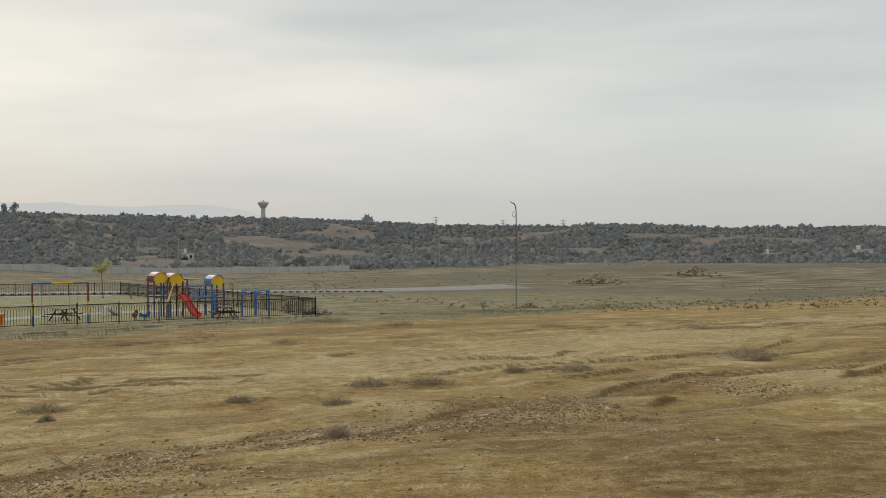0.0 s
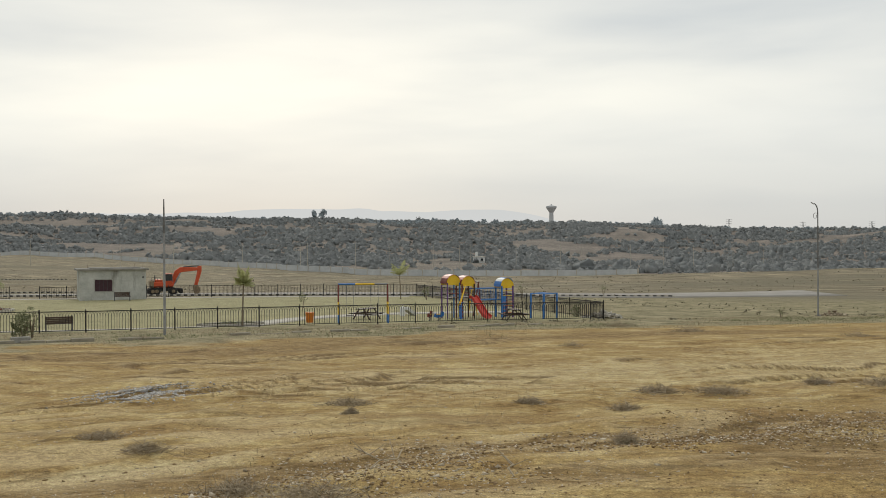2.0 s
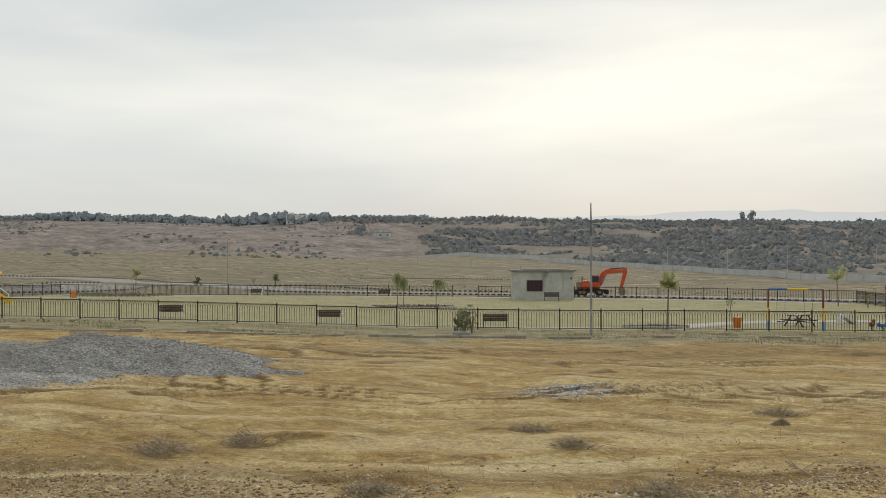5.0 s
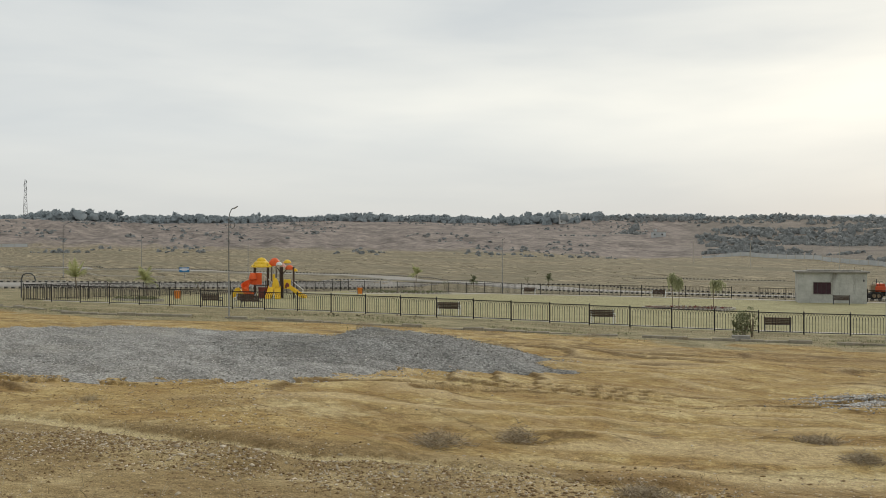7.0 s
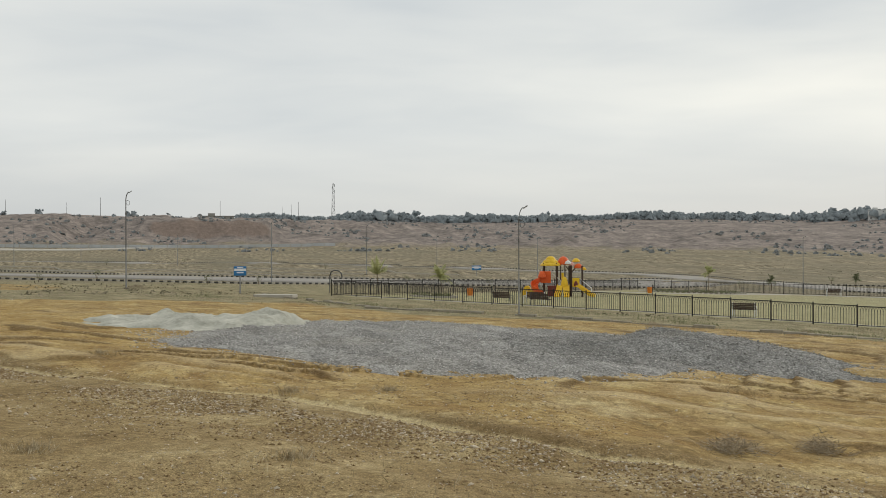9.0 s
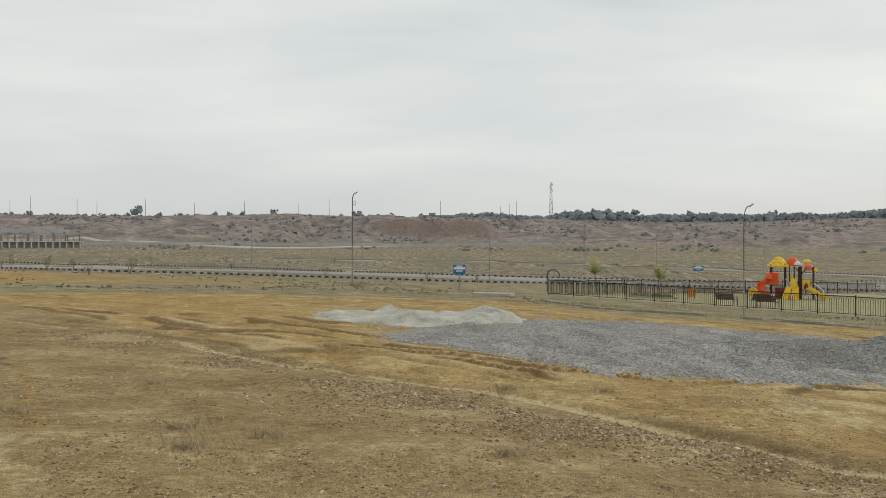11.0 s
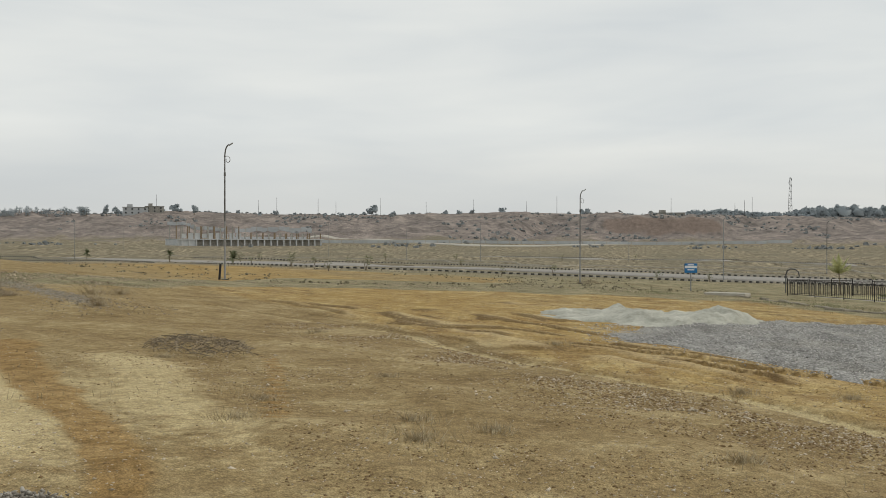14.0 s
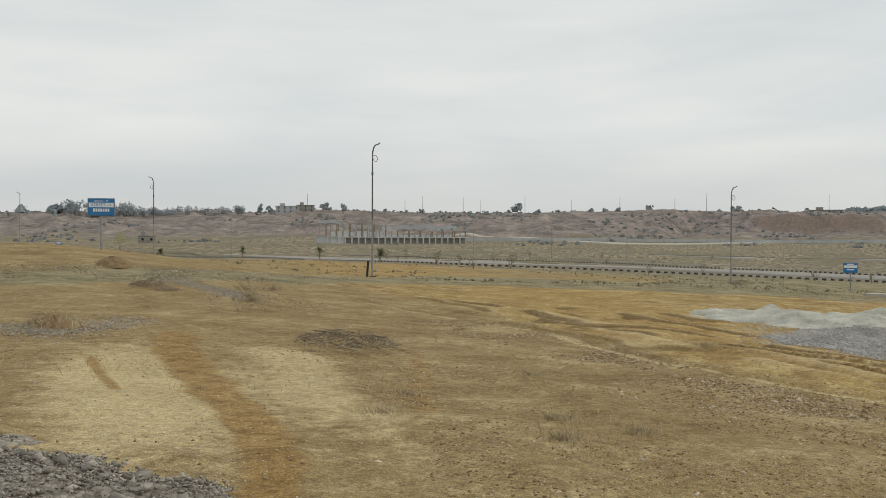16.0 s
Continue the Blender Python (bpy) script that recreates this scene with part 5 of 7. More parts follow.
def play_tower_set():
    x, y = xy(-26.25, 66.0)
    t = thing("play_tower_set", x, y, math.degrees(FA) + 6, "painted steel play towers with arched yellow roofs and red slide", "playground set")
    # two towers side by side
    for cx, cy, zr, posts in ((-0.95, 0.2, 2.45, M_PURPLE), (0.1, 0.0, 2.35, M_MAROON)):
        for sx in (-0.48, 0.48):
            for sy in (-0.45, 0.45):
                part("post", rod(B(), (cx + sx, cy + sy, -0.1), (cx + sx, cy + sy, zr + 0.05), 0.055), posts if sx < 0 else M_BLUE if posts is M_PURPLE else M_BROWN, t)
        part("deck", box(B(), (cx, cy, 1.45), (1.0, 0.95, 0.06), bevel=0.01), M_BROWN, t)
        for sy in (-0.45, 0.45):
            for zz in (1.75, 2.05):
                part("guard_rail", rod(B(), (cx - 0.48, cy + sy, zz), (cx + 0.48, cy + sy, zz), 0.02), M_MAROON, t)
        arch_roof(t, cx, cy, 1.15, 0.8, zr, 0.62, M_YELLOW, [M_MAROON, M_PINK, M_PINK])
    # slide to the front right
    bm = B()
    prof = [(0.0, 1.5), (0.25, 1.46), (1.25, 0.28), (1.6, 0.12), (1.62, 0.05), (1.2, 0.18), (0.2, 1.38), (0.0, 1.42)]
    prism(bm, prof, -0.26, 0.26)
    chute = part("slide", bm, M_RED, t, "bright red slide chute")
    chute.matrix_local = pose(0.4, -0.45, 0, 0, 0, -72)
    for s in (-0.28, 0.28):
        bm = B()
        for a, b in (((0, s, 1.52), (0.25, s, 1.5)), ((0.25, s, 1.5), (1.25, s, 0.34)), ((1.25, s, 0.34), (1.6, s, 0.18))):
            bar(bm, a, b, 0.035, 0.18)
        part("slide_side", bm, M_RED, chute)
    # ladders to the front left
    for s in (-0.22, 0.22):
        part("ladder_rail", rod(B(), (-0.95 + s * 0.3, -1.3 + s, 0.0), (-0.45 + s * 0.3, -0.42 + s * 0.6, 1.5), 0.04), M_BLUE, t)
        part("hand_rail", rod(B(), (-1.05 + s * 0.3, -1.35 + s, 1.05), (-0.1 + s * 0.3, -0.42 + s * 0.5, 2.3), 0.035), M_YELLOW, t)
    for i in range(6):
        f = i / 6 + 0.08
        part("rung", box(B(), (-0.95 + 0.5 * f, -1.3 + 0.9 * f, 1.5 * f), (0.42, 0.16, 0.04)), M_BLUE, t)
    part("post", rod(B(), (-1.05, -1.2, 0), (-1.05, -1.2, 1.1), 0.03), M_YELLOW, t)
    # hanging bridge to the third tower
    for sy in (-0.35, 0.35):
        part("bridge_rail", rod(B(), (0.6, sy, 2.05), (2.75, sy - 0.05, 2.05), 0.03), M_BLUE, t)
        part("bridge_rail", rod(B(), (0.6, sy, 1.25), (2.75, sy - 0.05, 1.25), 0.03), M_BLUE, t)
        for i in range(9):
            part("bridge_bar", rod(B(), (0.75 + i * 0.24, sy - 0.005 * i, 0.55 if i % 3 == 0 else 1.25), (0.75 + i * 0.24, sy - 0.005 * i, 2.05), 0.014, seg=5), M_BLUE, t)
    for i in range(10):
        part("bridge_plank", box(B(), (0.72 + i * 0.21, 0.0, 1.2 - 0.05 * math.sin(i * 0.45)), (0.17, 0.7, 0.035)), M_BROWN, t)
    for s in (-1, 1):
        part("brace", rod(B(), (1.75, 1.1 + s * 0.05, 2.45), (1.75 + s * 0.38, 1.2, 0.0), 0.045), M_MAROON, t)
        part("brace", rod(B(), (1.75, 1.9, 2.45), (1.75 + s * 0.38, 2.0, 0.0), 0.045), M_YELLOW, t)
    part("brace_bar", rod(B(), (1.75, 1.0, 2.45), (1.75, 2.0, 2.45), 0.045), M_BROWN, t)
    # third tower
    cx, cy = 3.2, -0.1
    for sx in (-0.45, 0.45):
        for sy in (-0.45, 0.45):
            part("post", rod(B(), (cx + sx, cy + sy, -0.1), (cx + sx, cy + sy, 2.2), 0.065), M_BLUE if sx < 0 else M_PURPLE, t)
    part("deck", box(B(), (cx, cy, 1.2), (0.95, 0.95, 0.06), bevel=0.01), M_BROWN, t)
    part("panel", box(B(), (cx - 0.3, cy - 0.48, 0.75), (0.3, 0.05, 1.5)), M_BLUE, t, "blue climbing panel")
    for i in range(4):
        part("rung", rod(B(), (cx - 0.4, cy - 0.5, 0.3 + 0.25 * i), (cx + 0.4, cy - 0.5, 0.3 + 0.25 * i), 0.02), M_BIN, t)
    for zz in (1.5, 1.85):
        part("guard_rail", rod(B(), (cx - 0.45, cy - 0.45, zz), (cx + 0.45, cy - 0.45, zz), 0.022), M_YELLOW, t)
    arch_roof(t, cx, cy, 1.15, 0.8, 2.15, 0.62, M_YELLOW, [M_BLUE, M_WHITE, M_BLUE])


play_tower_set()


def dome(bm, c, r, h, lobes=8, rings=5):
    """A scalloped dome roof."""
    rows = []
    n = lobes * 4
    for j in range(rings + 1):
        f = j / rings
        rr, zz = r * math.cos(f * math.pi / 2), h * math.sin(f * math.pi / 2)
        row = []
        for i in range(n):
            a = 2 * math.pi * i / n
            k = 1 + 0.07 * abs(math.sin(a * lobes / 2)) * (1 - f * 0.6)
            row.append(bm.verts.new((c[0] + rr * k * math.cos(a), c[1] + rr * k * math.sin(a), c[2] + zz + (0.06 * abs(math.sin(a * lobes / 2)) if j == 0 else 0))))
        rows.append(row)
    for a, b in zip(rows, rows[1:]):
        for i in range(n):
            bm.faces.new((a[i], a[(i + 1) % n], b[(i + 1) % n], b[i]))
    bm.faces.new(rows[0][::-1])
    return bm


def plastic_play_set():
    x, y = xy(45.4, 83.4)
    t = thing("plastic_play_set", x, y, math.degrees(FA) + 24, "orange and yellow plastic play set with domed roofs", "playground set")
    for cx, cy in ((-0.62, 0.2), (1.75, 0.3)):
        for sx in (-0.6, 0.6):
            for sy in (-0.6, 0.6):
                part("post", rod(B(), (cx + sx, cy + sy, -0.1), (cx + sx, cy + sy, 3.1 if cx < 0 else 2.85), 0.06), M_BROWN, t)
        part("deck", box(B(), (cx, cy, 1.15 if cx < 0 else 0.95), (1.2, 1.2, 0.08), bevel=0.01), M_BROWN, t)
    part("roof", dome(B(), (-0.6, 0.2, 2.84), 0.93, 0.5, 9), M_YELLOW, t, "scalloped yellow dome roof")
    part("roof_tier", dome(B(), (-0.6, 0.2, 3.12), 0.72, 0.42, 8), M_YELLOW, t)
    part("roof_cap", dome(B(), (-0.6, 0.2, 3.4), 0.45, 0.36, 6), M_YELLOW, t)
    part("roof", dome(B(), (0.58, 0.5, 2.95), 0.56, 0.78, 6), M_ORANGE, t, "rounded orange dome roof")
    for c, r, h, m in (((1.05, -0.2, 3.0), 0.3, 0.36, M_WHITE), ((1.4, -0.1, 2.85), 0.27, 0.36, M_PINK), ((2.0, 0.0, 2.62), 0.4, 0.45, M_ORANGE), ((1.77, 0.4, 3.2), 0.36, 0.36, M_YELLOW), ((2.48, 0.2, 2.45), 0.25, 0.28, M_YELLOW)):
        part("leaf_roof", dome(B(), c, r, h, 5), m, t)
    part("trunk_post", rod(B(), (1.36, -0.35, 0), (1.36, -0.35, 2.9), 0.10, 0.08), M_BROWN, t)
    for s in (-0.5, 0.5):
        part("branch", rod(B(), (1.36, -0.35, 2.2), (1.36 + s, -0.2, 2.8), 0.06, 0.04), M_BROWN, t)
    for i in range(3):
        part("post", rod(B(), (-0.1 + i * 0.4, 0.75, 0), (-0.1 + i * 0.4, 0.75, 3.0), 0.05), M_BROWN, t)
    # upper panels
    part("panel", box(B(), (-1.0, -0.48, 1.8), (0.95, 0.1, 1.1), bevel=0.04), M_ORANGE, t, "orange upper panel")
    part("panel", box(B(), (-1.5, -0.3, 1.85), (0.12, 0.8, 1.0), bevel=0.04), M_ORANGE, t)
    part("hood", dome(B(), (-1.32, -0.75, 1.75), 0.36, 0.62, 4), M_ORANGE, t, "orange rounded slide hood")
    part("panel", box(B(), (-0.4, -0.5, 0.52), (0.85, 0.08, 1.0), bevel=0.03), M_MAROON, t, "dark red lower panel")
    # no hole is cut: a maroon dome stands for the shade inside
    part("opening_fill", dome(B(), (1.8, -0.5, 0.95), 0.2, 0.5, 4), M_MAROON, t, "dark maroon arch in place of a shaded hole")
    part("panel", box(B(), (0.75, -0.4, 1.35), (0.35, 0.08, 0.7), bevel=0.03), M_ORANGE, t)
    part("panel", box(B(), (1.8, -0.45, 1.3), (0.65, 0.08, 0.85), bevel=0.03), M_YELLOW, t, "yellow upper panel")
    part("panel", box(B(), (0.55, -0.2, 1.9), (0.22, 0.08, 0.6), bevel=0.03), M_YELLOW, t)
    # spiral slide
    bm = B()
    prev = None
    for i in range(21):
        f = i / 20
        a = math.radians(60 + 250 * f)
        z = 1.5 - 1.35 * f
        c = Vector((-1.62, -0.85, z))
        rows = [c + Vector((math.cos(a) * r, math.sin(a) * r, dz)) for r, dz in ((0.06, 0.36), (0.12, 0.0), (0.6, 0.0), (0.72, 0.42), (0.77, 0.42), (0.66, -0.08), (0.08, -0.08))]
        cur = [bm.verts.new(v) for v in rows]
        if prev:
            for k in range(7):
                bm.faces.new((prev[k], prev[(k + 1) % 7], cur[(k + 1) % 7], cur[k]))
        prev = cur
    part("spiral_slide", bm, M_ORANGE, t, "orange spiral slide")
    bm = B()
    prism(bm, [(-3.15, 0.0), (-3.2, 0.35), (-2.95, 0.95), (-2.6, 1.0), (-2.35, 0.6), (-1.9, 0.3), (-1.85, 0.05)], -0.5, 0.1)
    bmesh.ops.bevel(bm, geom=bm.edges[:], offset=0.06, segments=2, affect="EDGES")
    part("climber", bm, M_YELLOW, t, "yellow moulded climber")
    # yellow slides
    for x0, turn in ((0.42, -98), (0.9, -85), (1.85, -14)):
        bm = B()
        prism(bm, [(0, 1.05), (0.3, 1.0), (1.3, 0.25), (1.75, 0.12), (1.75, 0.0), (1.2, 0.1), (0.2, 0.88), (0, 0.9)], -0.24, 0.24)
        s = part("slide", bm, M_YELLOW, t, "yellow slide chute")
        s.matrix_local = pose(x0, -0.5, 0, 0, 0, turn)
        for e in (-0.26, 0.26):
            bm = B()
            bar(bm, (0.2, e, 1.08), (1.3, e, 0.34), 0.04, 0.2)
            bar(bm, (1.3, e, 0.34), (1.75, e, 0.2), 0.04, 0.16)
            part("slide_side", bm, M_YELLOW, s)
    part("arch", dome(B(), (0.75, -0.55, 0.9), 0.35, 0.95, 4), M_YELLOW, t)
    # white rails of the stairs
    for e in (0.2, 0.6):
        part("stair_rail", rod(B(), (-0.45, e, 2.1), (0.5, e, 1.3), 0.025), M_WHITE, t)
        part("stair_rail", rod(B(), (2.2, e, 1.55), (3.2, e, 0.75), 0.025), M_WHITE, t)
        part("stair_rail", rod(B(), (3.2, e, 0.0), (3.2, e, 0.8), 0.03), M_WHITE, t)
        for i in range(4):
            part("baluster", rod(B(), (-0.35 + 0.22 * i, e, 1.3 - 0.1 * i), (-0.35 + 0.22 * i, e, 2.0 - 0.19 * i), 0.015, seg=5), M_WHITE, t)
    for i in range(4):
        part("stair_tread", box(B(), (2.4 + i * 0.24, 0.4, 0.75 - i * 0.2), (0.24, 0.5, 0.05)), M_BROWN, t)


plastic_play_set()


# ---- park hut ----
def park_hut():
    x, y = xy(-1.28, 107.2)
    t = thing("park_hut", x, y, math.degrees(FA) + 3, "small stained grey plaster park hut with flat slab roof", "hut", z=gz(x, y) - 0.1)
    w, d, h = 6.42, 4.2, 3.08
    # front wall with the window opening left open
    wx0, wx1, wz0, wz1 = 1.45, 3.1, 1.0, 2.15
    bm = B()
    for (a, b, c, e) in ((0, wx0, 0, h), (wx1, w, 0, h), (wx0, wx1, 0, wz0), (wx0, wx1, wz1, h)):
        box(bm, ((a + b) / 2, 0.1, (c + e) / 2), (b - a, 0.2, e - c))
    part("front_wall", bm, M_PLASTER, t, "stained pale plaster wall")
    part("side_wall", box(B(), (w - 0.1, d / 2 + 0.1, h / 2), (0.2, d - 0.2, h)), M_PLASTER, t)
    part("side_wall", box(B(), (0.1, d / 2 + 0.1, h / 2), (0.2, d - 0.2, h)), M_PLASTER, t)
    part("back_wall", box(B(), (w / 2, d + 0.1, h / 2), (w, 0.2, h)), M_PLASTER, t)
    part("roof", box(B(), (w / 2, d / 2 + 0.1, h + 0.09), (w + 0.5, d + 0.7, 0.18), bevel=0.02), M_SLAB, t, "flat concrete roof slab")
    part("roof", box(B(), (w / 2 + 0.3, d / 2 + 0.3, h + 0.22), (w - 1.5, d - 0.9, 0.09)), M_SLAB, t)
    win = part("window", box(B(), ((wx0 + wx1) / 2, 0.12, (wz0 + wz1) / 2), (wx1 - wx0, 0.04, wz1 - wz0)), M_SHUTTER, t, "dark maroon shuttered window")
    for i in range(3):
        part("window_bar", rod(B(), (wx0 + 0.4 * (i + 1), 0.06, wz0), (wx0 + 0.4 * (i + 1), 0.06, wz1), 0.012, seg=5), M_DARK_STEEL, win)
    for bx in ((wx0 - 0.06, wz0 - 0.06, wx0, wz1 + 0.06), (wx1, wz0 - 0.06, wx1 + 0.06, wz1 + 0.06), (wx0, wz1, wx1, wz1 + 0.06), (wx0 - 0.08, wz0 - 0.07, wx1 + 0.08, wz0)):
        part("window_frame", box(B(), ((bx[0] + bx[2]) / 2, -0.01, (bx[1] + bx[3]) / 2), (bx[2] - bx[0], 0.1, bx[3] - bx[1])), M_CONCRETE, win)
    part("wall_lamp", box(B(), (w - 0.3, -0.06, 2.35), (0.14, 0.14, 0.22), bevel=0.03), M_DARK_STEEL, t)
    for q in ((2.6, 1.2), (3.1, 1.2), (3.6, 2.4), (4.9, 1.5), (5.6, 3.0), (6.2, 1.0), (1.0, 3.6)):
        part("starter_rod", rod(B(), (*q, h + 0.1), (q[0] + 0.03, q[1], h + 0.55), 0.015, seg=5), M_BUCKET, t)


park_hut()


# ---- excavator ----
def excavator():
    x, y = xy(-10.8, 121.5)
    t = thing("excavator", x, y, math.degrees(FA), "orange wheeled excavator parked behind the back fence", "excavator")
    part("chassis", box(B(), (0, 0, 0.58), (3.5, 1.5, 0.36), bevel=0.06), M_RUBBER, t)
    for wx in (-1.45, -1.0, 0.85):
        for wy in (-0.95, 0.95):
            bm = B()
            bmesh.ops.create_cone(bm, cap_ends=True, segments=20, radius1=0.44, radius2=0.44, depth=0.42, matrix=pose(wx, wy, 0.44, 90))
            bmesh.ops.bevel(bm, geom=[e for e in bm.edges], offset=0.05, segments=1, affect="EDGES")
            wheel = part("tyre", bm, M_RUBBER, t)
            bm = B()
            bmesh.ops.create_cone(bm, cap_ends=True, segments=14, radius1=0.2, radius2=0.2, depth=0.46, matrix=pose(wx, wy, 0.44, 90))
            part("rim", bm, M_BUCKET, wheel)
    part("stabiliser", box(B(), (1.75, 0, 0.45), (0.35, 2.1, 0.55), bevel=0.05), M_RUBBER, t)
    part("blade", box(B(), (-1.95, 0, 0.42), (0.2, 2.1, 0.5), bevel=0.04), M_RUBBER, t)
    body = part("engine_body", box(B(), (-0.25, 0, 1.2), (2.3, 2.1, 0.62), bevel=0.12), M_DIGGER, t, "orange engine housing")
    part("counterweight", box(B(), (-1.5, 0, 1.3), (0.55, 2.1, 0.85), bevel=0.15), M_BUCKET, body, "dusty brown counterweight")
    part("hood", box(B(), (-0.75, -0.2, 1.62), (0.85, 1.5, 0.32), bevel=0.08), M_DIGGER, body)
    part("tank", box(B(), (0.75, 0.75, 1.45), (0.7, 0.55, 0.6), bevel=0.08), M_DIGGER, body)
    part("slew_ring", rod(B(), (0, 0, 0.74), (0, 0, 0.92), 0.7, seg=18), M_RUBBER, body)
    part("step", box(B(), (0.2, -1.0, 0.6), (0.7, 0.2, 0.35), bevel=0.03), M_RUBBER, body)
    part("exhaust", rod(B(), (-1.1, 0.4, 1.7), (-1.1, 0.4, 2.25), 0.06), M_DARK_STEEL, body)
    for k in range(4):
        part("guard_rail", rod(B(), (-1.6 + 0.35 * k, -0.95, 1.6), (-1.6 + 0.35 * k, -0.95, 2.0), 0.02, seg=5), M_DARK_STEEL, body)
    part("guard_bar", rod(B(), (-1.6, -0.95, 2.0), (-0.55, -0.95, 2.0), 0.02, seg=5), M_DARK_STEEL, body)
    cab = part("cab", box(B(), (0.3, -0.6, 1.9), (0.95, 0.9, 1.0), bevel=0.08), M_DARK_STEEL, t)
    part("cab_glass", box(B(), (0.3, -1.06, 2.0), (0.75, 0.03, 0.65)), M_GLASS, cab)
    part("cab_roof", box(B(), (0.3, -0.6, 2.44), (1.0, 0.95, 0.08), bevel=0.03), M_DIGGER, cab)
    part("cab_door", box(B(), (0.3, -1.07, 1.48), (0.8, 0.04, 0.32), bevel=0.01), M_DIGGER, cab)

    def limb(name, pts, y, w, mat, label=""):
        bm = B()
        prism(bm, pts, y - w / 2, y + w / 2)
        bmesh.ops.bevel(bm, geom=bm.edges[:], offset=0.03, segments=1, affect="EDGES")
        return part(name, bm, mat, t, label)

    boom = limb("boom", [(0.45, 1.15), (1.0, 1.05), (1.35, 1.95), (1.85, 2.58), (4.0, 2.8), (4.1, 3.14), (1.75, 3.18), (1.15, 2.75)], 0.25, 0.5, M_DIGGER, "orange bent boom")
    part("boom_ram", rod(B(), (1.1, -0.05, 1.2), (1.75, -0.05, 2.5), 0.08), M_STEEL, boom)
    part("arm_ram", rod(B(), (2.1, 0.25, 3.2), (3.9, 0.25, 3.32), 0.08), M_DARK_STEEL, boom)
    limb("dipper_arm", [(3.75, 3.3), (4.2, 3.28), (4.22, 2.7), (3.72, 1.0), (3.35, 1.0), (3.7, 2.5)], 0.25, 0.42, M_DIGGER, "orange dipper arm")
    limb("bucket", [(3.25, 1.05), (3.75, 1.05), (4.0, 0.65), (3.92, 0.1), (3.45, -0.02), (3.3, 0.4)], 0.25, 0.9, M_BUCKET, "worn brown bucket")


excavator()


# ---- lamps and posts ----
def street_lamp(x, y, h, turn, label="tall galvanised street lamp with curled top bracket", slim=1.0, group="street lamps"):
    t = thing("street_lamp", x, y, turn, label, "street lamp", group)
    part("base_plate", box(B(), (0, 0, 0.02), (0.4, 0.4, 0.06)), M_DARK_STEEL, t)
    part("pole", rod(B(), (0, 0, h * 0.42), (0, 0, h - 0.75), 0.052 * slim, 0.04 * slim, 10), M_LAMP, t, "dark upper pole")
    part("lower_pole", rod(B(), (0, 0, -0.1), (0, 0, h * 0.43), 0.066 * slim, 0.053 * slim, 10), M_STEEL, t)
    pts = [(0.26 * (1 - math.cos(a)), 0, h - 0.75 + 0.72 * math.sin(a)) for a in (math.pi / 2 * k / 6 for k in range(7))]
    part("arm", pipe(B(), pts, 0.04 * slim), M_LAMP, t)
    curl = [(0.16 + 0.2 * math.cos(a) * (1 - i / 26), 0, h - 0.95 + 0.26 * math.sin(a) * (1 - i / 26)) for i, a in enumerate(np.linspace(2.6, -4.0, 18))]
    part("scroll", pipe(B(), curl, 0.018, 5), M_LAMP, t, "curled iron bracket")
    part("lamp_head", box(B(), (0.36, 0, h + 0.0), (0.28, 0.14, 0.07), Matrix.Rotation(-0.6, 3, "Y"), 0.02), M_STEEL, t)
    part("band", rod(B(), (0, 0, h - 1.9), (0, 0, h - 1.7), 0.062 * slim), M_LAMP, t)
    return t


def pole(x, y, h, r=0.06, mat=M_STEEL, label="thin grey steel pole standing on open land", group="far poles", head=True):
    t = thing("pole", x, y, 0, label, "pole", group)
    part("shaft", rod(B(), (0, 0, -0.2), (0, 0, h), r, r * 0.6, 6), mat, t)
    if head:
        part("arm", rod(B(), (0, 0, h - 0.1), (r * 9, 0, h + 0.1), r * 0.6, seg=5), mat, t)
    return t


for az, d, h, turn in ((-4.15, 79, 8.3, 176), (109.15, 62.0, 8.15, 109), (89.2, 87.0, 8.0, 89), (121.15, 101.0, 7.9, 301), (76.1, 163, 8.0, 76)):
    street_lamp(*polar(az, d), h, turn)
street_lamp(*polar(67.45, 54.5), 5.85, 67, "thin street lamp standing outside the park fence", 0.6)
# bare tapering mast outside the fence
x, y = polar(31.7, 53.5)
t = thing("mast", x, y, 0, "bare grey tapered mast outside the fence", "pole")
part("shaft", rod(B(), (0, 0, -0.2), (0, 0, 5.2), 0.07, 0.052, 10), M_STEEL, t)
part("tip", rod(B(), (0, 0, 5.2), (0, 0, 6.95), 0.055, 0.028, 8), M_LAMP, t, "dark upper tube")
# dark stub beside a lamp
x, y = polar(109.45, 61.0)
t = thing("stub_post", x, y, 0, "short leaning dark steel stub beside the lamp", "post")
part("shaft", rod(B(), (0, 0, -0.1), (-0.08, 0.05, 0.95), 0.07, 0.07), M_BLACK_IRON, t)
for az, d, h in ((52.1, 134, 7.0), (81.4, 112, 6.6), (94.8, 200, 7.5), (103.4, 260, 9.0), (117.0, 190, 7.2), (127.9, 128, 7.3), (72.1, 215, 7.5), (99.0, 225, 7.0), (66.4, 170, 6.4), (86.5, 240, 7.0), (91.5, 300, 7.0), (114.5, 330, 7.5), (-9.8, 200, 7.5), (-14.0, 240, 7.0)):
    pole(*polar(az, d), h)
for az in (41.5, 38.5, 34.0, 31.2, 27.5, 24.3, 23.9, 21.2, 19.3, 16.8, 15.3, 14.7, 12.1, 9.6, 8.4, 5.7, 2.3, 0.2, -1.4, 3.9):
    pole(*polar(az, 330 + 7 * ((az * 13) % 9)), 8.5, 0.12, M_PAVING, "pale concrete pole below the scrub hill", "wall poles", False)
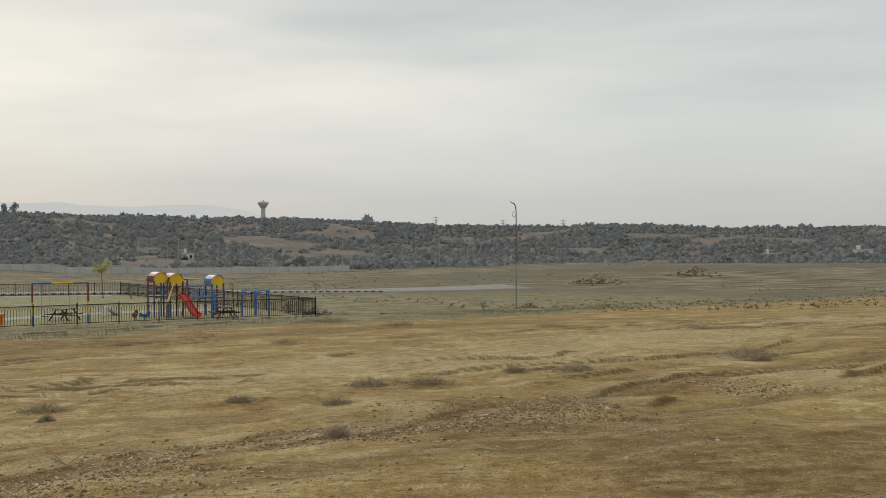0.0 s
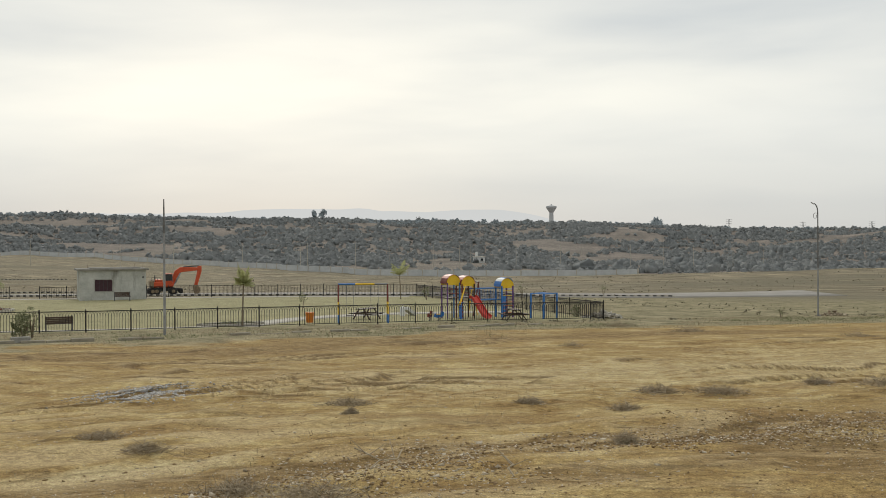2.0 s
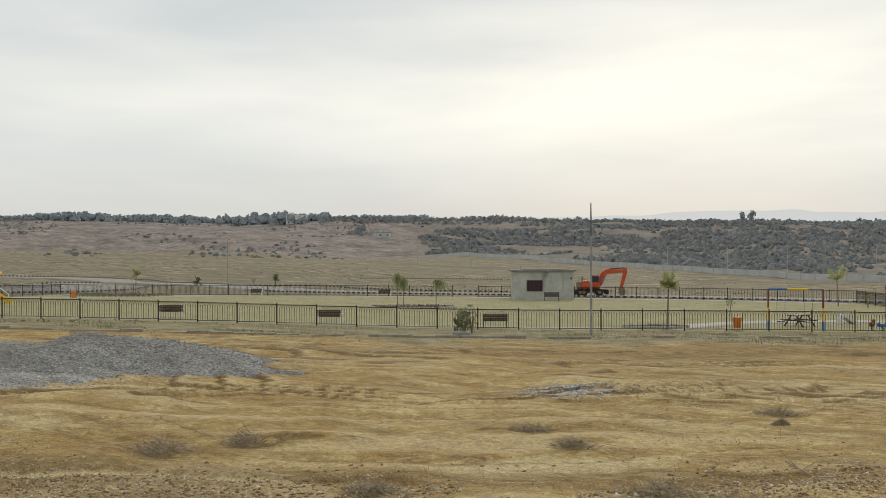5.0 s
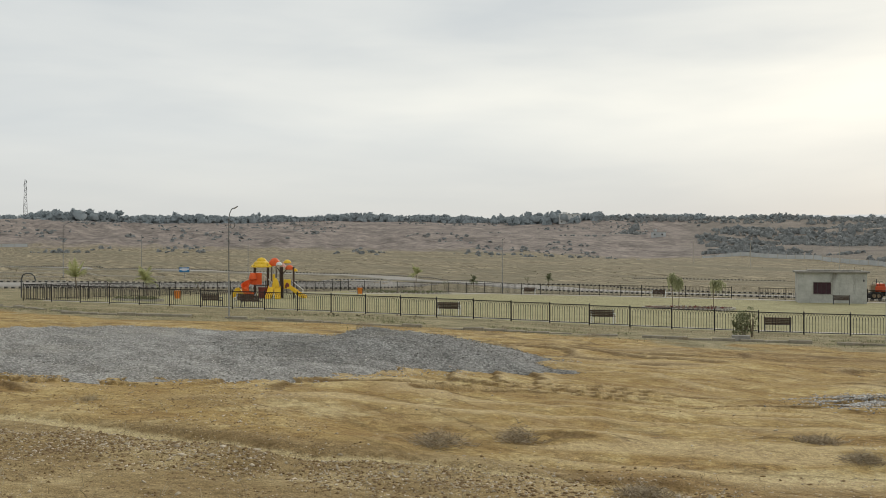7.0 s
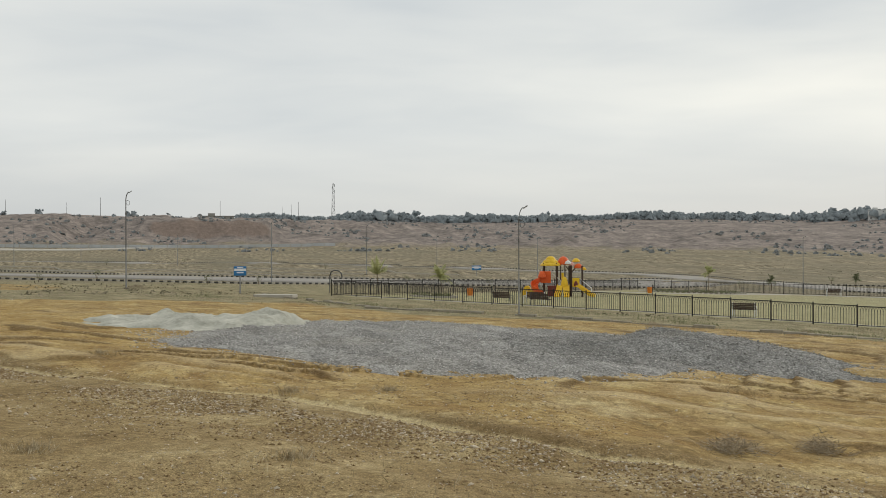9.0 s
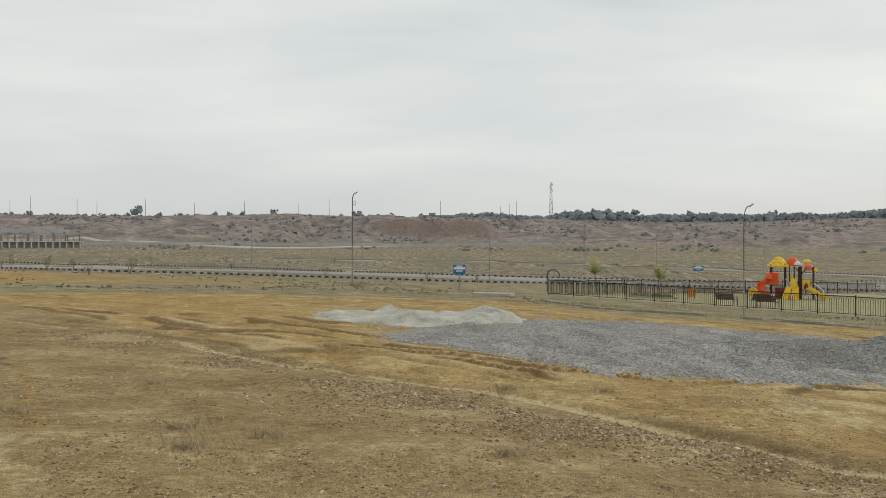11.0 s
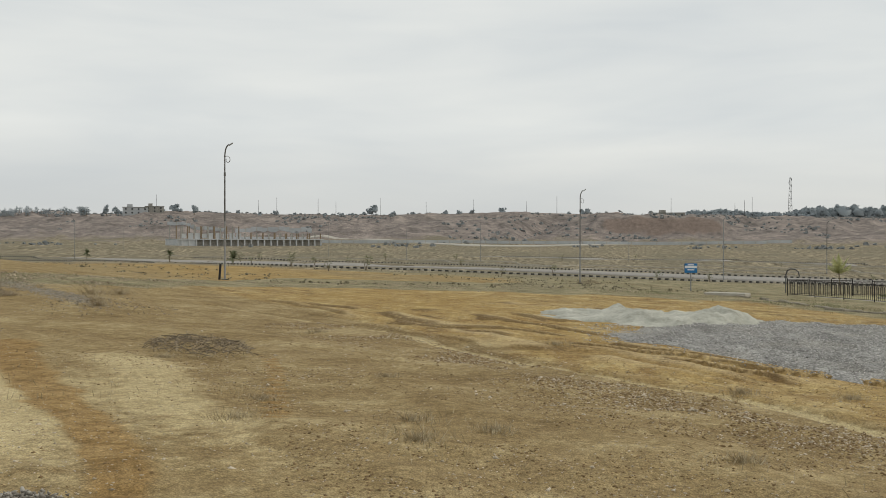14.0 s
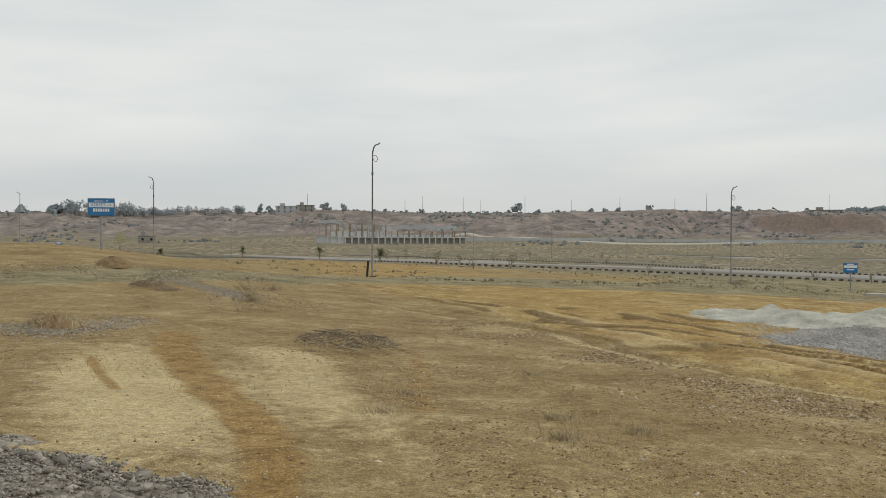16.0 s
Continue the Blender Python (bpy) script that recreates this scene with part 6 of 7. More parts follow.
for az in (90.5, 92.2, 95.2, 97.9, 100.5, 103.0, 104.0, 106.3, 107.3, 112.8, 84.2, 79.9, 80.3, 80.8):
    pole(*polar(az, 735), 9.5 + (az * 7) % 5, 0.16, M_DARK_STEEL, "dark wooden pole on the far ridge", "ridge poles", False)


# ---- signs ----
def text_mesh(body, size, mat):
    c = bpy.data.curves.new("lettering", "FONT")
    c.body, c.size, c.align_x, c.align_y, c.extrude = body, size, "CENTER", "CENTER", 0.004
    ob = bpy.data.objects.new("lettering", c)
    scene.collection.objects.link(ob)
    bpy.context.view_layer.update()
    me = bpy.data.meshes.new_from_object(ob.evaluated_get(bpy.context.evaluated_depsgraph_get()))
    bpy.data.objects.remove(ob)
    me.materials.clear()
    me.materials.append(mat)
    return me


def street_sign(az, d, w, hgt, top, turn=0.0, full=False, label="blue street sign on a steel post"):
    x, y = polar(az, d)
    t = thing("street_sign", x, y, az + turn, label, "sign", "street signs")
    part("post", rod(B(), (0, 0.05, -0.1), (0, 0.05, top - hgt * 0.3), 0.05), M_STEEL, t)
    board = part("board", box(B(), (0, 0, top - hgt / 2), (w, 0.05, hgt), bevel=0.01), M_SIGN, t, "blue sheet metal board")
    part("frame", box(B(), (0, 0.035, top - hgt / 2), (w + 0.06, 0.02, hgt + 0.06)), M_STEEL, board)
    band = part("white_band", box(B(), (0, -0.028, top - hgt * 0.37), (w * 0.96, 0.008, hgt * 0.27)), M_LETTER, board)
    if full:
        a = part("lettering", text_mesh("BLOCK - M", hgt * 0.16, M_LETTER), None, board)
        a.matrix_local = pose(0, -0.028, top - hgt * 0.14, 90)
        b = part("lettering", text_mesh("STREET-11", hgt * 0.25, M_SIGN), None, board)
        b.matrix_local = pose(0, -0.034, top - hgt * 0.37, 90)
        for i in range(7):
            part("bar", box(B(), (-w * 0.28 + i * w * 0.093, -0.03, top - hgt * 0.68), (w * 0.065, 0.01, hgt * 0.19)), M_LETTER, board)
    else:
        for i, zz in enumerate((0.13, 0.68)):
            part("bar", box(B(), (0, -0.03, top - hgt * zz), (w * (0.5, 0.55)[i], 0.01, hgt * 0.12)), M_LETTER, board)


street_sign(123.86, 48.5, 1.12, 0.76, 2.35, 0, True, "blue and white street sign on a steel post")
street_sign(83.13, 81.0, 0.95, 0.72, 2.15, 6)
street_sign(69.85, 163, 1.5, 0.75, 1.7, 0)
street_sign(126.0, 300, 1.6, 0.9, 2.0, 0)


# ---- bent pipe by the fence corner ----
x, y = xy(57.5, 66)
t = thing("bent_pipe", x, y, math.degrees(FA), "dark bent steel pipe hoop beside the fence corner", "pipe")
part("hoop", pipe(B(), [(-0.7, 0, -0.1), (-0.7, 0, 1.5), (-0.55, 0, 1.85), (-0.2, 0, 2.0), (0.3, 0, 1.95), (0.6, 0, 1.75), (0.7, 0, 1.4)], 0.05), M_DARK_STEEL, t)


# ---- plants in and round the park ----
def palm(x, y, h, fronds=14, length=1.2, droop=0.9, label="young palm with a thin trunk and feathery fronds", group="palms", mat=None):
    t = thing("palm_tree", x, y, random.uniform(0, 360), label, "palm", group)
    lean = (random.uniform(-0.08, 0.08) * h, random.uniform(-0.08, 0.08) * h)
    top = Vector((lean[0], lean[1], h - length * 0.55))
    bm = B()
    rod(bm, (0, 0, -0.1), (lean[0] * 0.4, lean[1] * 0.4, top.z * 0.5), 0.062, 0.05)
    rod(bm, (lean[0] * 0.4, lean[1] * 0.4, top.z * 0.5), top, 0.05, 0.04)
    part("trunk", bm, M_TRUNK, t)
    vs = []
    for i in range(fronds):
        a = 2 * math.pi * i / fronds + random.uniform(-0.25, 0.25)
        up = random.uniform(0.25, 1.9)
        ln = length * random.uniform(0.75, 1.1)
        prev = top
        n = 9
        for k in range(1, n + 1):
            f = k / n
            p = top + Vector((math.cos(a) * ln * f * (1.12 - 0.4 * up), math.sin(a) * ln * f * (1.12 - 0.4 * up), ln * (up * f - droop * 1.35 * f * f)))
            d = (p - prev).normalized()
            s = d.cross(Vector((0, 0, 1))).normalized()
            w = 0.02
            vs += [prev - s * w, prev + s * w, p + s * w, p - s * w]
            lw = ln * 0.30 * math.sin(math.pi * min(1, f * 0.85 + 0.12))
            for side in (-1, 1):
                q = p + s * side * lw + d * lw * 0.45 - Vector((0, 0, lw * 0.35))
                g = d * 0.022
                vs += [p - g, p + g, q + g * 0.3, q - g * 0.3]
                for mm in (0.25, 0.5, 0.75):
                    m_ = prev.lerp(p, mm)
                    q = m_ + s * side * lw * random.uniform(0.7, 1.1) + d * lw * 0.6 - Vector((0, 0, lw * random.uniform(0.2, 0.7)))
                    vs += [m_ - g, m_ + g, q + g * 0.3, q - g * 0.3]
            prev = p
    part("crown", np_mesh("crown", [tuple(v) for v in vs], np.arange(len(vs)).reshape(-1, 4), mat or M_PALM), None, t)
    return t


def shrub(x, y, h, r, mat=None, label="small green leafy shrub on open ground", group="shrubs", stem=True, count=260, name="shrub", size=0.16):
    t = thing(name, x, y, 0, label, "shrub" if name == "shrub" else "tree", group)
    bm = B()
    for i in range(4):
        a = random.uniform(0, 6.28)
        rod(bm, (0, 0, -0.05), (math.cos(a) * r * 0.5, math.sin(a) * r * 0.5, h * random.uniform(0.55, 0.85)), 0.02 + 0.012 * h, 0.008, 5)
    part("stem", bm, M_TRUNK, t)
    low = h * 0.45 if stem else h * 0.12
    c = [(random.uniform(-0.35, 0.35) * r, random.uniform(-0.35, 0.35) * r, low + (h - low) * f) for f in (0.1, 0.35, 0.6, 0.85)]
    part("foliage", leaves("foliage", c, np.array([r * 0.8, r, r * 0.9, r * 0.6]), count // 4, size, mat or M_LEAF, 0.85), None, t)
    return t


palm(*xy(-10.2, 62.8), 3.1, 30, 0.95, 0.3, "young palm with a bushy pale green crown")
palm(*polar(18.65, 101), 3.3, 12, 1.5, 0.25, "young palm with upright arching fronds")
def weeping_tree(x, y, h, spread, side=0.0):
    """A thin young tree whose leafy strands hang down round the stem."""
    t = thing("weeping_tree", x, y, 0, "thin young tree with drooping leafy strands in the flower bed", "tree", "weeping trees")
    top = Vector((0.12 * spread, 0, h * 0.86))
    bm = B()
    pipe(bm, [(0, 0, -0.1), (0.05, 0, h * 0.3), (0.02, 0.03, h * 0.6), top], 0.035)
    part("trunk", bm, M_TRUNK, t)
    vs = []
    for i in range(150):
        a, out = random.uniform(0, 6.28), random.uniform(0.1, 1.0) * spread
        tip = top + Vector((math.cos(a) * out + side * random.random() ** 2, math.sin(a) * out, random.uniform(-0.1, 0.14) * h))
        drop = random.uniform(0.12, 0.42) * h
        prev = top.lerp(tip, 0.2)
        for k in range(1, 8):
            f = k / 7
            q = top.lerp(tip, min(1, 0.2 + f * 1.1)) + Vector((random.uniform(-0.03, 0.03), random.uniform(-0.03, 0.03), 0.1 * h * math.sin(f * 2.2) - drop * f * f))
            w = Vector((random.uniform(-1, 1), random.uniform(-1, 1), 0.3)).normalized() * 0.03
            vs += [prev - w, prev + w, q + w * 0.6, q - w * 0.6]
            prev = q
    part("crown", np_mesh("crown", [tuple(v) for v in vs], np.arange(len(vs)).reshape(-1, 4), M_SAGE), None, t)


weeping_tree(*xy(9.5, 91.8), 3.0, 0.55)
weeping_tree(*xy(8.9, 91.4), 2.6, 0.38)
weeping_tree(*xy(5.95, 91.6), 2.5, 0.45, 1.1)
palm(*polar(75.4, 90), 2.5, 14, 1.35, 0.15, "young palm with upright pale green fronds")
palm(*polar(71.8, 98), 2.2, 18, 1.5, 0.6, "spreading young palm inside the fence corner")
palm(*polar(57.0, 121), 3.0, 14, 1.25, 0.6, "thin brownish young palm on the lawn")
for az, d, h in ((53.7, 140, 1.8), (49.5, 152, 1.7), (112.1, 170, 1.8), (108.7, 116, 1.3), (127.1, 150, 1.8), (120.8, 165, 1.3), (116.4, 190, 1.8)):
    palm(*polar(az, d), h, 16, 0.95, 0.65, "low young palm beside the street", "street palms", M_LEAF)
shrub(*xy(2.0, 54.2), 1.25, 0.62, M_LEAF, "bushy green shrub in front of the park fence", "shrubs", False, 1500, size=0.1)
shrub(*xy(1.6, 54.3), 1.65, 0.34, M_LEAF, "upright green shrub in front of the park fence", "shrubs", False, 500, size=0.14)
shrub(*polar(24.2, 82), 1.5, 0.33, M_LEAF, "slim young tree beside the playground path", "young trees", True, 300)
shrub(*polar(8.7, 74), 1.15, 0.5, M_LEAF, "small leafy shrub behind the playground fence", "shrubs", False, 300)
shrub(*polar(17.2, 99), 1.3, 0.45, M_WEED, "thin bushy plant near the back fence", "young trees", True, 200)
shrub(*polar(11.8, 100), 1.8, 0.35, M_WEED, "thin young tree near the back fence", "young trees", True, 160)
for az, d, h in ((108.3, 180, 1.7), (107.7, 172, 1.2), (107.2, 190, 1.5), (105.5, 113, 1.35), (105.4, 190, 1.9), (104.2, 150, 1.3), (103.4, 99, 1.0), (102.3, 170, 1.4), (101.0, 180, 1.3), (101.3, 107, 1.6), (100.2, 230, 1.7), (96.2, 220, 1.6),
                 (95.9, 165, 1.2), (93.6, 103, 0.9), (90.7, 114, 1.15), (84.9, 104, 1.1), (82.1, 106, 0.95), (90.2, 260, 1.5), (86.1, 270, 1.6), (73.8, 122, 1.1), (69.1, 118, 1.2), (70.0, 220, 1.5), (50.7, 165, 1.2), (55.4, 143, 1.1), (7.2, 112, 1.1), (-2.3, 70, 0.75), (112.1, 180, 1.2), (66.0, 215, 1.2), (78.4, 215, 1.1)):
    shrub(*polar(az, d), h, h * 0.36, M_LEAF, "small street tree with a dark leafy crown", "street trees", True, 120, "street_tree")
shrub(*polar(122.9, 260), 4.2, 1.3, M_PALM, "yellowish green young tree beyond the rise", "street trees", True, 300, "street_tree")


def flower_bed(o, p, ro, rp, label, mat, plants, tall):
    x, y = xy(o, p)
    t = thing("flower_bed", x, y, math.degrees(FA), label, "flower bed", "flower beds")
    bm = B()
    ring = [bm.verts.new((ro * math.cos(a), rp * math.sin(a), 0.03)) for a in np.linspace(0, 2 * math.pi, 40, endpoint=False)]
    top = bm.verts.new((0, 0, 0.14))
    for i in range(40):
        bm.faces.new((ring[i], ring[(i + 1) % 40], top))
    part("soil", bm, M_SOIL, t)
    edge_ = B()
    for a in np.linspace(0, 2 * math.pi, 60, endpoint=False):
        box(edge_, (ro * math.cos(a), rp * math.sin(a), 0.06), (0.2, 0.2, 0.16), Matrix.Rotation(a, 3, "Z"))
    tagged(part("edging", edge_, M_PAVING, t), kind="stuff")
    a, r = RNG.uniform(0, 6.28, plants), np.sqrt(RNG.uniform(0, 0.9, plants))
    c = np.stack([ro * r * np.cos(a), rp * r * np.sin(a), np.full(plants, tall * 0.6)], 1)
    ob = part("planting", leaves("planting", c, np.full(plants, tall * 0.7), 16, 0.3, mat), None, t)
    tagged(ob, kind="stuff")


flower_bed(7.8, 88.4, 3.8, 2.2, "oval bed of low plants round the palms", M_MAROON, 70, 0.22)
flower_bed(44.0, 113.5, 6.5, 1.6, "long dark soil bed with clipped low hedge", M_LEAF, 120, 0.35)
flower_bed(-9.7, 64.3, 2.0, 0.9, "low planted bed at the palm foot", M_WEED, 40, 0.2)
flower_bed(49.0, 68.6, 2.2, 1.0, "low planted bed near the fence corner", M_WEED, 40, 0.35)


# ---- dry shrubs, brush heaps and tufts on the bare ground ----
def dry_shrub(o, p, r, h, twigs=420, label="grey dry thorny shrub on bare soil", name="dry_shrub"):
    x, y = xy(o, p)
    t = thing(name, x, y, 0, label, "dry shrub", "dry shrubs", z=float(ground(x, y) + micro(x, y)))
    n = twigs * 2
    c = RNG.normal(size=(n, 3)) * np.array([0.42, 0.36, 0.40]) * np.array([r, r, h])
    c[:, 2] = 0.8 * np.abs(c[:, 2]) * np.clip(1.25 - np.hypot(c[:, 0], c[:, 1]) / r, 0.1, 1.2)
    d = RNG.normal(size=(n, 3)) * np.array([1, 1, 0.55]) + c * np.array([1.2, 1.2, 0]) / r + np.array([0, 0, 0.35])
    d *= (RNG.uniform(0.4, 1.3, n) * (0.05 + 0.12 * r) / np.linalg.norm(d, axis=1))[:, None]
    w = np.cross(d, RNG.normal(size=(n, 3)))
    w *= (RNG.uniform(0.0015, 0.0035, n) / (np.linalg.norm(w, axis=1) + 1e-9))[:, None] * (1 + 1.2 * r)
    e = c + d
    c[:, 2], e[:, 2] = np.maximum(c[:, 2], -0.01), np.maximum(e[:, 2], 0.0)
    tagged(part("tangle", np_mesh("tangle", np.stack([c - w, c + w, e + w * 0.3, e - w * 0.3], 1), np.arange(n * 4).reshape(-1, 4), M_TWIG), None, t), kind="stuff")


for o, p, r, h in ((3.9, 11.3, 0.42, 0.2), (3.1, 12.0, 0.3, 0.26), (-0.8, 11.6, 0.25, 0.14), (-9.6, 13.3, 0.42, 0.14), (-8.9, 14.0, 0.4, 0.14), (-7.2, 12.1, 0.26, 0.12), (-6.3, 13.3, 0.22, 0.12),
                   (-11.6, 13.4, 0.24, 0.13), (-11.9, 12.2, 0.42, 0.16), (-4.0, 14.9, 0.42, 0.12), (-3.7, 13.6, 0.1, 0.12), (-17.0, 12.5, 0.75, 0.24), (-27.0, 39.7, 0.85, 0.4), (-1.9, 8.2, 0.5, 0.16),
                   (-1.4, 9.0, 0.35, 0.12), (1.2, 9.2, 0.3, 0.1), (-0.4, 13.0, 0.35, 0.1), (-27.5, 47, 0.9, 0.35), (-5.6, 9.4, 0.15, 0.2), (31.5, 3.5, 0.5, 0.2)):
    dry_shrub(o, p, r, h)
for az, d, r in ((9.0, 38, 0.5), (-6.0, 44, 0.7), (-14, 36, 0.6), (28, 50, 0.5), (33.0, 49, 0.8), (42, 47, 0.4), (47, 46, 0.5), (24.4, 55, 0.6), (20.0, 57, 0.4), (12.0, 58, 0.4), (60, 48, 0.5), (52, 50, 0.4)):
    o, p = op(*polar(az, d))
    dry_shrub(o, p, r, 0.3, 260, "low dry grass clump before the fence")


def straw_tuft(o, p, r, h, n, label="thin pale tuft of dry grass"):
    """Loose upright stalks, most of them bent over."""
    x, y = xy(o, p)
    t = thing("grass_tuft", x, y, 0, label, "grass", "grass tufts", z=float(ground(x, y) + micro(x, y)))
    q, a = np.abs(RNG.normal(size=n)) * 0.5 * r, RNG.uniform(0, 6.28, n)
    tagged(part("straw", blades("straw", np.stack([q * np.cos(a), q * np.sin(a) * 0.8, np.full(n, -0.01)], 1), h, 1.5, 0.0035 + 0.0012 * r, M_STRAW), None, t), kind="stuff")


for o, p, r, h in ((21.5, 9.0, 0.4, 0.16), (9.2, 4.9, 0.45, 0.14), (9.8, 3.2, 0.5, 0.12), (8.0, 4.3, 0.4, 0.16), (8.4, 5.4, 0.3, 0.12), (10.6, 11.1, 0.4, 0.16), (9.9, 12.6, 0.35, 0.14), (28.5, 5.5, 0.25, 0.5), (33.0, 6.2, 0.5, 0.35), (34.5, 7.4, 0.5, 0.3), (13.0, 6.5, 0.25, 0.1), (11.2, 4.0, 0.3, 0.1), (16.5, 4.2, 0.3, 0.12), (6.3, 6.6, 0.35, 0.14), (17.8, 13.0, 0.8, 0.14), (15.5, 14.2, 0.6, 0.12)):
    straw_tuft(o, p, r * 1.25, h * (0.65 if h < 0.3 else 1), int(150 + 190 * r))


def brush_heap(o, p, rx, ry, h, n, mat, label):
    """Cut branches thrown on a heap."""
    x, y = xy(o, p)
    t = thing("brush_heap", x, y, math.degrees(FA), label, "brush heap", "brush heaps")
    bm = B()
    for i in range(n):
        a, q = random.uniform(0, 6.28), math.sqrt(random.random())
        c = Vector((rx * q * math.cos(a), ry * q * math.sin(a), h * (1 - q * q) * random.random() + 0.03))
        b = random.uniform(0, 6.28)
        d = Vector((math.cos(b), math.sin(b) * 0.6, random.uniform(-0.15, 0.3))) * random.uniform(0.15, 0.4)
        mid = c + Vector((random.uniform(-1, 1), random.uniform(-1, 1), 1)) * 0.04
        r = random.uniform(0.003, 0.008)
        rod(bm, c - d, mid, r, r * 0.8, 4)
        rod(bm, mid, c + d, r * 0.8, r * 0.3, 4)
    part("tangle", bm, M_BRANCH if mat is M_TWIG else M_STRAW, t)
    if mat is M_STRAW:
        bm = B()
        rings = [[bm.verts.new((rx * 0.9 * q * math.cos(a_) * random.uniform(0.9, 1.1), ry * 0.9 * q * math.sin(a_) * random.uniform(0.9, 1.1), h * 0.75 * (1 - q * q) * random.uniform(0.8, 1.1) - 0.05 * q)) for a_ in np.linspace(0, 2 * math.pi, 20, endpoint=False)] for q in (0.15, 0.4, 0.65, 0.85, 1.0)]
        bm.faces.new(rings[0])
        for p_, q_ in zip(rings, rings[1:]):
            for i in range(20):
                bm.faces.new((p_[i], q_[i], q_[(i + 1) % 20], p_[(i + 1) % 20]))
        part("soil", bm, M_CLOD, t)
    m = 320
    a, q = RNG.uniform(0, 6.28, m), np.sqrt(RNG.uniform(0, 1, m))
    base = np.stack([rx * q * np.cos(a), ry * q * np.sin(a), h * 0.6 * (1 - q * q)], 1)
    tagged(part("litter", blades("litter", base, 0.14, 1.6, 0.006, mat), None, t), kind="stuff")


o, p = polar_op(110.6, 18.3)
brush_heap(o, p, 1.75, 0.75, 0.15, 230, M_TWIG, "heap of cut grey thorn branches on bare soil")
o, p = polar_op(126.3, 19.3)
brush_heap(o, p, 0.8, 0.6, 0.34, 50, M_STRAW, "brown heap of dry weeds and soil")
o, p = polar_op(123.3, 40.5)
brush_heap(o, p, 1.2, 0.8, 0.5, 50, M_STRAW, "brown heap of dry weeds below the sign")
o, p = polar_op(88.7, 86)
brush_heap(o, p, 1.3, 0.8, 0.5, 120, M_TWIG, "heap of cut branches at the lamp foot")
o, p = polar_op(121.5, 33)
brush_heap(o, p, 0.9, 0.6, 0.3, 120, M_TWIG, "low heap of dry weeds on the rise")


def scatter(n, d0, d1, az0, az1, power=1.0):
    d = d0 + (d1 - d0) * RNG.uniform(0, 1, n) ** power
    a = np.radians(RNG.uniform(az0, az1, n))
    return -d * np.sin(a), d * np.cos(a)


def density(x, y, scale, seed, cut):
    return vnoise(x, y, scale, seed) + 0.5 * vnoise(x, y, scale * 0.35, seed + 1) > cut


# pebbles and clods
x, y = scatter(62000, 5.5, 30, -30, 134, 1.0)
o, p = op(x, y)
stony = (np.exp(-((p - 9.6) / 0.9) ** 2) * (o > -9) * (o < 24) > RNG.uniform(0.1, 1, len(x))) | (RNG.uniform(0, 1, len(x)) < 0.12 + 0.5 * density(x, y, 1.8, 60, 0.25))
x, y = x[stony], y[stony]
tagged(new("pebbles", stones("pebbles", on_ground(x, y), RNG.uniform(0.004, 0.013, len(x)) * (1 + 1.4 * (RNG.uniform(0, 1, len(x)) > 0.96)), M_PEBBLE)), "pale pebbles scattered over the soil", "pebbles", kind="stuff")
x, y = scatter(46000, 5.5, 36, -30, 134, 1.1)
keep = density(x, y, 2.5, 61, 0.15)
x, y = x[keep], y[keep]
tagged(new("clods", stones("clods", on_ground(x, y, -0.004), RNG.uniform(0.005, 0.02, len(x)), M_CLOD)), "brown clods of loose soil", "soil", kind="stuff")
# loose grit and clods on the trodden ground
x, y = scatter(26000, 5.5, 20, 62, 132, 1.2)
o, p = op(x, y)
keep = density(x, y, 1.1, 74, -0.15) & ((np.hypot((o - 11.5) / 5.5, (p - 1.2) / 2.4) > 1) | (RNG.uniform(0, 1, len(x)) < 0.12))
x, y = x[keep], y[keep]
half = len(x) // 3
tagged(new("grit", stones("grit", on_ground(x[:half], y[:half]), RNG.uniform(0.005, 0.013, half) * (1 + 1.5 * (RNG.uniform(0, 1, half) > 0.97)), M_PEBBLE)), "pale grit on trodden soil", "pebbles", kind="stuff")
tagged(new("crumbs", stones("crumbs", on_ground(x[half:], y[half:]), RNG.uniform(0.006, 0.018, len(x) - half), M_CLOD)), "brown crumbs of trodden soil", "soil", kind="stuff")
# stony edge of the wheel track
n = 30000
o, p = RNG.uniform(-13, 24, n), RNG.normal(9.1, 0.7, n)
p = p + np.where(o > 8, 0.06 * (o - 8), 0)
x, y = o * FU[0] + p * FV[0], o * FU[1] + p * FV[1]
keep = density(x, y, 1.6, 66, -0.25)
x, y = x[keep], y[keep]
half = len(x) // 2
tagged(new("track_stones", stones("track_stones", on_ground(x[:half], y[:half]), RNG.uniform(0.005, 0.02, half) * (1 + 1.2 * (RNG.uniform(0, 1, half) > 0.97)), M_PEBBLE)), "pale stones along the wheel track", "pebbles", kind="stuff")
tagged(new("track_clods", stones("track_clods", on_ground(x[half:], y[half:]), RNG.uniform(0.006, 0.026, len(x) - half), M_CLOD)), "brown clods along the wheel track", "soil", kind="stuff")
# short dry grass
x, y = scatter(30000, 6, 60, -30, 134, 1.0)
keep = density(x, y, 4.0, 63, 0.42)
x, y = x[keep], y[keep]
tagged(new("dry_grass", blades("dry_grass", on_ground(x, y, -0.01), 0.09, 1.0, 0.004, M_STRAW)), "thin dry grass on bare soil", "grass", kind="stuff")
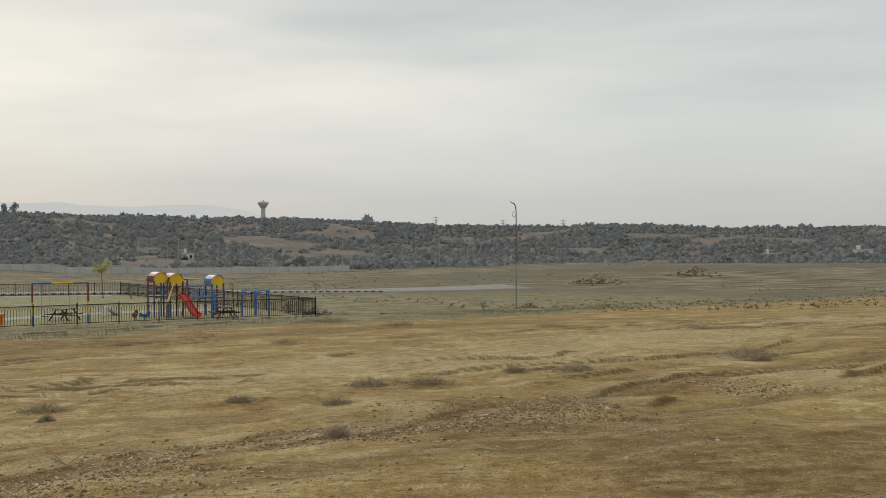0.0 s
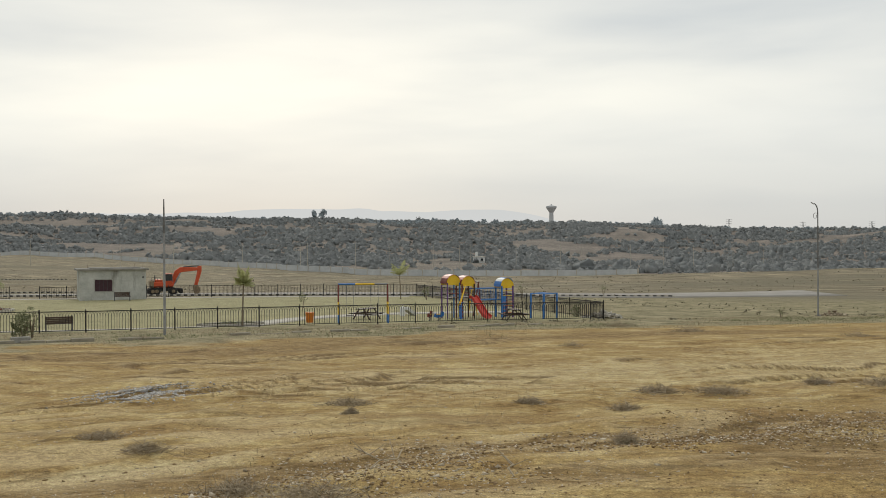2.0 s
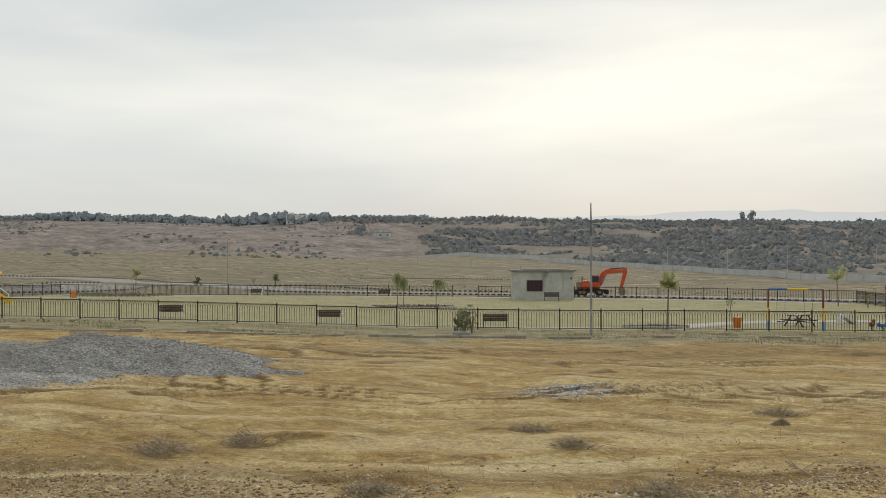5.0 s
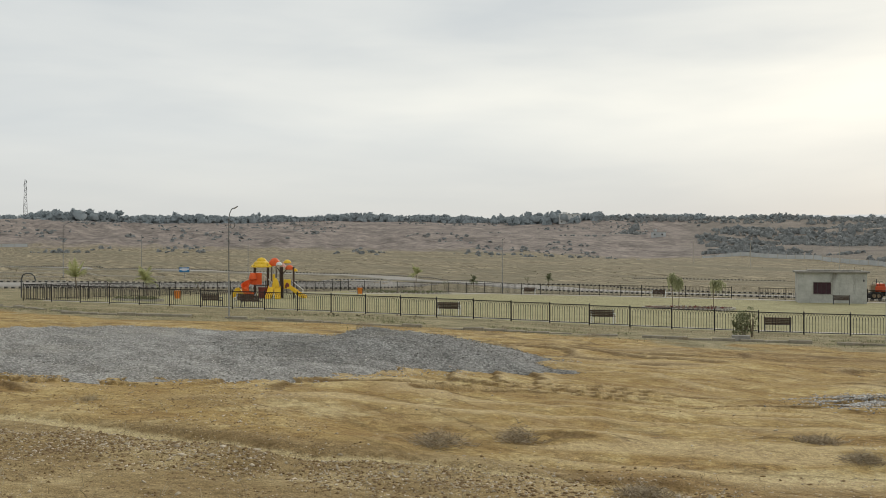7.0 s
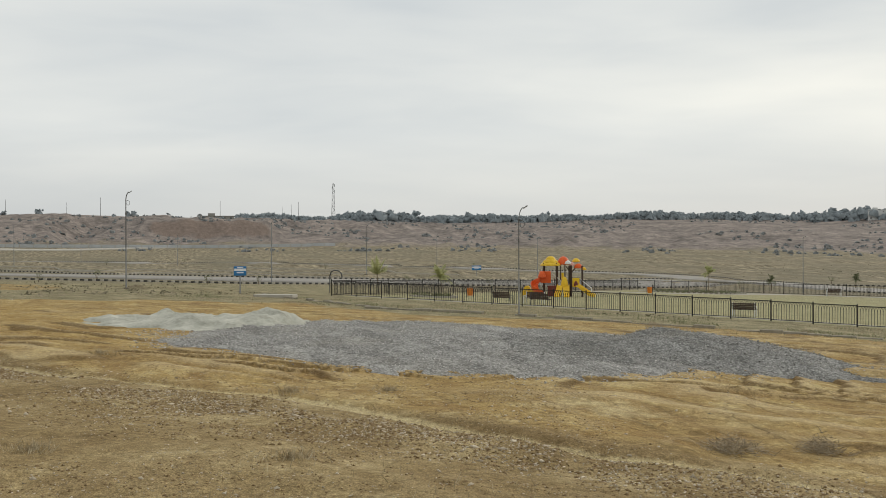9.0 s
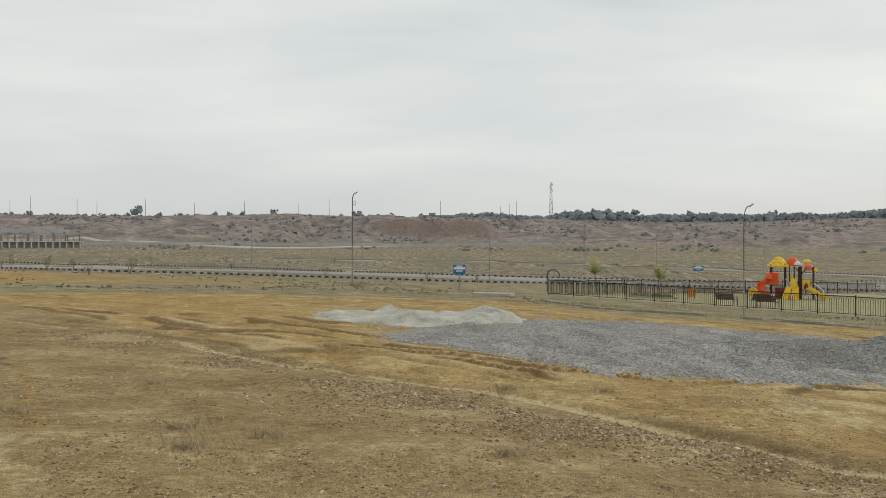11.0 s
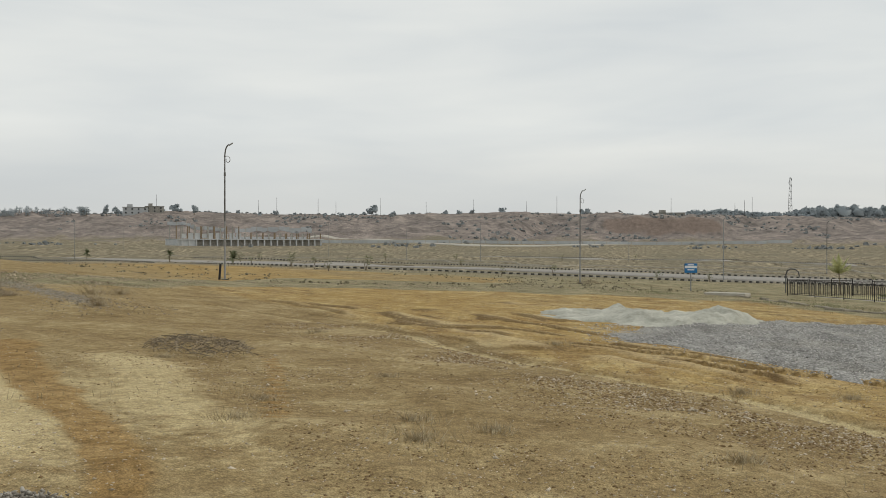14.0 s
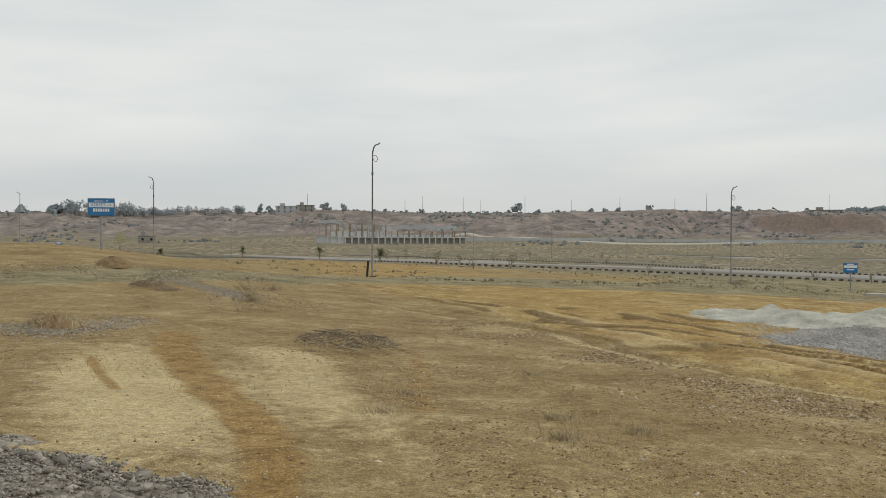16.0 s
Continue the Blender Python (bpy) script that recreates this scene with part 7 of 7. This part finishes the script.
# rough verge before and beside the fence
n = 60000
o, p = RNG.uniform(-75, 75, n), RNG.uniform(44, 61.2, n)
x, y = o * FU[0] + p * FV[0], o * FU[1] + p * FV[1]
keep = density(x, y, 5.0, 65, -0.05)
x, y = x[keep], y[keep]
tagged(new("verge_grass", blades("verge_grass", on_ground(x, y, -0.02), 0.11, 1.3, 0.011, M_STRAW)), "dry tufted grass before the fence", "grass", kind="stuff")
n = 36000
o, p = RNG.uniform(-60, 60, n), RNG.normal(51, 4.0, n)
x, y = o * FU[0] + p * FV[0], o * FU[1] + p * FV[1]
keep = density(x, y, 3.2, 68, 0.3) & (p < 61)
x, y = x[keep], y[keep]
tagged(new("weeds", blades("weeds", on_ground(x, y, -0.02), 0.15, 1.3, 0.012, M_WEED)), "green weeds along the kerb blocks", "weeds", kind="stuff")
# rubbly verge on the rise
n = 34000
az = RNG.uniform(84, 130, n)
lo, hi = np.interp(az, STRIP_AZ, STRIP_NEAR), np.interp(az, STRIP_AZ, STRIP_FAR)
d = lo + (hi - lo) * np.clip(RNG.normal(0.5, 0.27, n), -0.1, 1.1)
x, y = -d * np.sin(np.radians(az)), d * np.cos(np.radians(az))
keep = density(x, y, 3.5, 71, -0.1)
x, y = x[keep], y[keep]
a, b = len(x) // 2, len(x) * 3 // 4
tagged(new("verge_rubble", stones("verge_rubble", on_ground(x[:a], y[:a]), RNG.uniform(0.012, 0.04, a) * (1 + 1.5 * (RNG.uniform(0, 1, a) > 0.97)), M_STONE)), "pale broken stones along the rise", "rubble", kind="stuff")
tagged(new("verge_weeds", blades("verge_weeds", on_ground(x[a:b], y[a:b], -0.02), 0.09, 1.4, 0.009, M_WEED)), "grey-green weeds along the rise", "weeds", kind="stuff")
tagged(new("verge_grass", blades("verge_grass", on_ground(x[b:], y[b:], -0.02), 0.08, 1.6, 0.008, M_STRAW)), "dry grass along the rise", "grass", kind="stuff")
# broken stone spilled along the rise
for line, n, wide in ((((37.8, 3.9), (35.1, 4.7), (31.8, 5.3), (29.0, 5.4)), 4200, 0.8), (((19.1, -0.5), (18.5, 0.1), (19.6, 0.8), (21.9, 1.8)), 2600, 0.6)):
    k, f = RNG.integers(0, len(line) - 1, n), RNG.uniform(0, 1, n)
    line = np.array(line)
    q = line[k] + (line[k + 1] - line[k]) * f[:, None] + RNG.normal(size=(n, 2)) * wide * np.array([1.0, 0.45])
    x, y = q[:, 0] * FU[0] + q[:, 1] * FV[0], q[:, 0] * FU[1] + q[:, 1] * FV[1]
    tagged(new("spilled_stones", stones("spilled_stones", on_ground(x, y), RNG.uniform(0.008, 0.028, n), M_RUBBLE_CHIP)), "grey broken stones spilled on the rise", "rubble", kind="stuff")
# tufts over the fields behind and beside
x, y = scatter(24000, 62, 360, -30, 134, 1.2)
o, p = op(x, y)
inside = (p > 60) & (p < np.interp(o, BO, BP) + 14) & (o < 75) & (o > -48)
keep = density(x, y, 22, 70, 0.0) & ~inside
x, y = x[keep], y[keep]
tagged(new("field_tufts", leaves("field_tufts", on_ground(x, y, 0.05), RNG.uniform(0.08, 0.24, len(x)), 4, 0.5, M_TUFT, 0.4)), "dry tufts scattered over the far plots", "grass", kind="stuff")


# ---- far scrub and trees ----
def far_scrub():
    x, y = scatter(30000, 300, 1060, -34, 47, 0.8)
    d, az = np.hypot(x, y), np.degrees(np.arctan2(-x, y))
    wall = np.interp(az, [-34, 4, 5, 12, 20, 30, 36, 41, 46], [300, 300, 262, 285, 325, 420, 520, 560, 640])
    cover = vnoise(az * 5, d * 0.22, 14, 80) + 0.6 * vnoise(x, y, 40, 81) + 0.45 * vnoise(x, y, 15, 83)
    keep = (d > wall) & ((cover > -0.38 + 1.6 * smooth(az, 39.5, 43)) | (d > 900))
    x, y, d, cover = x[keep], y[keep], d[keep], cover[keep]
    r = RNG.uniform(0.7, 1.5, len(x)) * (0.8 + 0.35 * np.clip(cover, -0.3, 1.2)) * (0.9 + d / 1000) * RNG.uniform(0.7, 1.45, len(x))
    c = on_ground(x, y)
    c[:, 2] += r * 0.4
    tagged(new("scrub", lumps("scrub", c, r * 0.9, M_HAZY_SCRUB, 0.8, 4)), "grey-green thorn scrub covering the far slopes", "scrub", kind="stuff")
    x, y = scatter(8000, 440, 1000, 44, 132, 0.8)
    d, az = np.hypot(x, y), np.degrees(np.arctan2(-x, y))
    dark = np.exp(-((az - 91.0) / 3.0) ** 2 - ((d - 640) / 60) ** 2)
    keep = vnoise(az * 5, d * 0.2, 12, 82) + 0.5 * vnoise(x, y, 20, 84) + 1.2 * dark > 0.2
    x, y = x[keep], y[keep]
    r = RNG.uniform(0.4, 1.3, len(x))
    c = on_ground(x, y)
    c[:, 2] += r * 0.35
    tagged(new("scrub", lumps("scrub", c, r, M_HAZY_SCRUB, 0.7, 3)), "sparse thorn scrub on the brown hills", "scrub", kind="stuff")


far_scrub()


def tree_belt(az0, az1, d, n, h0, h1, label, mat=None, spread=30, count=42, gap=0.0):
    az = np.sort(RNG.uniform(az0, az1, n))
    dd = d + RNG.uniform(-spread, spread, n)
    a = np.radians(az)
    x, y = -dd * np.sin(a), dd * np.cos(a)
    h = RNG.uniform(h0, h1, n) * (0.75 + 0.35 * (vnoise(az, az * 0, 1.7, 90) + 0.5))
    c = on_ground(x, y)
    crowns, radii = [], []
    for f, s in ((0.12, 0.36), (0.28, 0.36), (0.42, 0.34), (0.56, 0.28), (0.7, 0.2)):
        q = c.copy()
        q[:, 2] += h * (f + gap * 0.3)
        q[:, :2] += RNG.normal(size=(n, 2)) * (h * 0.26)[:, None]
        crowns.append(q)
        radii.append(h * s)
    c3, r3 = np.concatenate(crowns), np.concatenate(radii)
    tagged(new("tree_belt", leaves("tree_belt", c3, r3, count, 0.26, mat or M_HAZY_TREES, 0.95) if gap else lumps("tree_belt", c3, r3, mat or M_HAZY_TREES, 0.9, 3)), label, "trees", kind="stuff")
    if gap:
        bm = B()
        for q, hh in zip(c, h):
            rod(bm, q, q + np.array([0, 0, hh * 0.6]), 0.16, 0.1, 5)
        me = bpy.data.meshes.new("trunks")
        bm.to_mesh(me)
        bm.free()
        me.materials.append(M_TRUNK)
        tagged(new("tree_trunks", me), "thin trunks of the ridge-top tree row", "trees", kind="stuff")


tree_belt(58, 83.2, 945, 420, 5.0, 8.5, "dark belt of trees along the far ridge")
tree_belt(66, 83.2, 938, 260, 8.5, 11.5, "tall dark trees behind the brown ridge")
tree_belt(41, 58, 955, 330, 4.5, 7.0, "dark belt of trees along the far ridge")
tree_belt(46.5, 52.5, 930, 40, 7, 11, "taller trees round the far white building")
tree_belt(-20, 41, 985, 560, 3.0, 5.5, "uneven line of trees along the scrub ridge", spread=45)
tree_belt(116.2, 125.6, 690, 85, 4.8, 7.6, "row of slim dark trees on the far ridge", spread=12, count=34, gap=0.5)
tree_belt(84, 116, 735, 40, 2.5, 5.0, "scattered small trees on the brown ridge", spread=25)
tree_belt(126, 131, 690, 16, 4.0, 7.0, "scattered small trees on the brown ridge", spread=25)


def ridge_tree(az, d, h, w, label):
    x, y = polar(az, d)
    t = thing("tree", x, y, 0, label, "tree", "ridge trees")
    part("trunk", rod(B(), (0, 0, -0.5), (0, 0, h * 0.5), 0.3, 0.18, 7), M_TRUNK, t)
    c = [(random.uniform(-0.3, 0.3) * w, random.uniform(-0.3, 0.3) * w, h * f) for f in (0.45, 0.6, 0.75, 0.88)]
    part("crown", lumps("crown", c, np.array([0.34, 0.42, 0.36, 0.24]) * w, M_HAZY_TREES, 1.0, 14), None, t)
    part("sprays", leaves("sprays", c, np.array([0.42, 0.5, 0.42, 0.28]) * w, 40, 0.2, M_HAZY_TREES, 1.0), None, t)


ridge_tree(73.3, 930, 12.0, 6.0, "tall slim dark tree above the ridge belt")
ridge_tree(70.2, 930, 11.5, 9.0, "broad dark tree above the ridge belt")
ridge_tree(65.8, 930, 10.5, 4.0, "slim dark tree above the ridge belt")
ridge_tree(115.4, 690, 9.0, 3.6, "slim tree on the far ridge")
ridge_tree(114.9, 690, 7.0, 3.6, "small tree on the far ridge")
ridge_tree(110.8, 690, 7.0, 4.0, "small tree on the far ridge")
ridge_tree(101.0, 720, 6.5, 7.0, "round tree on the far ridge")
ridge_tree(23.0, 950, 12.0, 6.0, "dark tree above the scrub ridge")
ridge_tree(23.5, 950, 11.0, 5.0, "dark tree above the scrub ridge")
ridge_tree(4.2, 985, 8.0, 12.0, "broad dark trees on the scrub ridge")


# ---- far buildings and towers ----
def water_tower():
    x, y = polar(10.1, 1300)
    z = gz(x, y)
    t = thing("water_tower", x, y, 0, "pale concrete mushroom water tower on the ridge", "water tower")
    H = 48.5 - z
    bm = B()
    rod(bm, (0, 0, -2), (0, 0, H - 9), 3.2, 2.6, 16)
    part("shaft", bm, M_TOWER, t)
    bm = B()
    prof = [(2.6, H - 10), (4.2, H - 7.5), (6.8, H - 3.5), (7.0, H - 2.6), (6.7, H - 1.6), (2.5, H - 0.6), (0.01, H - 0.4)]
    n = 24
    rows = [[bm.verts.new((r * math.cos(2 * math.pi * i / n), r * math.sin(2 * math.pi * i / n), zz)) for i in range(n)] for r, zz in prof]
    for a, b in zip(rows, rows[1:]):
        for i in range(n):
            bm.faces.new((a[i], a[(i + 1) % n], b[(i + 1) % n], b[i]))
    part("tank", bm, M_TOWER, t, "flared concrete tank")
    part("railing", rod(B(), (0, 0, H - 0.5), (0, 0, H + 1.2), 0.9, 0.7, 10), M_TOWER, t)


water_tower()


def lattice_mast(az, d, h, w, label, mat=None):
    x, y = polar(az, d)
    t = thing("lattice_mast", x, y, az, label, "mast", "masts")
    mat = mat or M_STEEL
    r = w * 0.05
    lv = [h * i / 12 for i in range(13)]

    def wid(z):
        return w / 2 * (1 - 0.72 * z / h)
    for sx, sy in ((-1, -1), (1, -1), (1, 1), (-1, 1)):
        part("leg", rod(B(), (sx * w / 2, sy * w / 2, -1), (sx * wid(h), sy * wid(h), h), r, r * 0.7, 5), mat, t)
    for i, (a, b) in enumerate(zip(lv, lv[1:])):
        bm = B()
        wa, wb = wid(a), wid(b)
        s = 1 if i % 2 else -1
        for sy in (-1, 1):
            rod(bm, (-s * wa, sy * wa, a), (s * wb, sy * wb, b), r * 0.6, seg=4)
            rod(bm, (sy * wa, -s * wa, a), (sy * wb, s * wb, b), r * 0.6, seg=4)
            rod(bm, (-wb, sy * wb, b), (wb, sy * wb, b), r * 0.5, seg=4)
        part("bracing", bm, mat, t)
    return t


m = lattice_mast(77.95, 1000, 39, 4.2, "tall thin lattice radio mast on the ridge")
for z, s in ((36, 1), (33, -1), (30, 1)):
    part("antenna", rod(B(), (s * 1.1, 0, z), (s * 1.1, 0, z + 2.4), 0.35), M_TOWER, m)
for az, d in ((0.4, 1750), (-3.4, 1850), (-6.8, 1900)):
    pyl = lattice_mast(az, d, 24, 5.0, "distant power line pylon")
    for z in (17, 20, 23):
        part("cross_arm", bar(B(), (-5, 0, z), (5, 0, z), 0.4, 0.4), M_STEEL, pyl)


def far_house(az, d, w, h, floors, mat, label, turn=0.0, dep=8.0):
    x, y = polar(az, d)
    t = thing("house", x, y, az + turn, label, "house", "far houses")
    part("wall", box(B(), (0, dep / 2, h / 2 - 0.5), (w, dep, h + 1)), mat, t)
    part("roof", box(B(), (0, dep / 2, h + 0.12), (w + 0.5, dep + 0.5, 0.28)), M_SLAB if mat is not M_WHITE else M_PAVING, t)
    part("stair_head", box(B(), (-w * 0.22, dep / 2, h + 1.1), (w * 0.22, dep * 0.5, 2.0)), mat, t)
    n = max(2, int(w / 4))
    for f in range(floors):
        for i in range(n):
            xx = -w / 2 + w * (i + 0.5) / n
            win = part("window", box(B(), (xx, -0.05, h * (f + 0.55) / floors), (1.0, 0.2, 1.0)), M_GLASS, t)
            part("sill", box(B(), (xx, -0.1, h * (f + 0.55) / floors - 0.7), (1.7, 0.3, 0.12)), M_PAVING, win)


far_house(113.9, 690, 16, 4.8, 2, M_TOWER, "grey two-storey house on the far ridge")
far_house(112.9, 695, 12, 4.2, 2, M_CONCRETE, "grey unfinished house on the far ridge")
far_house(48.3, 905, 19, 8.0, 3, M_WHITE, "large pale house among ridge trees")
far_house(43.4, 700, 10, 3.6, 1, M_TOWER, "small pale house on the scrub slope")
far_house(84.3, 735, 22, 3.2, 1, M_CONCRETE, "long low building on the brown ridge")
far_house(-22.6, 470, 8, 4.0, 1, M_WHITE, "small white house beyond the plots")
far_house(-18.0, 480, 6, 2.6, 1, M_WHITE, "small white hut beyond the plots")
far_house(121.5, 440, 7, 2.6, 1, M_CONCRETE, "small grey roofless hut beyond the rise")
far_house(14.2, 430, 5, 2.4, 1, M_WHITE, "small pale hut among scrub")


def building_site():
    """A long concrete frame: ground floor, slab and bare columns."""
    a, b = Vector(polar(112.0, 452)), Vector(polar(104.1, 486))
    length = (b - a).length
    ang = math.degrees(math.atan2((b - a).y, (b - a).x))
    z = max(gz(*a), gz(*b)) - 0.3
    t = tagged(new("building_site"), "unfinished concrete frame building with bare columns", "building")
    t.matrix_world = pose(a.x, a.y, z, 0, 0, ang)
    # towards the camera is local -y or +y, whichever faces the origin
    side = 1 if (t.matrix_world.inverted() @ Vector((0, 0, 0))).y > 0 else -1
    part("ground_slab", box(B(), (length / 2, 0, 2.75), (length, 14, 0.4)), M_TOWER, t)
    part("plinth", box(B(), (length * 0.06, 0, 1.1), (length * 0.12, 13, 3.4)), M_TOWER, t, "blank pale end block")
    part("core", box(B(), (length * 0.55, side * 2.2, 1.0), (length * 0.9, 6, 3.2)), M_CONCRETE, t, "shaded recess behind the columns")
    n = 22
    for i in range(n):
        x = length * (i + 0.5) / n
        part("ground_column", box(B(), (x, side * 6.6, 1.1), (0.55, 0.55, 3.4)), M_TOWER, t)
    for i in range(24):
        x = length * (i + 0.5) / 24
        tall = 5.6 if i < 10 else 2.7
        for yy in (side * 6.2, -side * 5.5):
            part("column", box(B(), (x, yy, 2.95 + tall / 2), (0.36, 0.36, tall)), M_BUCKET if i % 2 else M_CONCRETE, t)
    for i in range(9):
        x = length * (0.02 + i * 0.045)
        part("upper_wall", box(B(), (x + 1.2, side * 6.0, 4.2), (2.4, 0.25, 2.5 if i % 3 else 1.9)), M_TOWER, t)
    part("upper_wall", box(B(), (length * 0.7, -side * 6.5, 3.5), (length * 0.55, 0.25, 1.1)), M_TOWER, t)


building_site()
boundary_wall([polar_op(a, d) for a, d in ((104.5, 560), (107.0, 560), (108.6, 556))], 2.4, "stepped pale retaining wall above the site")
boundary_wall([polar_op(a, d) for a, d in ((109.2, 575), (110.6, 590), (112.2, 600))], 2.0, "stepped pale retaining wall above the site")


# ---- small loose things ----
def rubble(o, p, n, r, mat, label, size=0.16, name="rubble_heap"):
    x, y = xy(o, p)
    t = thing(name, x, y, 0, label, "rubble", "rubble heaps")
    a, q = RNG.uniform(0, 6.28, n), RNG.uniform(0, 1, n)
    pts = np.stack([r * q * np.cos(a), r * q * np.sin(a), 0.35 * r * (1 - q) ** 1.0 * RNG.uniform(0, 1, n)], 1)
    tagged(part("rubble", stones("rubble", pts, RNG.uniform(0.3, 1.0, n) * size, mat), None, t), kind="stuff")


rubble(-36.0, 63.5, 160, 1.6, M_PAVING, "pale rubble heap at the fence corner", 0.22)
rubble(-54.0, 60.5, 70, 1.2, M_STONE, "small rubble heap at the lamp foot", 0.18)
o, p = polar_op(-8.8, 128)
rubble(o, p, 160, 4.0, M_STONE, "long low rubble heap on the far plot", 0.3)
o, p = polar_op(-14.0, 140)
rubble(o, p, 120, 4.0, M_STONE, "long low rubble heap on the far plot", 0.3)
o, p = polar_op(116.0, 27)
rubble(o, p, 420, 2.2, M_STONE, "strip of pale broken stone on the rise", 0.03)
x, y = xy(52.0, 53.0)
t = thing("culvert_slab", x, y, math.degrees(FA) + 25, "pale flat concrete slab beside the kerb blocks", "slab")
part("slab", box(B(), (0, 0, 0.1), (3.0, 1.2, 0.24), bevel=0.03), M_PAVING, t)
x, y = xy(1.9, 48.2)
t = thing("broken_kerb_block", x, y, math.degrees(FA) + 12, "broken pale kerb block lying on the verge", "concrete block")
part("block", box(B(), (0, 0, 0.14), (0.8, 0.3, 0.28), bevel=0.03), M_CONCRETE, t)
# fallen dry branches near the camera
for az, d, ln in ((19.4, 9.6, 0.55), (12.4, 9.2, 0.5), (20.5, 10.4, 0.35)):
    x, y = polar(az, d)
    t = thing("dry_branch", x, y, random.uniform(0, 180), "thin dry branch lying on bare soil", "branch", "dry branches", z=float(ground(x, y) + micro(x, y)))
    bm = pipe(B(), [(-ln / 2, 0, 0.02), (-ln / 6, 0.04, 0.06), (ln / 5, -0.02, 0.05), (ln / 2, 0.06, 0.10)], 0.008, 5)
    rod(bm, (ln / 6, 0, 0.05), (ln / 3, 0.14, 0.2), 0.006, 0.003, 5)
    rod(bm, (-ln / 8, 0.03, 0.06), (-ln / 5, -0.14, 0.14), 0.005, 0.003, 5)
    part("stick", bm, M_TWIG, t)
